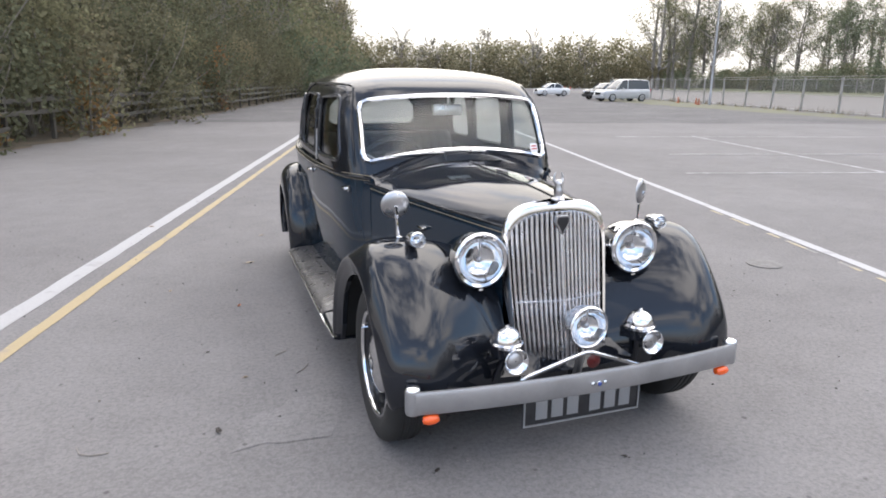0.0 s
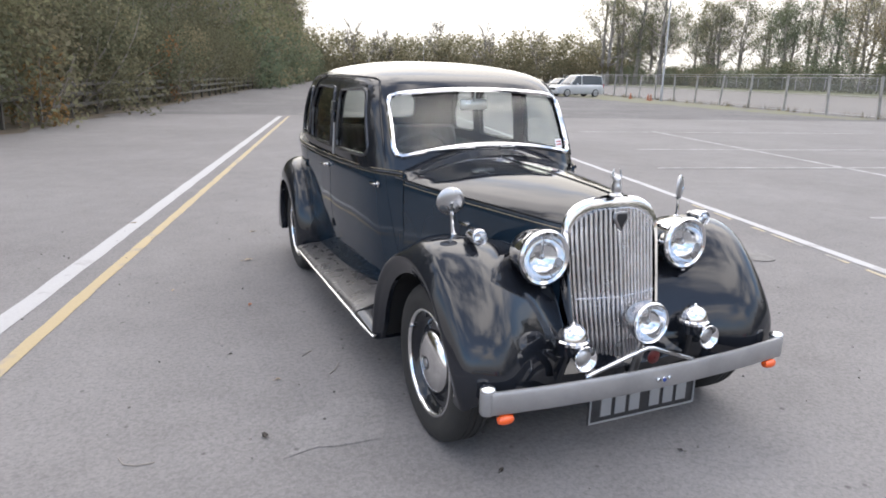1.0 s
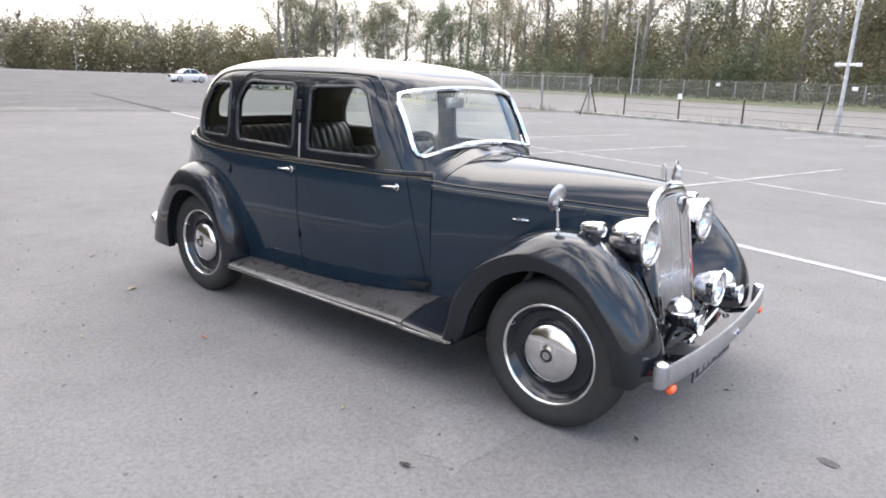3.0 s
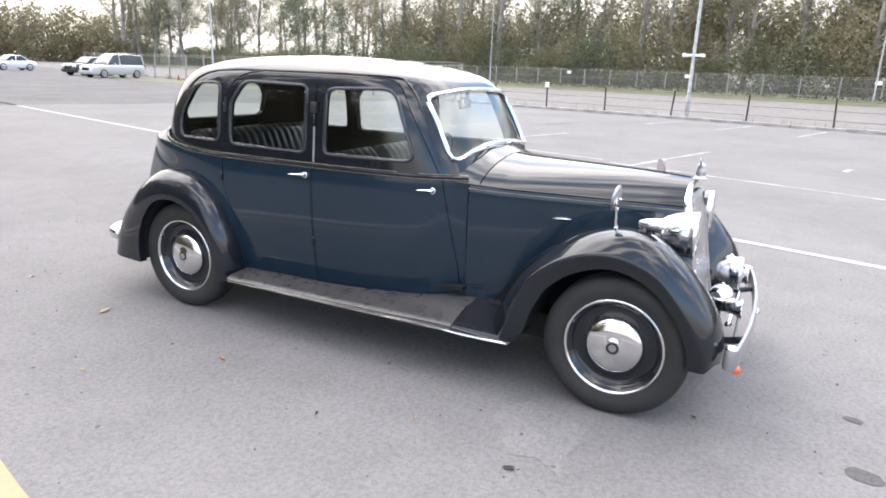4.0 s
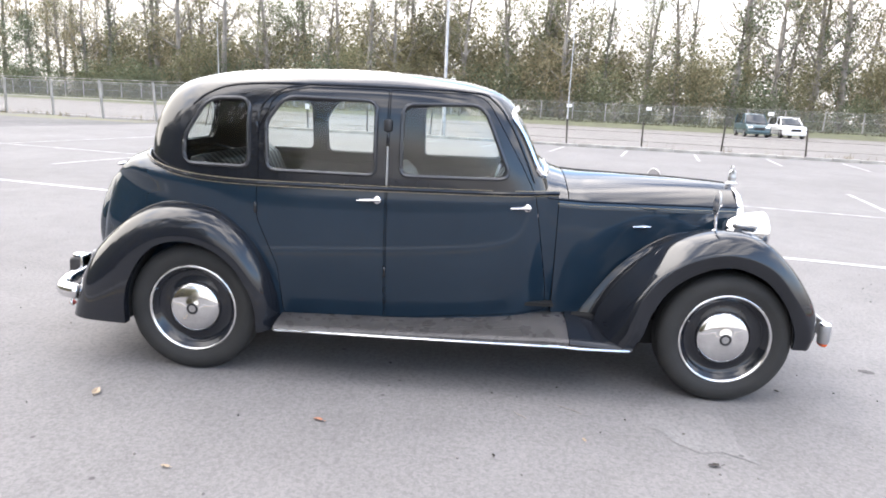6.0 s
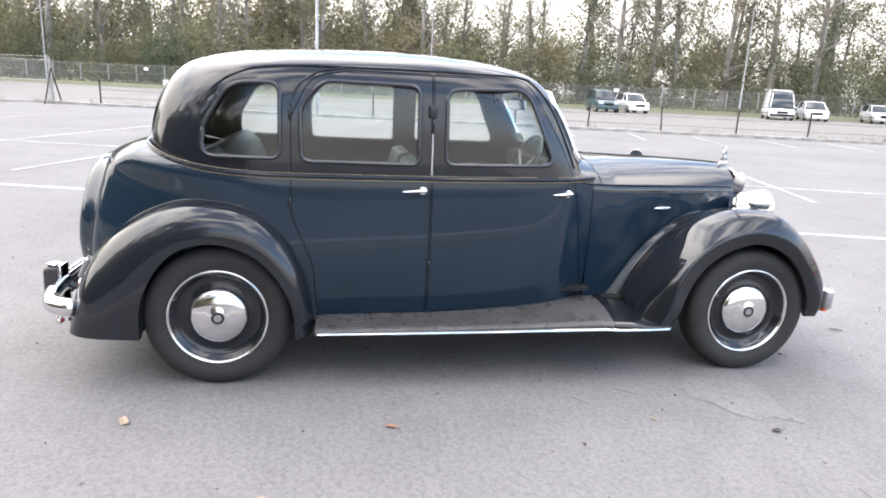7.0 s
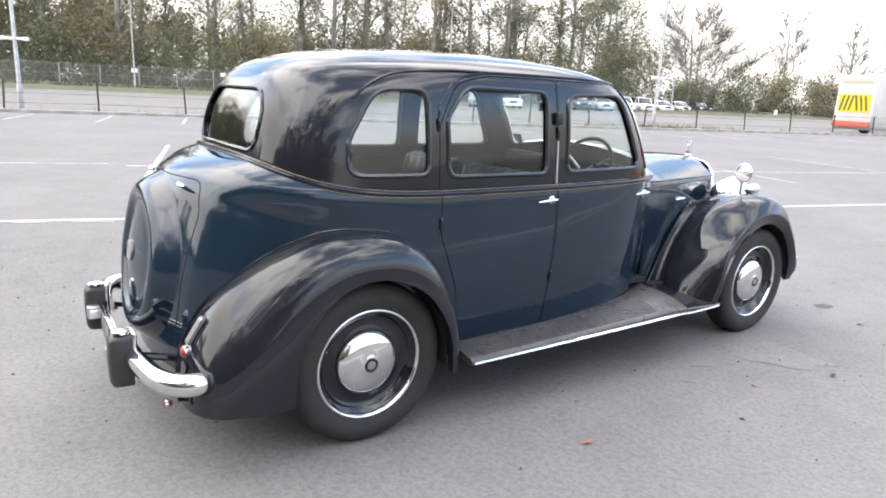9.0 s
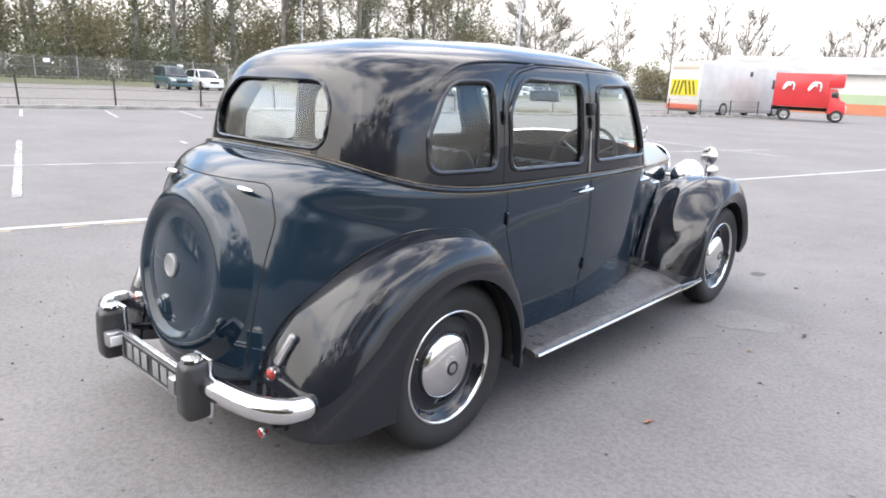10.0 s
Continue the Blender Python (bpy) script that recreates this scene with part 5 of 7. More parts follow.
def leaf_material(name, c0, c1, var=0.35):
    """Leaves: a colour for each tree, a little apart for each leaf, some light shining through."""
    mat = bpy.data.materials.new(name)
    mat.use_nodes = True
    nt = mat.node_tree
    nt.nodes.clear()
    out = nt.nodes.new("ShaderNodeOutputMaterial")
    df = nt.nodes.new("ShaderNodeBsdfDiffuse")
    tr = nt.nodes.new("ShaderNodeBsdfTranslucent")
    ms = nt.nodes.new("ShaderNodeMixShader")
    ms.inputs["Fac"].default_value = 0.45
    oi = nt.nodes.new("ShaderNodeObjectInfo")
    gi = nt.nodes.new("ShaderNodeNewGeometry")
    mx = nt.nodes.new("ShaderNodeMix")
    mx.data_type = "RGBA"
    mx.inputs["A"].default_value, mx.inputs["B"].default_value = (*c0, 1), (*c1, 1)
    mr = nt.nodes.new("ShaderNodeMapRange")
    mr.inputs["To Min"].default_value, mr.inputs["To Max"].default_value = 1 - var, 1 + var
    m2 = nt.nodes.new("ShaderNodeMix")
    m2.data_type, m2.blend_type = "RGBA", "MULTIPLY"
    m2.inputs["Factor"].default_value = 1.0
    nt.links.new(oi.outputs["Random"], mx.inputs["Factor"])
    nt.links.new(gi.outputs["Random Per Island"], mr.inputs["Value"])
    nt.links.new(mx.outputs["Result"], m2.inputs["A"])
    nt.links.new(mr.outputs["Result"], m2.inputs["B"])
    nt.links.new(m2.outputs["Result"], df.inputs["Color"])
    nt.links.new(m2.outputs["Result"], tr.inputs["Color"])
    nt.links.new(df.outputs["BSDF"], ms.inputs[1])
    nt.links.new(tr.outputs["BSDF"], ms.inputs[2])
    nt.links.new(ms.outputs["Shader"], out.inputs["Surface"])
    return mat


M_LEAF = leaf_material("green_leaves", (0.165, 0.172, 0.105), (0.230, 0.200, 0.132))
M_LEAF_DARK = leaf_material("ivy_leaves", (0.125, 0.150, 0.100), (0.150, 0.162, 0.105))
M_LEAF_HEDGE = leaf_material("hedge_leaves", (0.110, 0.120, 0.078), (0.150, 0.138, 0.092))
M_LEAF_GOLD = leaf_material("autumn_leaves", (0.26, 0.14, 0.07), (0.24, 0.17, 0.08))


def sheer_material(name, color, amount):
    """A fine wire net seen from afar: mostly open."""
    mat = bpy.data.materials.new(name)
    mat.use_nodes = True
    nt = mat.node_tree
    nt.nodes.clear()
    out = nt.nodes.new("ShaderNodeOutputMaterial")
    tr = nt.nodes.new("ShaderNodeBsdfTransparent")
    df = nt.nodes.new("ShaderNodeBsdfDiffuse")
    df.inputs["Color"].default_value = (*color, 1)
    mx = nt.nodes.new("ShaderNodeMixShader")
    mx.inputs["Fac"].default_value = amount
    nt.links.new(tr.outputs["BSDF"], mx.inputs[1])
    nt.links.new(df.outputs["BSDF"], mx.inputs[2])
    nt.links.new(mx.outputs["Shader"], out.inputs["Surface"])
    return mat


M_NET = sheer_material("chain_link_net", (0.30, 0.30, 0.30), 0.16)
M_NET2 = sheer_material("thin_net", (0.16, 0.15, 0.14), 0.05)


def flat(name, pts, z, mat, label, category="ground"):
    g = Geo().add([lot(u, v, z) for u, v in pts], [tuple(range(len(pts)))])
    return tagged(part(name, g.mesh(name, smooth=False), mat), label, category, kind="structure")


steps = [-600, -200, -80, -30, 0, 30, 80, 200, 600]
gm = Geo().grid([[lot(u, v) for v in steps] for u in steps])
tagged(part("ground", gm.mesh("ground", smooth=False), M_ASPH), "wide grey worn asphalt car park", "ground", kind="structure")


def uneven(pts, amp, step, seed):
    """A polygon in u, v with a ragged edge."""
    r = random.Random(seed)
    out = []
    for i in range(len(pts)):
        a_, b_ = pts[i], pts[(i + 1) % len(pts)]
        n = max(1, int(math.dist(a_, b_) / step))
        for k in range(n):
            t = k / n
            out.append((a_[0] + (b_[0] - a_[0]) * t + r.uniform(-amp, amp), a_[1] + (b_[1] - a_[1]) * t + r.uniform(-amp, amp)))
    return out


flat("pavement", uneven([(23.2, -9.5), (23.0, 24.0), (140, 30), (140, -9)], 0.12, 1.0, 1), .004, M_ASPH2, "older darker asphalt beyond the joint", "pavement")
flat("gravel_yard", uneven([(-75, 27.0), (21, 24.2), (36, 24.2), (52, 24.9), (120, 30.5), (120, 66), (-75, 66)], 0.3, 3.0, 2), .008, M_GRAVEL, "pale gravel yard behind the fence", "ground")
flat("leaf_litter", uneven([(-12, -9.1), (30, -9.2), (60, -9.5), (150, -7), (150, -30), (-12, -30)], 0.25, 0.8, 3), .012, M_LITTER, "brown dead leaves and soil under the hedge", "ground")
rows = [[lot(u, v + .4 * math.sin(u * .31 + v) + .25 * math.sin(u * 1.7), z) for v, z in ((60.5, .016), (62.5, .10), (65.5, .32), (68.5, .48), (97, .60), (380, .60))] for u in np.linspace(-75, 160, 180)]
tagged(part("grass_verge", Geo().grid(rows).mesh("grass_verge"), M_GRASS), "green grass bank below the trees", "grass", kind="structure")
flat("mossy_strip", uneven([(24, 21.0), (40, 19.5), (55, 17.5), (64, 20), (62, 24.0), (36, 23.2), (24, 22.9)], 0.5, 1.5, 5), .012, material("moss", (0.13, 0.13, 0.06), 0.95, noise_scale=0.9, dark=(0.12, 0.115, 0.10), fine=0.25), "thin moss and grass creeping over the asphalt", "moss")
for i, (pu, pv, su, sv) in enumerate(((25.2, 0.6, .5, 2.6), (24.2, -1.2, .4, 1.8), (26.6, 1.8, .3, 1.2), (10.9, 16.1, .5, 1.3))):
    flat("worn_patch", uneven([(pu - su, pv - sv), (pu + su, pv - sv * .8), (pu + su * .8, pv + sv), (pu - su * .9, pv + sv * .9)], 0.18, 0.4, 20 + i), .008, M_GRAVEL, "pale worn patch in the asphalt", "road patch")
M_TAR = asphalt_material("tar_stain", (0.105, 0.10, 0.10), (0.085, 0.082, 0.082), 0.12, 0.07)
M_PATCH = asphalt_material("pale_scuff", (0.213, 0.206, 0.204), (0.186, 0.179, 0.178), 0.12, 0.07)
flat("worn_patch", uneven([(-.32, -1.32), (.02, -1.32), (.16, -1.05), (.05, -.86), (-.22, -.92)], 0.05, 0.1, 31), .003, M_PATCH, "pale scuffed patch of asphalt beside the car", "road patch")


for i, (pu, pv, su, sv) in enumerate(((-1.28, -.42, .075, .06), (-1.14, .10, .05, .03))):
    flat("tar_spot", uneven([(pu + su * math.cos(q), pv + sv * math.sin(q)) for q in np.linspace(0, 6.283, 15)[:-1]], .006, .05, 50 + i), .003, M_TAR, "small dark tar stain on the asphalt", "road patch")


def strip(v0, v1, u0, u1, mat, label, skew=0.0, n=None, ragged=0.006):
    """A painted line along u with slightly ragged edges."""
    r = random.Random(int(u0 * 7 + v0 * 13) & 1023)
    n = n or max(2, int(abs(u1 - u0) / .25))
    rows = []
    for i in range(n + 1):
        u = u0 + (u1 - u0) * i / n
        s = skew * u
        rows.append([lot(u, v0 + s + r.uniform(-ragged, ragged), .004), lot(u, v1 + s + r.uniform(-ragged, ragged), .004)])
    return tagged(part("painted_line", Geo().grid(rows).mesh("painted_line", smooth=False), mat), label, "road marking", kind="structure")


def cross(u, v0, v1, mat, label, w=.10):
    r = random.Random(int(u * 17 + v0) & 1023)
    n = max(2, int(abs(v1 - v0) / .3))
    rows = []
    for i in range(n + 1):
        v = v0 + (v1 - v0) * i / n
        rows.append([lot(u - w / 2 + r.uniform(-.006, .006), v, .0065), lot(u + w / 2 + r.uniform(-.006, .006), v, .0065)])
    return tagged(part("painted_line", Geo().grid(rows).mesh("painted_line", smooth=False), mat), label, "road marking", kind="structure")


strip(-3.305, -3.15, -30, 22.6, M_WLINE, "broad white line painted on the asphalt", -.0094)
strip(-2.97, -2.878, -30, 22.4, M_YLINE, "yellow line painted beside the white one", -.0094)
strip(3.49, 3.605, -45, 40, M_WLINE2, "long white line painted on the asphalt", -.0094)
for k in range(6):
    strip(3.375, 3.42, 1.6 + k * .62, 1.6 + k * .62 + (.42, .3, .5, .22, .4, .3)[k], M_YOLD, "short worn remains of a yellow line")
strip(7.92, 8.02, -14, 4.5, M_WOLD, "worn white parking line", .03)
strip(8.30, 8.40, 4.8, 16.8, M_WOLD, "worn white parking line", .008)
for u, v0, v1 in ((4.05, 5.2, 12.0), (8.45, 4.6, 13.0), (11.6, 5.6, 14.5), (16.5, 6.0, 16.0), (-3.6, 6.2, 11.5), (-7.8, 6.0, 11.6), (-12.4, 6.0, 11.4), (1.1, 11.0, 11.6)):
    cross(u, v0, v1, M_WOLD, "worn white cross line of a parking bay")
for k in range(-12, 3):
    cross(1.52 + k * 2.52 + 2.52, 19.3, 23.0, M_WOLD, "short white bay line before the fence")

M_COVER = material("worn_iron", (0.165, 0.157, 0.155), 0.8, 0.0, noise_scale=12, dark=(0.12, 0.115, 0.11), bump=0.3, bump_scale=60)
# round iron cover and drain
mh = lot(2.48, 2.67, .004)
cv = part("manhole_cover", Geo().lathe([(.15, 0), (.15, .004), (.135, .006), (.002, .006)], 40, Matrix.Translation(mh)).mesh("manhole_cover"), M_COVER)
tagged(cv, "round dark iron cover set in the asphalt", "manhole cover")

# kerb below the near fence, in lengths


def fence_v(u):
    return 24.18 - .0274 * u


kerb = empty("kerb", "low pale concrete kerb under the fence", "kerb", kind="structure")
kl = Geo().box(.22, .93, .14, None, .02).mesh("kerb_stone", smooth=False)
for i in range(68):
    u = -42.5 + i * .95
    o = part("kerb_stone", kl, M_CONC, kerb)
    o.matrix_basis = lot_pose(u, fence_v(u) - .2, 1.57 + rng.uniform(-.8, .8), .05 + rng.uniform(-.015, .015))

# near fence: leaning dark posts with thin wires
fence = empty("wire_fence", "low wire fence on thin dark posts", "fence")
pm = Geo().tube([(0, 0, -.1), (0, 0, 1.12)], .035, 6).mesh("post")
POSTS = [19.34 - i * 3.05 for i in range(10)] + [-10.99 - i * 3.27 for i in range(10)]
for u in POSTS:
    o = part("post", pm, M_RUST, fence)
    o.matrix_basis = lot_pose(u, fence_v(u)) @ pose(0, 0, 0, rng.uniform(-3, 3), rng.uniform(-2, 5), 0)
for z in (.35, .70, 1.06):
    part("wire", Geo().tube([lot(u, fence_v(u), z - .015 * (i % 2)) for i, u in enumerate(POSTS)], .006, 4).mesh("wire"), M_RUST, fence)
part("net", Geo().grid([[lot(u, fence_v(u) + .01, z) for z in (.05, 1.05)] for u in np.linspace(19.34, -40.4, 24)]).mesh("net", smooth=False), M_NET2, fence)


def tall_fence(name, label, line, spacing, h, net, lean=3.0, post_r=.05, z0=0.0):
    """Chain-link on posts along a line of u, v points."""
    f = empty(name, label, "fence")
    pts = even(np.array(line, float), int(sum(math.dist(line[i], line[i + 1]) for i in range(len(line) - 1)) / spacing) + 1)
    me = Geo().box(post_r * 2, post_r * 2, h, Matrix.Translation((0, 0, h / 2 - .05)), .012).mesh("post", smooth=False)
    for u, v in pts:
        o = part("post", me, M_CONC, f)
        o.matrix_basis = lot_pose(u, v, 0, z0) @ pose(0, 0, 0, rng.uniform(-lean, lean), rng.uniform(-lean, lean), 0)
    for z in (h * .05, h * .5, h * .93, h * 1.0):
        part("wire", Geo().tube([lot(u, v, z + z0) for u, v in pts], .009, 4).mesh("wire"), M_GALV, f)
    part("net", Geo().grid([[lot(u, v, z + z0) for z in (.03, h * .93)] for u, v in pts]).mesh("net", smooth=False), net, f)
    return f


tall_fence("chain_link_fence", "tall chain-link fence on pale concrete posts", [(21.4, 23.4), (36, 23.5), (52, 24.2), (80, 26.5)], 3.4, 2.0, M_NET)
tall_fence("chain_link_fence", "far chain-link fence before the trees", [(120, 71), (60, 69.5), (20, 68.5), (-16, 68.5), (-62, 75)], 3.4, 1.9, M_NET, 1.5, .055, .46)
br = empty("fence_brace", "leaning steel strut at the fence corner", "fence strut")
for s in (-.9, .9):
    part("strut", Geo().tube([lot(21.4, 23.4, 1.5), lot(21.4 + s * .2, 23.4 + s * 0.9, 0)], .035, 6).mesh("strut"), M_RUST, br)
for i, (u, v) in enumerate(((2.0, 68.3), (10.2, 68.3), (-9.5, 68.3), (28, 68.6), (43, 69.0), (16.3, 23.75), (-26, 24.85))):
    z = 1.95 if v > 30 else 1.12
    sg_ = part("fence_sign", Geo().box(.55 if v > 30 else .22, .02, .36 if v > 30 else .24, None, .004).mesh("fence_sign", smooth=False), M_WHITE)
    sg_.matrix_basis = lot_pose(u, v - .06, 90, z)
    tagged(sg_, "small plain white sign on the fence", "sign", "signs on the fences")


def lamp_post(u, v, h, turn, double, label):
    e = empty("street_lamp", label, "street lamp", "car park lamps", m=lot_pose(u, v, turn))
    part("column", Geo().tube([(0, 0, -.1), (0, 0, .9), (0, 0, .95), (0, 0, h)], [.10, .10, .075, .05], 10).mesh("column"), M_GALV, e)
    part("arm", Geo().tube([(0, 0, h - .05), (0, .35, h + .06), (0, .8, h + .10)], .03, 6).mesh("arm"), M_GALV, e)
    hd = part("head", Geo().box(.24, .62, .11, Matrix.Translation((0, 1.0, h + .10)), .03).mesh("head"), M_GALV, e)
    part("glass", Geo().box(.19, .5, .03, Matrix.Translation((0, 1.0, h + .035)), .01).mesh("glass"), M_WHITE, hd)
    if double:
        g = Geo().box(.62, .10, .10, Matrix.Translation((0, 0, 2.58)), .02)
        g.box(.18, .22, .14, Matrix.Translation((.36, .02, 2.58)), .03).box(.18, .22, .14, Matrix.Translation((-.36, .02, 2.58)), .03)
        part("camera_bracket", g.mesh("camera_bracket"), M_WHITE, e)
    else:
        part("box", Geo().box(.16, .16, .30, Matrix.Translation((0, .10, h * .33)), .02).mesh("box"), M_GALV, e)
    return e


for u, v, h, tn, db in ((45.6, 22.9, 9.0, 100, False), (53, 66, 10.0, 70, False), (9.8, 24.6, 10.5, 95, True), (10.0, 66, 11.0, 80, False), (-21.8, 67, 10.2, 80, False), (-18.45, 25.2, 10.5, 100, True), (-52.6, 68.2, 8.9, 60, False), (160, 18, 9, 0, False)):
    lamp_post(u, v, h, tn, db, "tall grey steel street lamp beside the fence" if v < 40 else "far grey steel street lamp before the trees")


# ---- trees ----
def limb_points(r, base, d, length, n, droop=0.0, wander=0.18):
    pts = [base.copy()]
    d = d.normalized()
    p = base.copy()
    for i in range(n):
        d = (d + Vector((r.uniform(-1, 1), r.uniform(-1, 1), r.uniform(-1, 1))) * wander + Vector((0, 0, .10 - droop))).normalized()
        p = p + d * (length / n)
        pts.append(p.copy())
    return pts


def leaf_quads(g, r, c, size, n, spread):
    for _ in range(n):
        q = c + Vector((r.gauss(0, spread), r.gauss(0, spread), r.gauss(0, spread * .8)))
        a_ = Vector((r.uniform(-1, 1), r.uniform(-1, 1), r.uniform(-1, 1))).normalized()
        b_ = a_.orthogonal().normalized()
        b_.rotate(Matrix.Rotation(r.uniform(0, 6.28), 3, a_))
        s = size * r.uniform(.6, 1.3)
        cdir = a_.cross(b_)
        g.add([q - b_ * s * .5, q + cdir * s * .30, q + b_ * s * .5, q - cdir * s * .30], [(0, 1, 2, 3)])


def tree_meshes(seed, h, crown_from, spread, leaf_n, leaf_size, ivy, twig=3, tw=.024, rise=1.0):
    r = random.Random(seed)
    wood, leaf, ivy_g = Geo(), Geo(), Geo()
    trunk = limb_points(r, Vector((0, 0, -.2)), Vector((r.uniform(-.08, .08), r.uniform(-.08, .08), 1)), h, 9, -.05, .07)
    r0 = h * .016
    wood.tube(trunk, [r0 * (1.25 - i / 9.5) + .015 for i in range(10)], 7)
    tips = []
    for i in range(14):
        f = crown_from + (1 - crown_from) * (i + r.uniform(0, .8)) / 14.5
        k = min(int(f * 9), 8)
        base = trunk[k].lerp(trunk[k + 1], f * 9 - k)
        ang = r.uniform(0, 6.283)
        up = (.35 + .9 * f + r.uniform(-.2, .2)) * rise
        L = spread * (1.15 - .65 * f) * r.uniform(.75, 1.2)
        pts = limb_points(r, base, Vector((math.cos(ang), math.sin(ang), up)), L, 5)
        rr = r0 * .42 * (1.1 - .6 * f)
        wood.tube(pts, [rr * (1 - j / 6) + .008 for j in range(6)], 4)
        for m_ in range(4):
            t = r.uniform(.3, 1)
            kk = min(int(t * 5), 4)
            b2 = pts[kk].lerp(pts[kk + 1], t * 5 - kk)
            d2 = Vector((math.cos(ang + r.uniform(-1.2, 1.2)), math.sin(ang + r.uniform(-1.2, 1.2)), up + r.uniform(-.3, .8)))
            p2 = limb_points(r, b2, d2, L * r.uniform(.3, .55), 3)
            wood.tube(p2, [rr * .4, rr * .3, rr * .2, .006], 3)
            tips += [p2[2], p2[3]]
            if twig:
                for _ in range(twig):
                    b3 = p2[r.choice((1, 2, 3))]
                    d3 = d2 + Vector((r.uniform(-1, 1), r.uniform(-1, 1), r.uniform(-.4, 1)))
                    p3 = limb_points(r, b3, d3, L * r.uniform(.15, .32), 2, 0, .3)
                    wood.tube(p3, [tw, tw * .75, tw * .4], 3)
                    tips.append(p3[-1])
    per = leaf_n / max(1, len(tips))
    for t in tips:
        n = int(per * r.uniform(.2, 1.8) + r.random())
        leaf_quads(leaf, r, t, leaf_size, n, .32 + spread * .03)
    if ivy:
        for i in range(int(ivy * 420)):
            f = r.random() ** 1.3 * ivy * .75
            k = min(int(f * 9), 8)
            c = trunk[k].lerp(trunk[k + 1], f * 9 - k)
            wdt = .25 + .95 * (1 - f / .8) * r.random() + .2 * math.sin(i)
            ang = r.uniform(0, 6.28)
            c = c + Vector((math.cos(ang), math.sin(ang), 0)) * abs(wdt)
            leaf_quads(ivy_g, r, c, .23, 4, .20)
    return wood.mesh("trunk"), leaf.mesh("crown", smooth=False) if leaf.v else None, ivy_g.mesh("ivy", smooth=False) if ivy_g.v else None


def shrub_meshes(seed, w, h, n, leaf_size):
    r = random.Random(seed)
    wood, leaf = Geo(), Geo()
    for i in range(9):
        ang = r.uniform(0, 6.28)
        pts = limb_points(r, Vector((r.uniform(-.03, .03), r.uniform(-.03, .03), -.1)), Vector((math.cos(ang) * .9, math.sin(ang) * .9, 1.2)), h * r.uniform(.6, 1.0), 5, 0, .2)
        wood.tube(pts, [.05, .04, .03, .022, .015, .008], 4)
    blobs = [(Vector((r.uniform(-.45, .45) * w, r.uniform(-.45, .45) * w, h * r.uniform(.08, .86))), r.uniform(.18, .34) * w) for _ in range(15)]
    for i in range(n):
        c, rad = blobs[i % len(blobs)]
        d = Vector((r.gauss(0, 1), r.gauss(0, 1), r.gauss(0, 1))).normalized()
        rr = rad * (1 - .55 * r.random() ** 2.2) * (1 + .22 * math.sin(d.x * 5 + i % 15) * math.cos(d.z * 6))
        q = c + Vector((d.x, d.y, d.z * 1.15)) * rr
        if q.z < .03:
            q.z = .03 + r.random() * .4
        leaf_quads(leaf, r, q, leaf_size, 1, .05)
    return wood.mesh("stem"), leaf.mesh("foliage", smooth=False)


def make_tree(meshes, label, leaf_mat, group):
    e = empty("tree", label, "tree", group)
    wood, leaf, ivy = meshes
    part("trunk", wood, M_BARK, e)
    if leaf:
        part("crown", leaf, leaf_mat, e)
    if ivy:
        part("ivy", ivy, M_LEAF_DARK, e, "dark ivy round the trunk")
    return e


def make_shrub(meshes, label, leaf_mat, group):
    e = empty("shrub", label, "shrub", group)
    part("stem", meshes[0], M_BARK, e)
    part("foliage", meshes[1], leaf_mat, e)
    return e


def scatter(protos, spots, smin, smax):
    """Sets the first trees at the first spots and copies at the rest."""
    for i, (u, v) in enumerate(spots):
        m = lot_pose(u, v, rng.uniform(0, 360)) @ Matrix.Scale(rng.uniform(smin, smax), 4)
        k = i % len(protos)
        if i < len(protos):
            protos[k].matrix_basis = m
        else:
            o = copy_thing(protos[k], Matrix())
            o.matrix_basis = m


def joined_bushes(name, label, meshes, spots, smin, smax, mat):
    """Far undergrowth that nobody could count, as one mesh."""
    V, Q = [], []
    n = 0
    data = []
    for me in meshes:
        co = np.empty(len(me.vertices) * 3)
        me.vertices.foreach_get("co", co)
        ix = np.empty(len(me.loops), int)
        me.loops.foreach_get("vertex_index", ix)
        data.append((co.reshape(-1, 3), ix))
    for i, (u, v) in enumerate(spots):
        co, ix = data[i % len(data)]
        m = np.array(lot_pose(u, v, rng.uniform(0, 360)) @ Matrix.Scale(rng.uniform(smin, smax), 4))
        V.append(co @ m[:3, :3].T + m[:3, 3])
        Q.append(ix + n)
        n += len(co)
    V, Q = np.concatenate(V), np.concatenate(Q)
    me = bpy.data.meshes.new(name)
    me.vertices.add(len(V))
    me.vertices.foreach_set("co", V.ravel())
    me.loops.add(len(Q))
    me.loops.foreach_set("vertex_index", Q.astype(np.int32))
    me.polygons.add(len(Q) // 4)
    me.polygons.foreach_set("loop_start", np.arange(0, len(Q), 4, dtype=np.int32))
    me.update(calc_edges=True)
    return tagged(part(name, me, mat), label, "undergrowth", kind="stuff")


def belt_spots(u0, u1, v0, v1, step, jit):
    out = []
    n = int(abs(u1 - u0) / step)
    for i in range(n):
        u = u0 + (u1 - u0) * (i + .5) / n
        out.append((u + rng.uniform(-jit, jit), rng.uniform(v0, v1)))
    rng.shuffle(out)
    return out


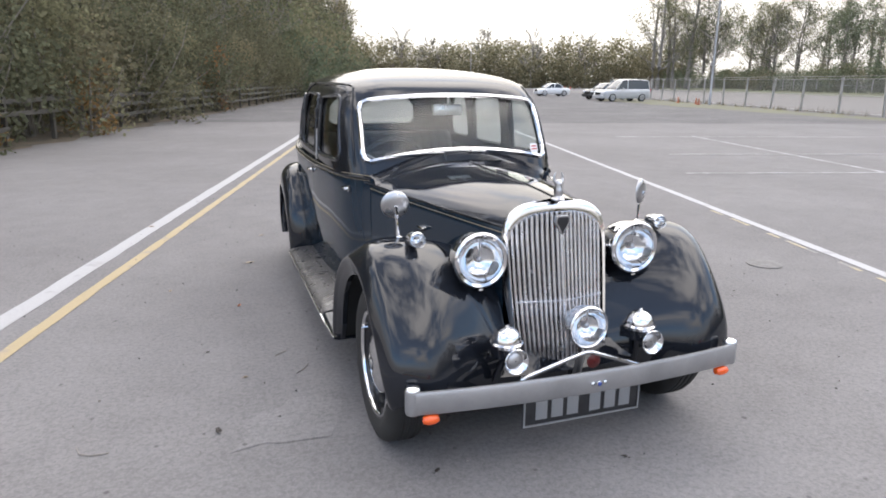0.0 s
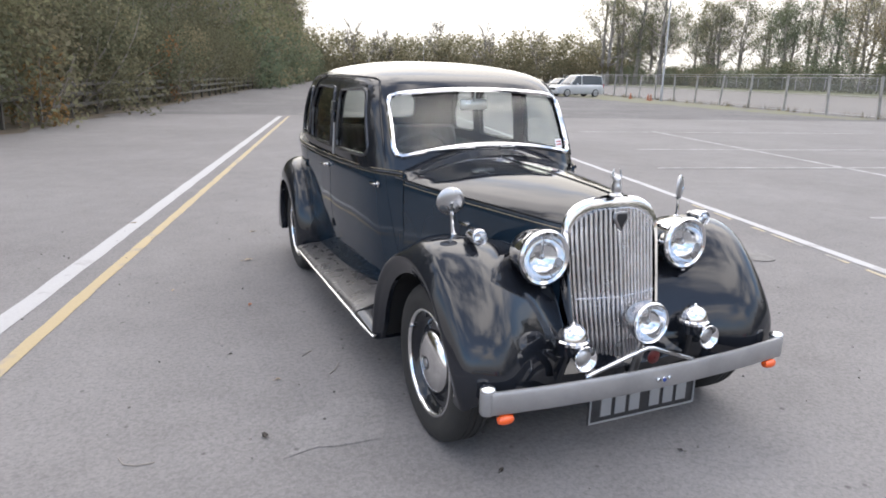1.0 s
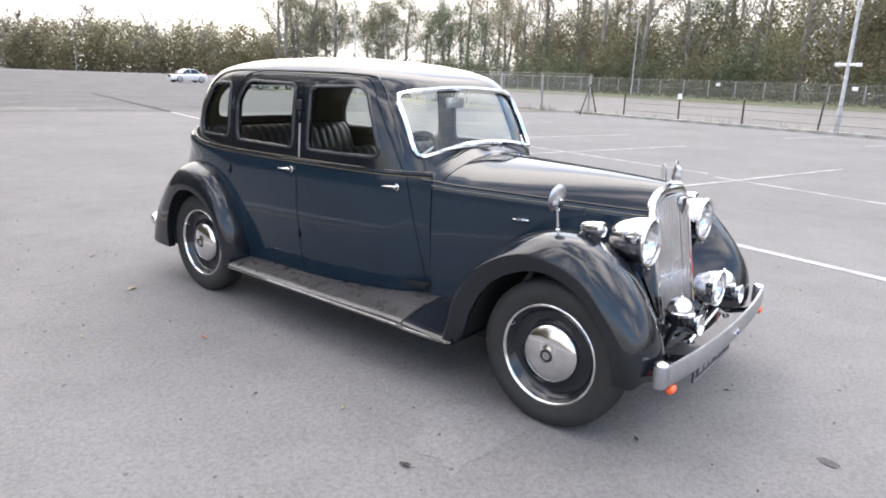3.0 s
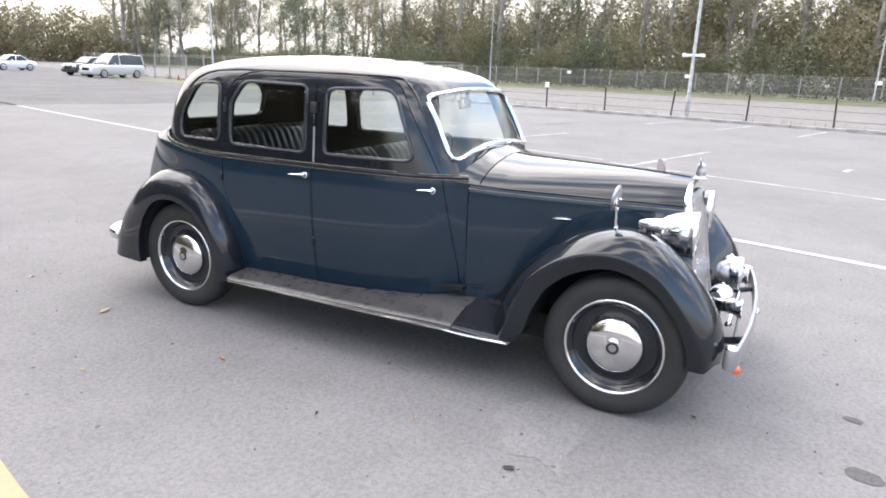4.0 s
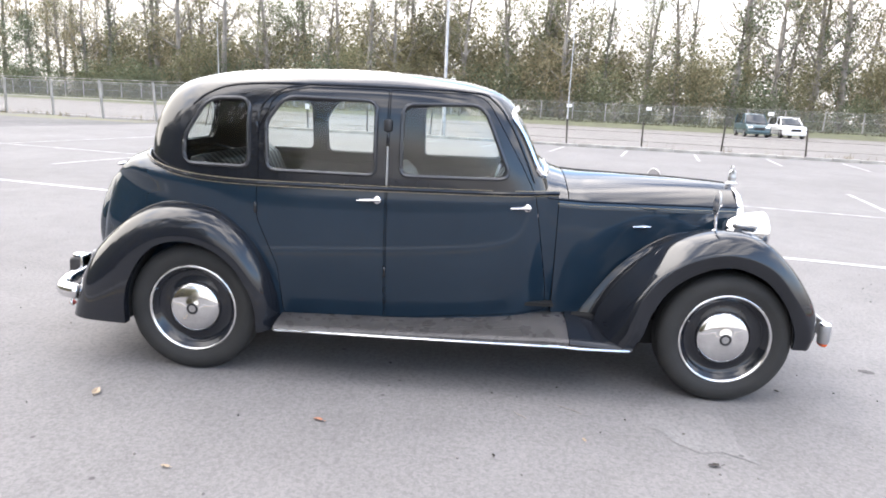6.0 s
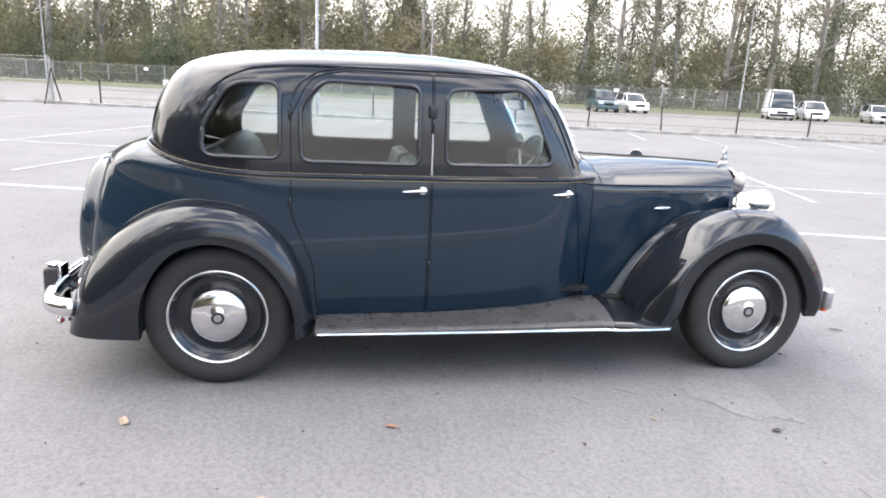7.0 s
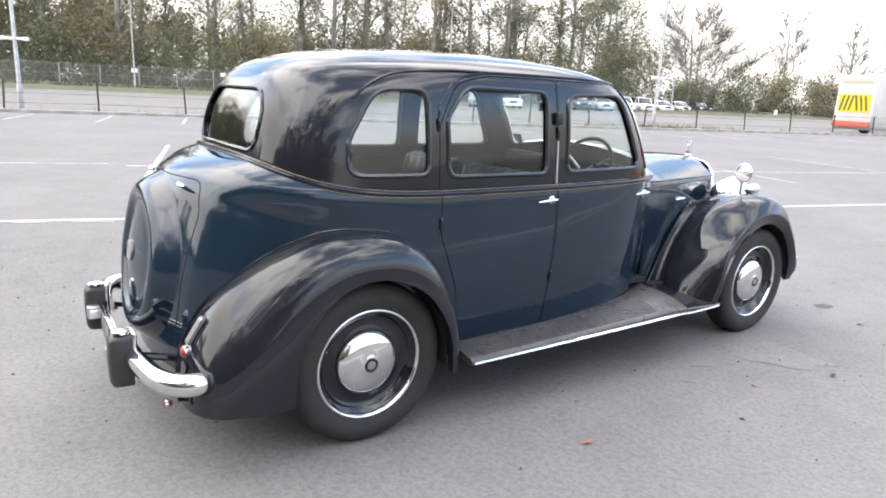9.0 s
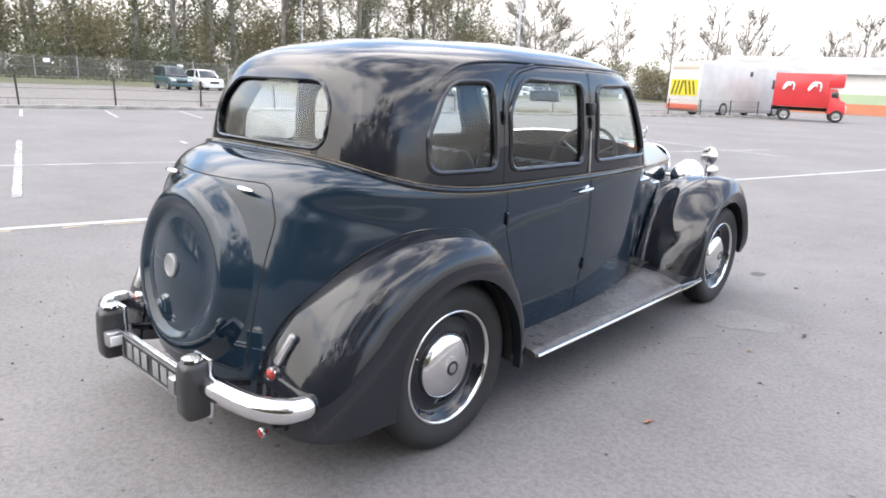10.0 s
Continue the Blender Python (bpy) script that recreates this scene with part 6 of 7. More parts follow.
G1, G2, G3 = "trees beyond the yard", "undergrowth beyond the yard", "trees along the road"
tall = [make_tree(tree_meshes(11, 18, .28, 4.4, 2000, .21, .8, 2), "tall thin half-bare tree with ivy on its trunk", M_LEAF, G1),
        make_tree(tree_meshes(12, 20, .32, 4.8, 1600, .20, .5, 2), "tall thin half-bare tree beyond the yard", M_LEAF, G1),
        make_tree(tree_meshes(13, 16, .16, 4.8, 3200, .22, .0, 2), "leafy green tree beyond the yard", M_LEAF, G1),
        make_tree(tree_meshes(14, 19, .34, 4.2, 900, .19, 1.0, 2), "bare ivy-clad tree beyond the yard", M_LEAF, G1),
        make_tree(tree_meshes(15, 17, .22, 4.8, 2300, .21, .0, 2), "tall half-leafy tree beyond the yard", M_LEAF, G1)]
scatter(tall, belt_spots(92, -46, 74, 80, 4.2, 1.6) + belt_spots(148, -40, 83, 93, 6.5, 1.8), .88, 1.22)
leafy = [make_tree(tree_meshes(16, 14.5, .20, 6.2, 3400, .27, .3, 2), "broad leafy tree beyond the chain-link fence", M_LEAF, G1),
         make_tree(tree_meshes(17, 16.5, .26, 6.6, 3600, .27, .0, 2), "broad half-leafy tree beyond the chain-link fence", M_LEAF_HEDGE, G1),
         make_tree(tree_meshes(18, 12.5, .14, 5.6, 3400, .27, .0, 2), "round leafy tree beyond the chain-link fence", M_LEAF_DARK, G1)]
scatter(leafy, belt_spots(176, 92, 72, 84, 4.4, 1.2) + [(-24, 79), (-31, 77), (-37, 80), (-42, 76), (-47, 79), (-51, 83), (-56, 87), (-12, 80), (16, 82), (34, 81), (52, 82), (68, 80)], .85, 1.2)
under = [make_shrub(shrub_meshes(21, 5.5, 5.0, 2200, .25), "dull green undergrowth below tall trees", M_LEAF_DARK, G2),
         make_shrub(shrub_meshes(22, 6.0, 4.6, 2200, .25), "olive undergrowth below tall trees", M_LEAF, G2),
         make_shrub(shrub_meshes(23, 5.0, 7.0, 2300, .25), "tall dull green bush below the trees", M_LEAF, G2),
         make_shrub(shrub_meshes(24, 5.5, 8.5, 2400, .25), "tall loose bush below the trees", M_LEAF, G2)]
scatter(under, belt_spots(92, -54, 73, 78, 3.4, 1.5), .9, 1.35)
low_under = [copy_thing(under[0], Matrix()), copy_thing(under[1], Matrix())]
scatter(low_under, belt_spots(182, 92, 71, 77, 2.8, 1.2), .75, 1.0)
DEEP = [shrub_meshes(71, 6.5, 10.0, 1900, .38)[1], shrub_meshes(72, 7.0, 12.0, 2000, .38)[1], shrub_meshes(73, 7.5, 9.0, 1900, .38)[1]]
joined_bushes("undergrowth", "dull green trees and undergrowth deep in the wood", DEEP, belt_spots(92, 6, 81, 85, 4.0, 1.5) + belt_spots(92, 6, 90, 95, 5.0, 1.5) + belt_spots(92, 6, 99, 103, 5.5, 1.5), 1.0, 1.35, M_LEAF)
joined_bushes("undergrowth", "lower undergrowth where the wood thins out", DEEP, belt_spots(170, 92, 81, 85, 4.0, 1.5) + belt_spots(170, 92, 90, 95, 5.0, 1.5), .35, .50, M_LEAF)
joined_bushes("undergrowth", "olive undergrowth behind the parked cars", DEEP, belt_spots(6, -60, 81, 85, 3.6, 1.5) + belt_spots(6, -50, 90, 95, 5.0, 1.5), .65, 1.0, M_LEAF)
far_shrub = [make_shrub(shrub_meshes(25, 5.5, 5.0, 900, .40), "dull green far bush", M_LEAF_DARK, "far bushes"),
             make_shrub(shrub_meshes(26, 5.0, 7.0, 950, .40), "tall dull green far bush", M_LEAF, "far bushes"),
             make_shrub(shrub_meshes(27, 5.5, 8.5, 950, .40), "tall loose far bush", M_LEAF, "far bushes")]
UNDER = [o.data for t_ in far_shrub for o in t_.children if o.name.startswith("foliage")]
joined_bushes("undergrowth", "low dense brambles along the foot of the wood", UNDER, belt_spots(155, -64, 72.0, 73.5, 2.8, 1.0), .42, .62, M_LEAF_DARK)
# the wooded edge along the road on the other side
big = [copy_thing(tall[2], Matrix()), copy_thing(tall[4], Matrix()), copy_thing(tall[0], Matrix())]
scatter(big, [(150, 60.5), (153, 65.5), (147, 66.0), (158, 62.5), (143, 70.5), (162, 68), (156, 74)], 1.3, 1.55)
side = [make_shrub(shrub_meshes(31, 3.6, 4.6, 3300, .155), "dense green hedge bush behind the rail fence", M_LEAF_HEDGE, "hedge along the road"),
        make_shrub(shrub_meshes(32, 4.0, 5.4, 3400, .155), "dense green hedge bush behind the rail fence", M_LEAF_HEDGE, "hedge along the road"),
        make_shrub(shrub_meshes(33, 3.4, 4.0, 3100, .15), "dense olive hedge bush behind the rail fence", M_LEAF, "hedge along the road")]
scatter(side, belt_spots(4, 62, -11.8, -10.6, 2.1, .6) + belt_spots(2, 66, -14.6, -13.2, 3.2, .8), .9, 1.2)
scatter(far_shrub, belt_spots(62, 185, -12, -9.5, 3.4, 1.2), 1.0, 1.4)
joined_bushes("undergrowth", "dull green undergrowth behind the hedge", UNDER, belt_spots(4, 185, -20, -17.5, 4.0, 1.2), 1.0, 1.4, M_LEAF)
ltall = [make_tree(tree_meshes(41, 13.5, .20, 4.0, 2300, .26, .7), "leafy ivy-clad tree behind the hedge", M_LEAF, G3),
         make_tree(tree_meshes(42, 12.5, .14, 4.4, 2400, .26, .0), "leafy autumn tree behind the hedge", M_LEAF_HEDGE, G3),
         make_tree(tree_meshes(43, 13.0, .22, 3.8, 1900, .26, .8), "half-bare ivy-clad tree behind the hedge", M_LEAF_DARK, G3)]
scatter(ltall, belt_spots(4, 70, -17, -13.5, 3.2, 1.0) + belt_spots(6, 70, -24, -19, 7, 1.2), .85, 1.12)
lfar = [make_tree(tree_meshes(44, 13.5, .20, 4.0, 1000, .38, .4, 0), "leafy tree far along the road", M_LEAF, G3),
        make_tree(tree_meshes(45, 12.5, .16, 4.2, 1000, .38, .0, 0), "leafy autumn tree far along the road", M_LEAF_HEDGE, G3)]
scatter(lfar, belt_spots(70, 185, -17, -12.5, 3.8, 1.0) + belt_spots(70, 185, -24, -18, 9, 1.2), 1.1, 1.4)
gold = [make_shrub(shrub_meshes(51, 1.3, 2.2, 420, .14), "small bush with orange autumn leaves", M_LEAF_GOLD, "autumn bushes"),
        make_shrub(shrub_meshes(52, 1.6, 3.6, 520, .15), "small bush with yellow autumn leaves", M_LEAF_GOLD, "autumn bushes")]
scatter(gold, [(17.2, -9.5), (11.4, -10.0), (9.0, -10.4), (33, -9.9), (12.6, -10.2), (10.2, -9.9)], .9, 1.15)
# far end of the car park: low trees and a few bare ones
bare = [make_tree(tree_meshes(61, 13, .22, 5.0, 150, .3, .0, 6, .07), "bare round-crowned tree far off", M_LEAF, "far trees"),
        make_tree(tree_meshes(62, 11, .18, 5.2, 180, .3, .3, 6, .07), "bare round-crowned tree far off", M_LEAF, "far trees")]
joined_bushes("undergrowth", "low far trees at the end of the car park", UNDER, [(rng.uniform(174, 186), v) for v in np.linspace(-16, 80, 54)] + [(rng.uniform(190, 200), v) for v in np.linspace(-16, 84, 40)], 1.25, 1.75, M_LEAF)
scatter(bare, [(178, 2), (182, 9), (176, 36), (185, 24), (180, 52), (-92, 62), (-98, 72), (-104, 50), (-110, 40), (-108, 58), (-96, 80), (-112, 30), (-118, 18), (-120, 5), (-88, 86)], .9, 1.2)
scatter([copy_thing(far_shrub[0], Matrix()), copy_thing(far_shrub[1], Matrix())], [(-64 - 2.6 * i + rng.uniform(-1, 1), 82 - 2.4 * i + rng.uniform(-3, 3)) for i in range(24)], .7, 1.0)

dome = tree_meshes(63, 11.5, .16, 7.6, 1500, .20, .0, 14, .05, .42)
d_ = make_tree(dome, "large bare round-crowned tree beyond the parked cars", M_LEAF, "far trees")
d_.matrix_basis = lot_pose(-58.2, 72.0, 40)
d2 = copy_thing(d_, Matrix())
d2.matrix_basis = lot_pose(-66, 80, 160) @ Matrix.Scale(.95, 4)
scatter([copy_thing(far_shrub[1], Matrix()), copy_thing(far_shrub[2], Matrix())], [(-60 - 2.2 * i, 76 - 1.2 * i + rng.uniform(-2, 2)) for i in range(9)] + [(-74 - 2.4 * i, 66 - 2.0 * i + rng.uniform(-2, 2)) for i in range(6)], .55, .8)

joined_bushes("undergrowth", "low brownish hedge past the parked cars", UNDER, [(-60 - 1.9 * i, 77 - .7 * i + rng.uniform(-1, 1)) for i in range(26)], .5, .72, M_LEAF)

# weathered rail fence before the hedge
rail = empty("rail_fence", "weathered grey wooden post and rail fence", "fence")
pmesh = Geo().box(.11, .11, 1.25, Matrix.Translation((0, 0, .55)), .01).mesh("post", smooth=False)
rmesh = Geo().box(.05, 2.4, .11, None, .008).mesh("rail", smooth=False)
for i in range(26):
    u = 6 + i * 2.4
    v = -9.75 + .15 * math.sin(u * .2)
    o = part("post", pmesh, M_WOOD, rail)
    o.matrix_basis = lot_pose(u, v) @ pose(0, 0, 0, rng.uniform(-2, 2), rng.uniform(-3, 3), 0)
    for z in (.42, .76, 1.06):
        if rng.random() < .12:
            continue
        o = part("rail", rmesh, M_WOOD, rail)
        o.matrix_basis = lot_pose(u + 1.2, v + .07, rng.uniform(-.8, .8), z) @ pose(0, 0, 0, rng.uniform(-.8, .8), 0, 0)

# weeds along the kerb
g = Geo()
for i in range(420):
    u = rng.uniform(-42, 20) if i < 150 else rng.uniform(20, 60) if i < 300 else rng.gauss(-18.5, 3.0)
    v = fence_v(u) + rng.uniform(-.15, .25) if u < 20 else 23.2 + (u - 20) * .02 + rng.uniform(-.4, .4)
    k = rng.choice((2, 3, 5, 9)) if i < 300 else rng.choice((6, 12, 20))
    for _ in range(k):
        b_ = lot(u + rng.gauss(0, .12), v + rng.gauss(0, .08), 0.01)
        t_ = b_ + Vector((rng.gauss(0, .08), rng.gauss(0, .08), rng.uniform(.10, .40)))
        s_ = Vector((rng.uniform(-1, 1), rng.uniform(-1, 1), 0)).normalized() * .012
        g.add([b_ - s_, b_ + s_, t_], [(0, 1, 2)])
tagged(part("weeds", g.mesh("weeds", smooth=False), material("dry_weeds", (0.16, 0.13, 0.07), 0.9, island=0.4)), "dry grass and weeds along the kerb", "weeds", kind="stuff")
g = Geo()
for i in range(5200):
    u, v = rng.uniform(-66, 120), 65.6 + rng.random() ** 2 * 5
    b_ = lot(u, v, float(np.interp(v, [62.5, 65.5, 68.5, 97], [.10, .32, .48, .60])))
    t_ = b_ + Vector((rng.gauss(0, .08), rng.gauss(0, .08), rng.uniform(.12, .38)))
    s_ = Vector((rng.uniform(-1, 1), rng.uniform(-1, 1), 0)).normalized() * .06
    g.add([b_ - s_, b_ + s_, t_], [(0, 1, 2)])
tagged(part("verge_grass", g.mesh("verge_grass", smooth=False), M_GRASS), "rough green grass on the verge", "grass", kind="stuff")


# ---- parked vehicles ----
M_TINT = material("tinted_glass", (0.02, 0.025, 0.03), 0.08, coat=0.5)
M_TYRE2 = material("plain_tyre", (0.02, 0.02, 0.02), 0.8)
M_ALLOY = material("alloy_rim", (0.35, 0.35, 0.36), 0.35, 0.8)
M_LAMPW = material("clear_lamp", (0.75, 0.76, 0.78), 0.15, coat=0.6)
PAINTS = {}


def car_paint(name, c):
    if name not in PAINTS:
        PAINTS[name] = material(name, c, 0.3, coat=0.8, noise_scale=2, dark=tuple(x * .93 for x in c))
    return PAINTS[name]


def modern_car(name, paint, label, m, L=4.6, W=1.86, H=1.75, kind="suv", category="car"):
    """A present-day vehicle, nose towards +y, standing on z = 0."""
    e = empty(name, label, category, "parked vehicles", m=m)
    hl = L / 2
    if kind == "van":
        belt = [(-hl, .95), (hl * .45, 1.0), (hl * .98, .92), (hl, .70)]
        top = [(-hl + .02, H), (-hl * .2, H), (hl * .42, H - .04), (hl * .62, H - .35), (hl * .80, 1.08)]
        hood = 1.05
    elif kind == "saloon":
        belt = [(-hl, .85), (-hl * .8, .95), (hl * .3, .93), (hl * .9, .78), (hl, .60)]
        top = [(-hl * .62, .98), (-hl * .35, H - .04), (0, H), (hl * .2, H - .04), (hl * .52, .95)]
        hood = .93
    else:
        belt = [(-hl, .98), (-hl * .9, 1.05), (hl * .25, 1.03), (hl * .86, .96), (hl * .98, .80), (hl, .65)]
        top = [(-hl + .10, 1.06), (-hl + .22, H - .06), (-hl * .5, H), (hl * .05, H - .01), (hl * .20, H - .08), (hl * .48, 1.05)]
        hood = 1.03
    by, bz = [p[0] for p in belt], [p[1] for p in belt]
    rows = []
    for y in np.linspace(-hl, hl, 26):
        zt = float(np.interp(y, by, bz))
        e_ = min(1.0, (hl - abs(y)) / .35)
        w = W / 2 * (.80 + .20 * math.sqrt(max(0.0, 1 - (1 - e_) ** 2)))
        rows.append([(-w * .92, y, .26), (-w, y, .42), (-w, y, zt - .22), (-w * .97, y, zt - .06), (-w * .90, y, zt), (0, y, zt + .025), (w * .90, y, zt), (w * .97, y, zt - .06), (w, y, zt - .22), (w, y, .42), (w * .92, y, .26)])
    part("body", Geo().grid(rows, close_v=True, caps=True).mesh("body", angle=45), paint, e)
    ty, tz = [p[0] for p in top], [p[1] for p in top]
    rows, roof = [], []
    for y in np.linspace(ty[0], ty[-1], 22):
        zt = float(np.interp(y, ty, tz))
        zb = float(np.interp(y, by, bz)) - .02
        k = max(0.0, (zt - zb) / (H - zb))
        wb, wt = W / 2 * .90, W / 2 * (.90 - .14 * k)
        rows.append([(-wb, y, zb), (-wt, y, zt - .03), (-wt * .9, y, zt), (0, y, zt + .02), (wt * .9, y, zt), (wt, y, zt - .03), (wb, y, zb)])
        if zt > H - .12:
            roof.append([(-wt * 1.01, y, zt - .045), (-wt * .92, y, zt + .006), (0, y, zt + .028), (wt * .92, y, zt + .006), (wt * 1.01, y, zt - .045)])
    part("cabin_glass", Geo().grid(rows, caps=True).mesh("cabin_glass", angle=50), M_TINT, e)
    part("roof", Geo().grid(roof).mesh("roof"), paint, e)
    for sx in (-1, 1):
        for (y0, z0, y1, z1) in ((ty[-1] - .02, tz[-1], ty[-2] - .02, tz[-2]), (0.0, 1.0, -.05, H - .04), (ty[0] + .08, tz[0], ty[1] + .06, tz[1] - .02)):
            f0 = W / 2 * .905
            f1 = W / 2 * .765
            part("pillar", Geo().tube([(sx * f0, y0, z0), (sx * f1, y1, z1)], .045, 5).mesh("pillar"), paint, e)
        if kind == "van":
            part("side_panel", Geo().box(.02, L * .55, H - 1.1, Matrix.Translation((sx * W / 2 * .85, -L * .2, (H + .9) / 2)) @ pose(0, 0, 0, 0, sx * -7, 0), .01).mesh("side_panel"), paint, e)
        for y in (-hl * .60, hl * .62):
            w = new("wheel")
            w.parent = e
            w.matrix_basis = Matrix.Translation((sx * (W / 2 - .10), y, .34)) @ pose(0, 0, 0, 0, 90 * sx, 0)
            part("tyre", Geo().lathe([(.22, -.10), (.32, -.10), (.34, -.07), (.34, .08), (.32, .112), (.24, .115)], 24).mesh("tyre"), M_TYRE2, w)
            part("rim", Geo().lathe([(.24, .10), (.22, .09), (.08, .105), (.002, .11)], 20).mesh("rim"), M_ALLOY, w)
        part("headlight", Geo().box(.34, .16, .15, Matrix.Translation((sx * W * .34, hl - .12, .78 if kind != "saloon" else .68)), .04).mesh("headlight"), M_LAMPW, e)
        part("tail_light", Geo().box(.14, .06, .34, Matrix.Translation((sx * W * .40, -hl + .03, .95)), .03).mesh("tail_light"), M_RED, e)
        part("mirror", Geo().box(.18, .10, .13, Matrix.Translation((sx * (W / 2 + .07), ty[-2] + .05, hood + .06)), .03).mesh("mirror"), paint, e)
    part("grille", Geo().box(W * .42, .06, .20, Matrix.Translation((0, hl - .005, .66)), .02).mesh("grille"), M_DARK, e)
    part("bumper", Geo().box(W * .90, .12, .20, Matrix.Translation((0, hl - .02, .42)), .04).mesh("bumper"), paint if kind != "van" else M_DARK, e)
    part("windscreen_trim", Geo().box(W * .7, .02, .03, Matrix.Translation((0, ty[-1] + .01, tz[-1] + .02)), .005).mesh("windscreen_trim"), M_DARK, e)
    return e


P_WHITE = car_paint("white_car_paint", (0.72, 0.73, 0.74))
P_SILVER = car_paint("silver_car_paint", (0.46, 0.47, 0.48))
P_DARK = car_paint("dark_car_paint", (0.02, 0.022, 0.026))
P_BLUE = car_paint("dark_green_blue_paint", (0.02, 0.06, 0.075))
modern_car("parked_suv", P_SILVER, "silver square-backed off-road car parked on asphalt", lot_pose(55.0, 19.4, 104), 4.8, 1.92, 1.86)
modern_car("parked_car", P_DARK, "dark car parked behind the silver one", lot_pose(60.4, 19.7, 110), 4.4, 1.80, 1.55)
modern_car("parked_car", P_WHITE, "small white car far off by the hedge", lot_pose(75.0, 17.9, 100), 4.0, 1.70, 1.45, "saloon")
modern_car("parked_suv", P_BLUE, "dark teal off-road car facing the yard", lot_pose(-6.5, 55.5, 98), 4.6, 1.85, 1.85)
modern_car("parked_suv", P_WHITE, "white compact off-road car facing the yard", lot_pose(-9.2, 56.5, 101), 4.3, 1.82, 1.68)
modern_car("parked_van", P_WHITE, "white panel van facing the yard", lot_pose(-22.0, 57.5, 78), 5.3, 2.05, 2.55, "van", "van")
modern_car("parked_suv", P_WHITE, "white off-road car beside the van", lot_pose(-25.4, 58.6, 78), 4.7, 1.9, 1.70)
row = [(-31.4, 58.0, P_SILVER, "silver crossover in a row of parked cars", "suv", 1.62), (-35.0, 60.0, P_DARK, "black estate car in the parked row", "suv", 1.55), (-38.2, 60.6, P_SILVER, "silver off-road car in the parked row", "suv", 1.85), (-42.4, 62.5, P_WHITE, "white off-road car in the parked row", "suv", 1.72), (-46.2, 64.0, P_WHITE, "white off-road car in the parked row", "suv", 1.72), (-50.4, 66.0, P_WHITE, "white saloon in the parked row", "saloon", 1.45), (-54.2, 67.5, P_WHITE, "white saloon in the parked row", "saloon", 1.45), (-58.4, 68.6, P_DARK, "dark saloon at the end of the row", "saloon", 1.45)]
for u, v, pnt, lab, kd, hh in row:
    modern_car("parked_car", pnt, lab, lot_pose(u, v + 1.5, 79), 4.5, 1.85, hh, kd)

# white bus with chequered warning panel
bus_m = Matrix.Translation((15.55, -44.9, 0)) @ pose(0, 0, 0, 0, 0, 167.9)
bus = empty("bus", "long white converted bus parked behind the fence", "bus", m=bus_m)
M_BUSW = material("bus_white", (0.52, 0.52, 0.51), 0.45, noise_scale=0.8, dark=(0.44, 0.44, 0.43), fine=0.05)
part("body", Geo().box(2.5, 11.0, 3.05, Matrix.Translation((0, 0, 1.98)), .10).mesh("body"), M_BUSW, bus)
part("roof_pod", Geo().box(1.6, 5.0, .18, Matrix.Translation((0, -1.0, 3.58)), .05).mesh("roof_pod"), M_BUSW, bus)
part("skirt", Geo().box(2.44, 10.8, .25, Matrix.Translation((0, 0, .40)), .03).mesh("skirt"), material("bus_grey", (0.30, 0.30, 0.30), 0.5), bus)
M_HIVIS = material("warning_yellow", (0.55, 0.48, 0.02), 0.5)
pan = part("warning_panel", Geo().box(2.05, .03, 1.05, Matrix.Translation((0, -5.52, 1.85)), .005).mesh("warning_panel", smooth=False), M_HIVIS, bus, "yellow panel with dark slanting stripes")
M_STRIPE = material("stripe_olive", (0.10, 0.09, 0.012), 0.5)
for sx in (-1, 1):
    for k in range(3):
        x = sx * (.20 + k * .30)
        part("stripe", Geo().add([(x, -5.54, 1.40), (x + sx * .15, -5.545, 1.40), (x - sx * .20 + sx * .15, -5.545, 2.30), (x - sx * .20, -5.545, 2.30)], [(0, 1, 2, 3)]).mesh("stripe", smooth=False), M_STRIPE, pan)
part("rear_bumper", Geo().box(2.4, .12, .35, Matrix.Translation((0, -5.55, .60)), .03).mesh("rear_bumper"), material("bus_red", (0.40, 0.10, 0.06), 0.5), bus)
part("rear_window", Geo().box(2.0, .03, .30, Matrix.Translation((0, -5.515, 3.18)), .01).mesh("rear_window"), material("bus_beige", (0.45, 0.40, 0.34), 0.5), bus)
for sx in (-1, 1):
    part("side_window", Geo().box(.03, .85, .65, Matrix.Translation((sx * 1.255, 3.6, 2.35)), .01).mesh("side_window"), M_TINT, bus)
    part("vent", Geo().box(.03, .35, .35, Matrix.Translation((sx * 1.255, .3, 2.95)), .01).mesh("vent"), M_TINT, bus)
    for y in (-2.6, 4.0):
        w = new("wheel")
        w.parent = bus
        w.matrix_basis = Matrix.Translation((sx * 1.10, y, .48)) @ pose(0, 0, 0, 0, 90 * sx, 0)
        part("tyre", Geo().lathe([(.28, -.15), (.46, -.15), (.48, -.10), (.48, .12), (.46, .16), (.30, .165)], 28).mesh("tyre"), M_TYRE2, w)
        part("rim", Geo().lathe([(.30, .15), (.27, .12), (.10, .13), (.002, .14)], 20).mesh("rim"), M_ALLOY, w)

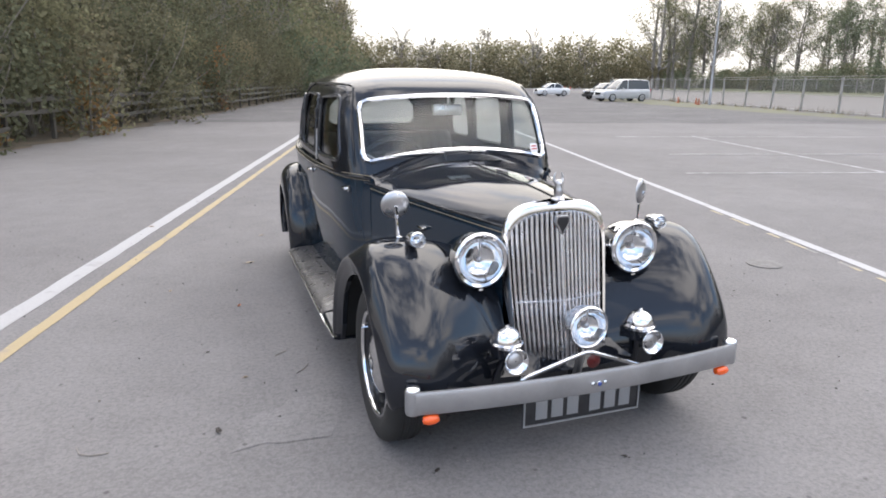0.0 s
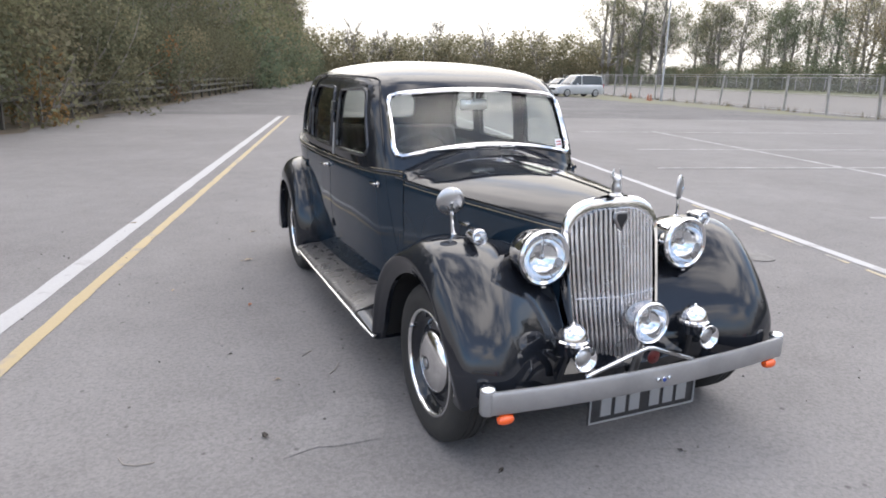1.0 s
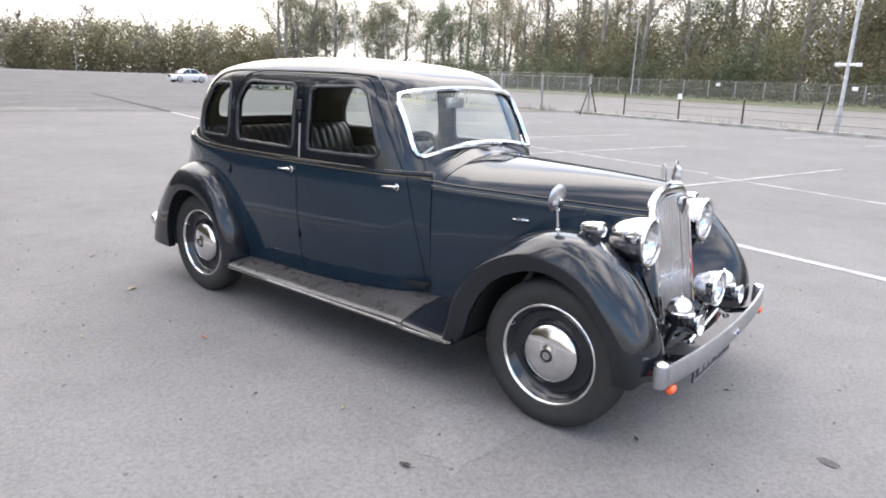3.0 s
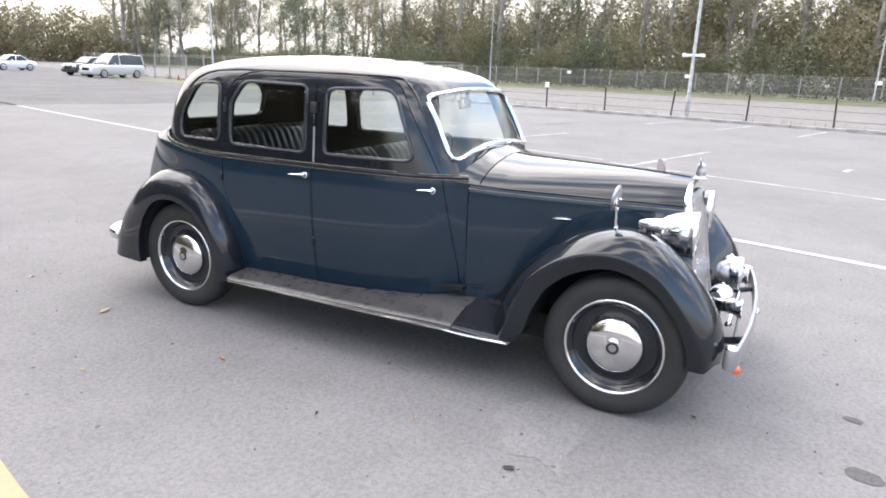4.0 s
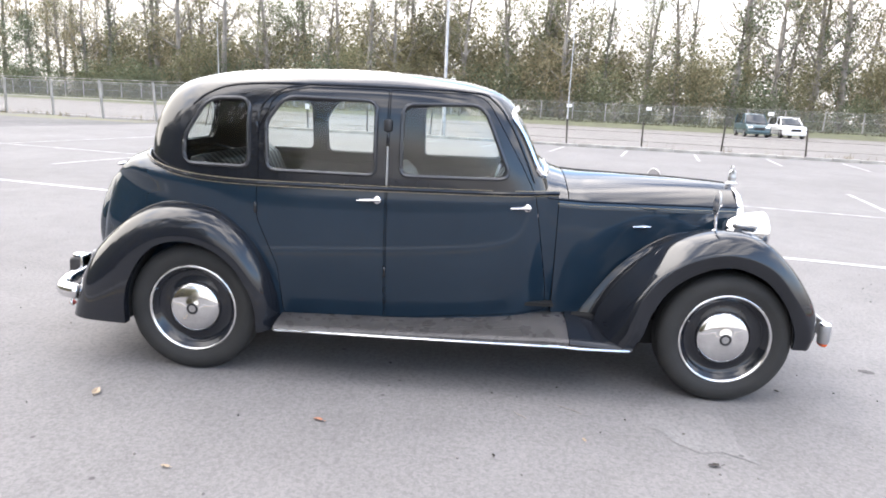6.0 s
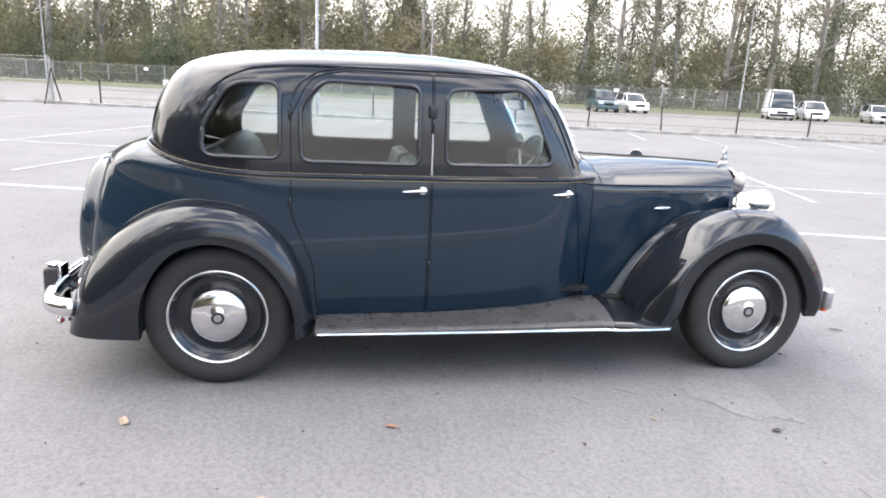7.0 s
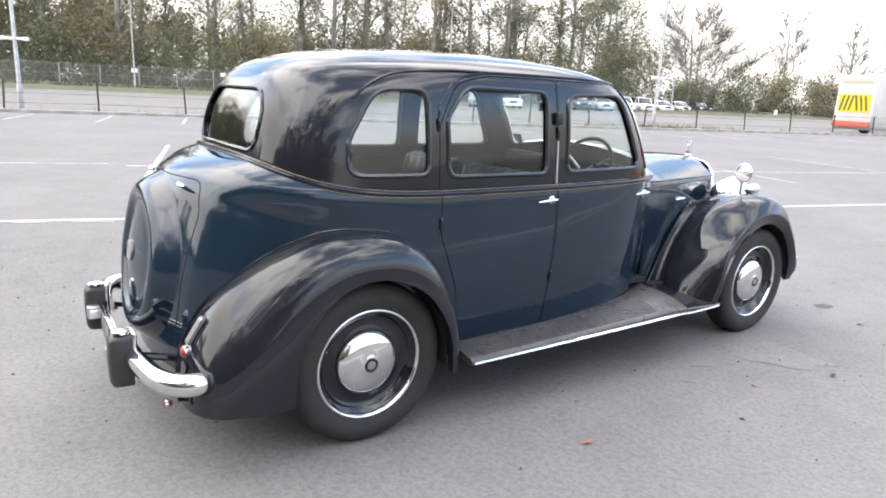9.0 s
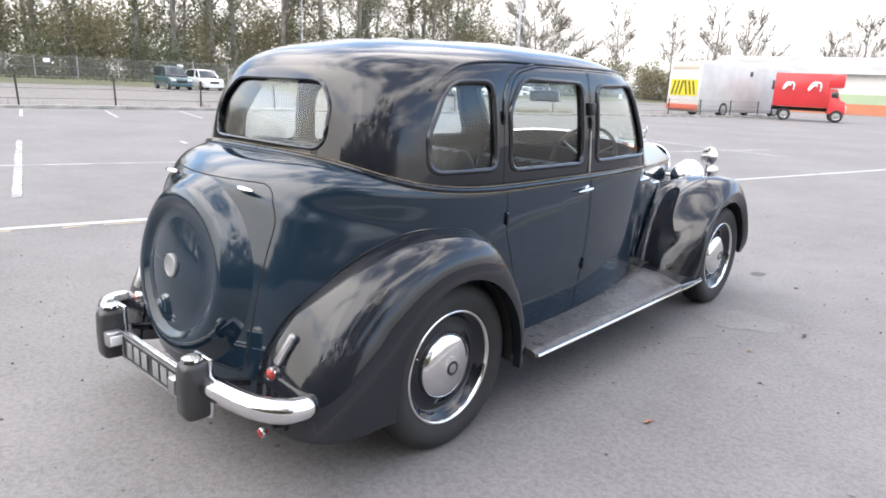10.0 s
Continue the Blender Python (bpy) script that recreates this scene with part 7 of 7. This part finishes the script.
# red box lorry, seen from its side
trk = empty("box_lorry", "red box lorry with white swirls parked on the asphalt", "lorry", m=Matrix.Translation((10.5, -45.1, 0)) @ pose(0, 0, 0, 0, 0, 107))
M_LRED = material("lorry_red", (0.50, 0.025, 0.03), 0.4, coat=0.4, noise_scale=0.8, dark=(0.42, 0.02, 0.025))
part("box_body", Geo().box(2.0, 3.3, 2.15, Matrix.Translation((0, -.45, 2.0)), .05).mesh("box_body"), M_LRED, trk)
part("luton", Geo().box(2.1, .9, .85, Matrix.Translation((0, 1.5, 2.62)), .08).mesh("luton"), M_LRED, trk)
part("cab", Geo().grid([[(-.95, y, .55), (-.98, y, z * .55 + .3), (-.85, y, z), (.85, y, z), (.98, y, z * .55 + .3), (.95, y, .55)] for y, z in ((1.2, 2.15), (1.6, 2.12), (1.85, 1.45), (2.15, 1.30), (2.22, 1.0))], close_v=True, caps=True).mesh("cab"), M_LRED, trk)
part("cab_window", Geo().box(1.92, .4, .45, Matrix.Translation((0, 1.5, 1.72)), .03).mesh("cab_window"), M_TINT, trk)
part("bonnet_front", Geo().box(1.7, .10, .45, Matrix.Translation((0, 2.22, .85)), .03).mesh("bonnet_front"), M_WHITE, trk)
part("chassis", Geo().box(1.0, 4.2, .22, Matrix.Translation((0, .0, .78)), .02).mesh("chassis"), M_DARK, trk)
for sx in (-1, 1):
    for y in (-1.3, 1.75):
        w = new("wheel")
        w.parent = trk
        w.matrix_basis = Matrix.Translation((sx * .88, y, .40)) @ pose(0, 0, 0, 0, 90 * sx, 0)
        part("tyre", Geo().lathe([(.22, -.12), (.38, -.12), (.40, -.08), (.40, .10), (.38, .13), (.24, .135)], 24).mesh("tyre"), M_TYRE2, w)
        part("rim", Geo().lathe([(.24, .12), (.20, .09), (.002, .11)], 18).mesh("rim"), M_ALLOY, w)
    for y0, s in ((-1.5, .75), (.0, .85)):
        sw_pts = [(sx * 1.062, y0 + s * (.0 + .42 * math.cos(q) * (1 - q / 14)) + q * .08 * s, 2.25 + s * .30 * math.sin(q * 1.5)) for q in np.linspace(0, 7.5, 30)]
        part("swirl", Geo().tube(sw_pts, .055, 5).mesh("swirl"), M_WHITE, trk)
part("tail_lights", Geo().box(1.9, .05, .10, Matrix.Translation((0, -2.12, .86)), .01).mesh("tail_lights"), M_RED, trk)

# long low warehouse far behind them
bld = empty("warehouse", "long low warehouse with grey roof and coloured bands", "building", m=Matrix.Translation((3.0, -86.0, 0)) @ pose(0, 0, 0, 0, 0, 12))
M_BW = material("warehouse_white", (0.62, 0.62, 0.60), 0.7, noise_scale=0.3, dark=(0.52, 0.52, 0.50))
M_BG = material("warehouse_green", (0.36, 0.45, 0.30), 0.7, noise_scale=0.3, dark=(0.30, 0.38, 0.25))
M_BO = material("warehouse_orange", (0.50, 0.20, 0.11), 0.7, noise_scale=0.3, dark=(0.42, 0.16, 0.09))
M_BR = material("warehouse_roof", (0.30, 0.29, 0.28), 0.8, noise_scale=0.4, dark=(0.22, 0.215, 0.21))
part("wall", Geo().box(70, 18, 4.2, Matrix.Translation((-8, -2, 2.1))).mesh("wall", smooth=False), M_BW, bld)
part("green_band", Geo().box(70, .06, 1.0, Matrix.Translation((-8, 7.02, 1.6))).mesh("green_band", smooth=False), M_BG, bld)
part("orange_band", Geo().box(70, .07, 1.1, Matrix.Translation((-8, 7.02, .55))).mesh("orange_band", smooth=False), M_BO, bld)
part("roof", Geo().add([(-44, 7.6, 4.1), (28, 7.6, 4.1), (28, -2, 6.3), (-44, -2, 6.3), (-44, -11.6, 4.1), (28, -11.6, 4.1)], [(0, 1, 2, 3), (3, 2, 5, 4), (0, 3, 4), (1, 5, 2)]).mesh("roof", smooth=False), M_BR, bld)
for k in range(9):
    part("roof_light", Geo().add([(x, y, 4.1 + (7.6 - y) / 9.6 * 2.2 + .02) for x, y in ((-40 + k * 7.5, 5.5), (-38.6 + k * 7.5, 5.5), (-38.6 + k * 7.5, 1.5), (-40 + k * 7.5, 1.5))], [(0, 1, 2, 3)]).mesh("roof_light", smooth=False), M_WHITE, bld)

# cones by the lamp
M_CONE = material("cone_orange", (0.38, 0.13, 0.06), 0.6, noise_scale=6, dark=(0.28, 0.09, 0.045))
for u, v in ((50.5, 22.6), (47.2, 22.6), (46.1, 22.3)):
    c_ = part("traffic_cone", Geo().lathe([(.15, 0), (.15, .025), (.10, .03), (.025, .50), (.001, .51)], 16, Matrix.Translation(lot(u, v, .012))).mesh("traffic_cone"), M_CONE)
    tagged(c_, "orange traffic cone by the fence", "traffic cone", "cones by the fence")

# ---- small things on the ground by the car ----
M_DEADLEAF = material("dead_leaf", (0.36, 0.29, 0.21), 0.8, noise_scale=30, dark=(0.25, 0.19, 0.13))
M_REDLEAF = material("red_leaf", (0.33, 0.19, 0.12), 0.8, noise_scale=30, dark=(0.26, 0.09, 0.05))


def fallen_leaf(x, y, s, ang, mat, label):
    r = random.Random(int(x * 100 + y * 10))
    n = 15
    rim_ = []
    for i in range(n):
        q = 2 * math.pi * i / n
        rad = s * (.62 + .38 * abs(math.cos(q * 1.5))) * (.9 + .2 * r.random()) * (1.0 if abs(math.sin(q)) < .8 else .75)
        rim_.append(Vector((rad * math.cos(q), rad * .62 * math.sin(q), .003 + .004 * r.random() + .006 * abs(math.sin(q)))))
    g = Geo().add([Vector((0, 0, .004))] + rim_, [(0, i + 1, (i + 1) % n + 1) for i in range(n)])
    g.tube([(-s, 0, .004), (-s * 1.5, s * .1, .010)], .0015, 4)
    o = part("fallen_leaf", g.mesh("fallen_leaf", smooth=False), mat)
    o.matrix_basis = pose(x, y, .002, 0, 0, ang)
    tagged(o, label, "leaf", "fallen leaves")


for x, y, s, a_, mt, lb in ((-1.13, 3.15, .045, 20, M_DEADLEAF, "curled tan dead leaf on the asphalt"), (-1.27, 1.99, .028, 70, M_REDLEAF, "small reddish dead leaf on the asphalt"), (-1.45, .21, .030, 100, M_RUST, "dark wet dead leaf on the asphalt"), (-1.49, 1.17, .014, 10, M_RUST, "small dark leaf scrap on the asphalt"), (-.6, -.42, .020, 40, M_RUST, "small dark leaf scrap on the asphalt"), (.2, -.58, .016, 130, M_RUST, "small dark leaf scrap on the asphalt"), (-1.30, .75, .018, 15, M_DEADLEAF, "small tan leaf scrap on the asphalt"), (-2.05, 5.0, .035, 15, M_DEADLEAF, "tan dead leaf on the asphalt"), (-.95, 4.2, .030, 200, M_DEADLEAF, "tan dead leaf on the asphalt"), (-1.75, 2.5, .022, 77, M_DEADLEAF, "tan dead leaf on the asphalt"), (-1.1, -.9, .018, 20, M_RUST, "small dark leaf scrap on the asphalt")):
    fallen_leaf(x, y, s, a_, mt, lb)
for pts in ([(-2.04, .26), (-2.02, .20), (-1.97, .17), (-1.90, .17)], [(-1.03, .72), (-.99, .76), (-.95, .83)], [(-1.12, 1.0), (-1.05, 1.06)]):
    t_ = part("twig", Geo().tube([(x, y, .005) for x, y in pts], .0025, 5).mesh("twig"), M_BARK)
    tagged(t_, "thin dry twig on the asphalt", "twig", "twigs")
g = Geo()
for i in range(600):
    x, y = rng.uniform(-4.5, 3.5), rng.uniform(-4.5, 7.5)
    s = rng.uniform(.003, .009)
    m_ = Matrix.Translation((x, y, s * .4)) @ pose(0, 0, 0, rng.uniform(0, 360), rng.uniform(0, 360), 0)
    vs = [m_ @ (Vector(p) * s) for p in ((1, 0, 0), (-1, 0, 0), (0, 1, 0), (0, -1, 0), (0, 0, 1), (0, 0, -1))]
    g.add(vs, [(0, 2, 4), (2, 1, 4), (1, 3, 4), (3, 0, 4), (2, 0, 5), (1, 2, 5), (3, 1, 5), (0, 3, 5)])
tagged(part("grit", g.mesh("grit", smooth=False), material("grit_stone", (0.14, 0.13, 0.125), 0.9, island=0.6)), "loose grit and small stones on the asphalt", "grit", kind="stuff")
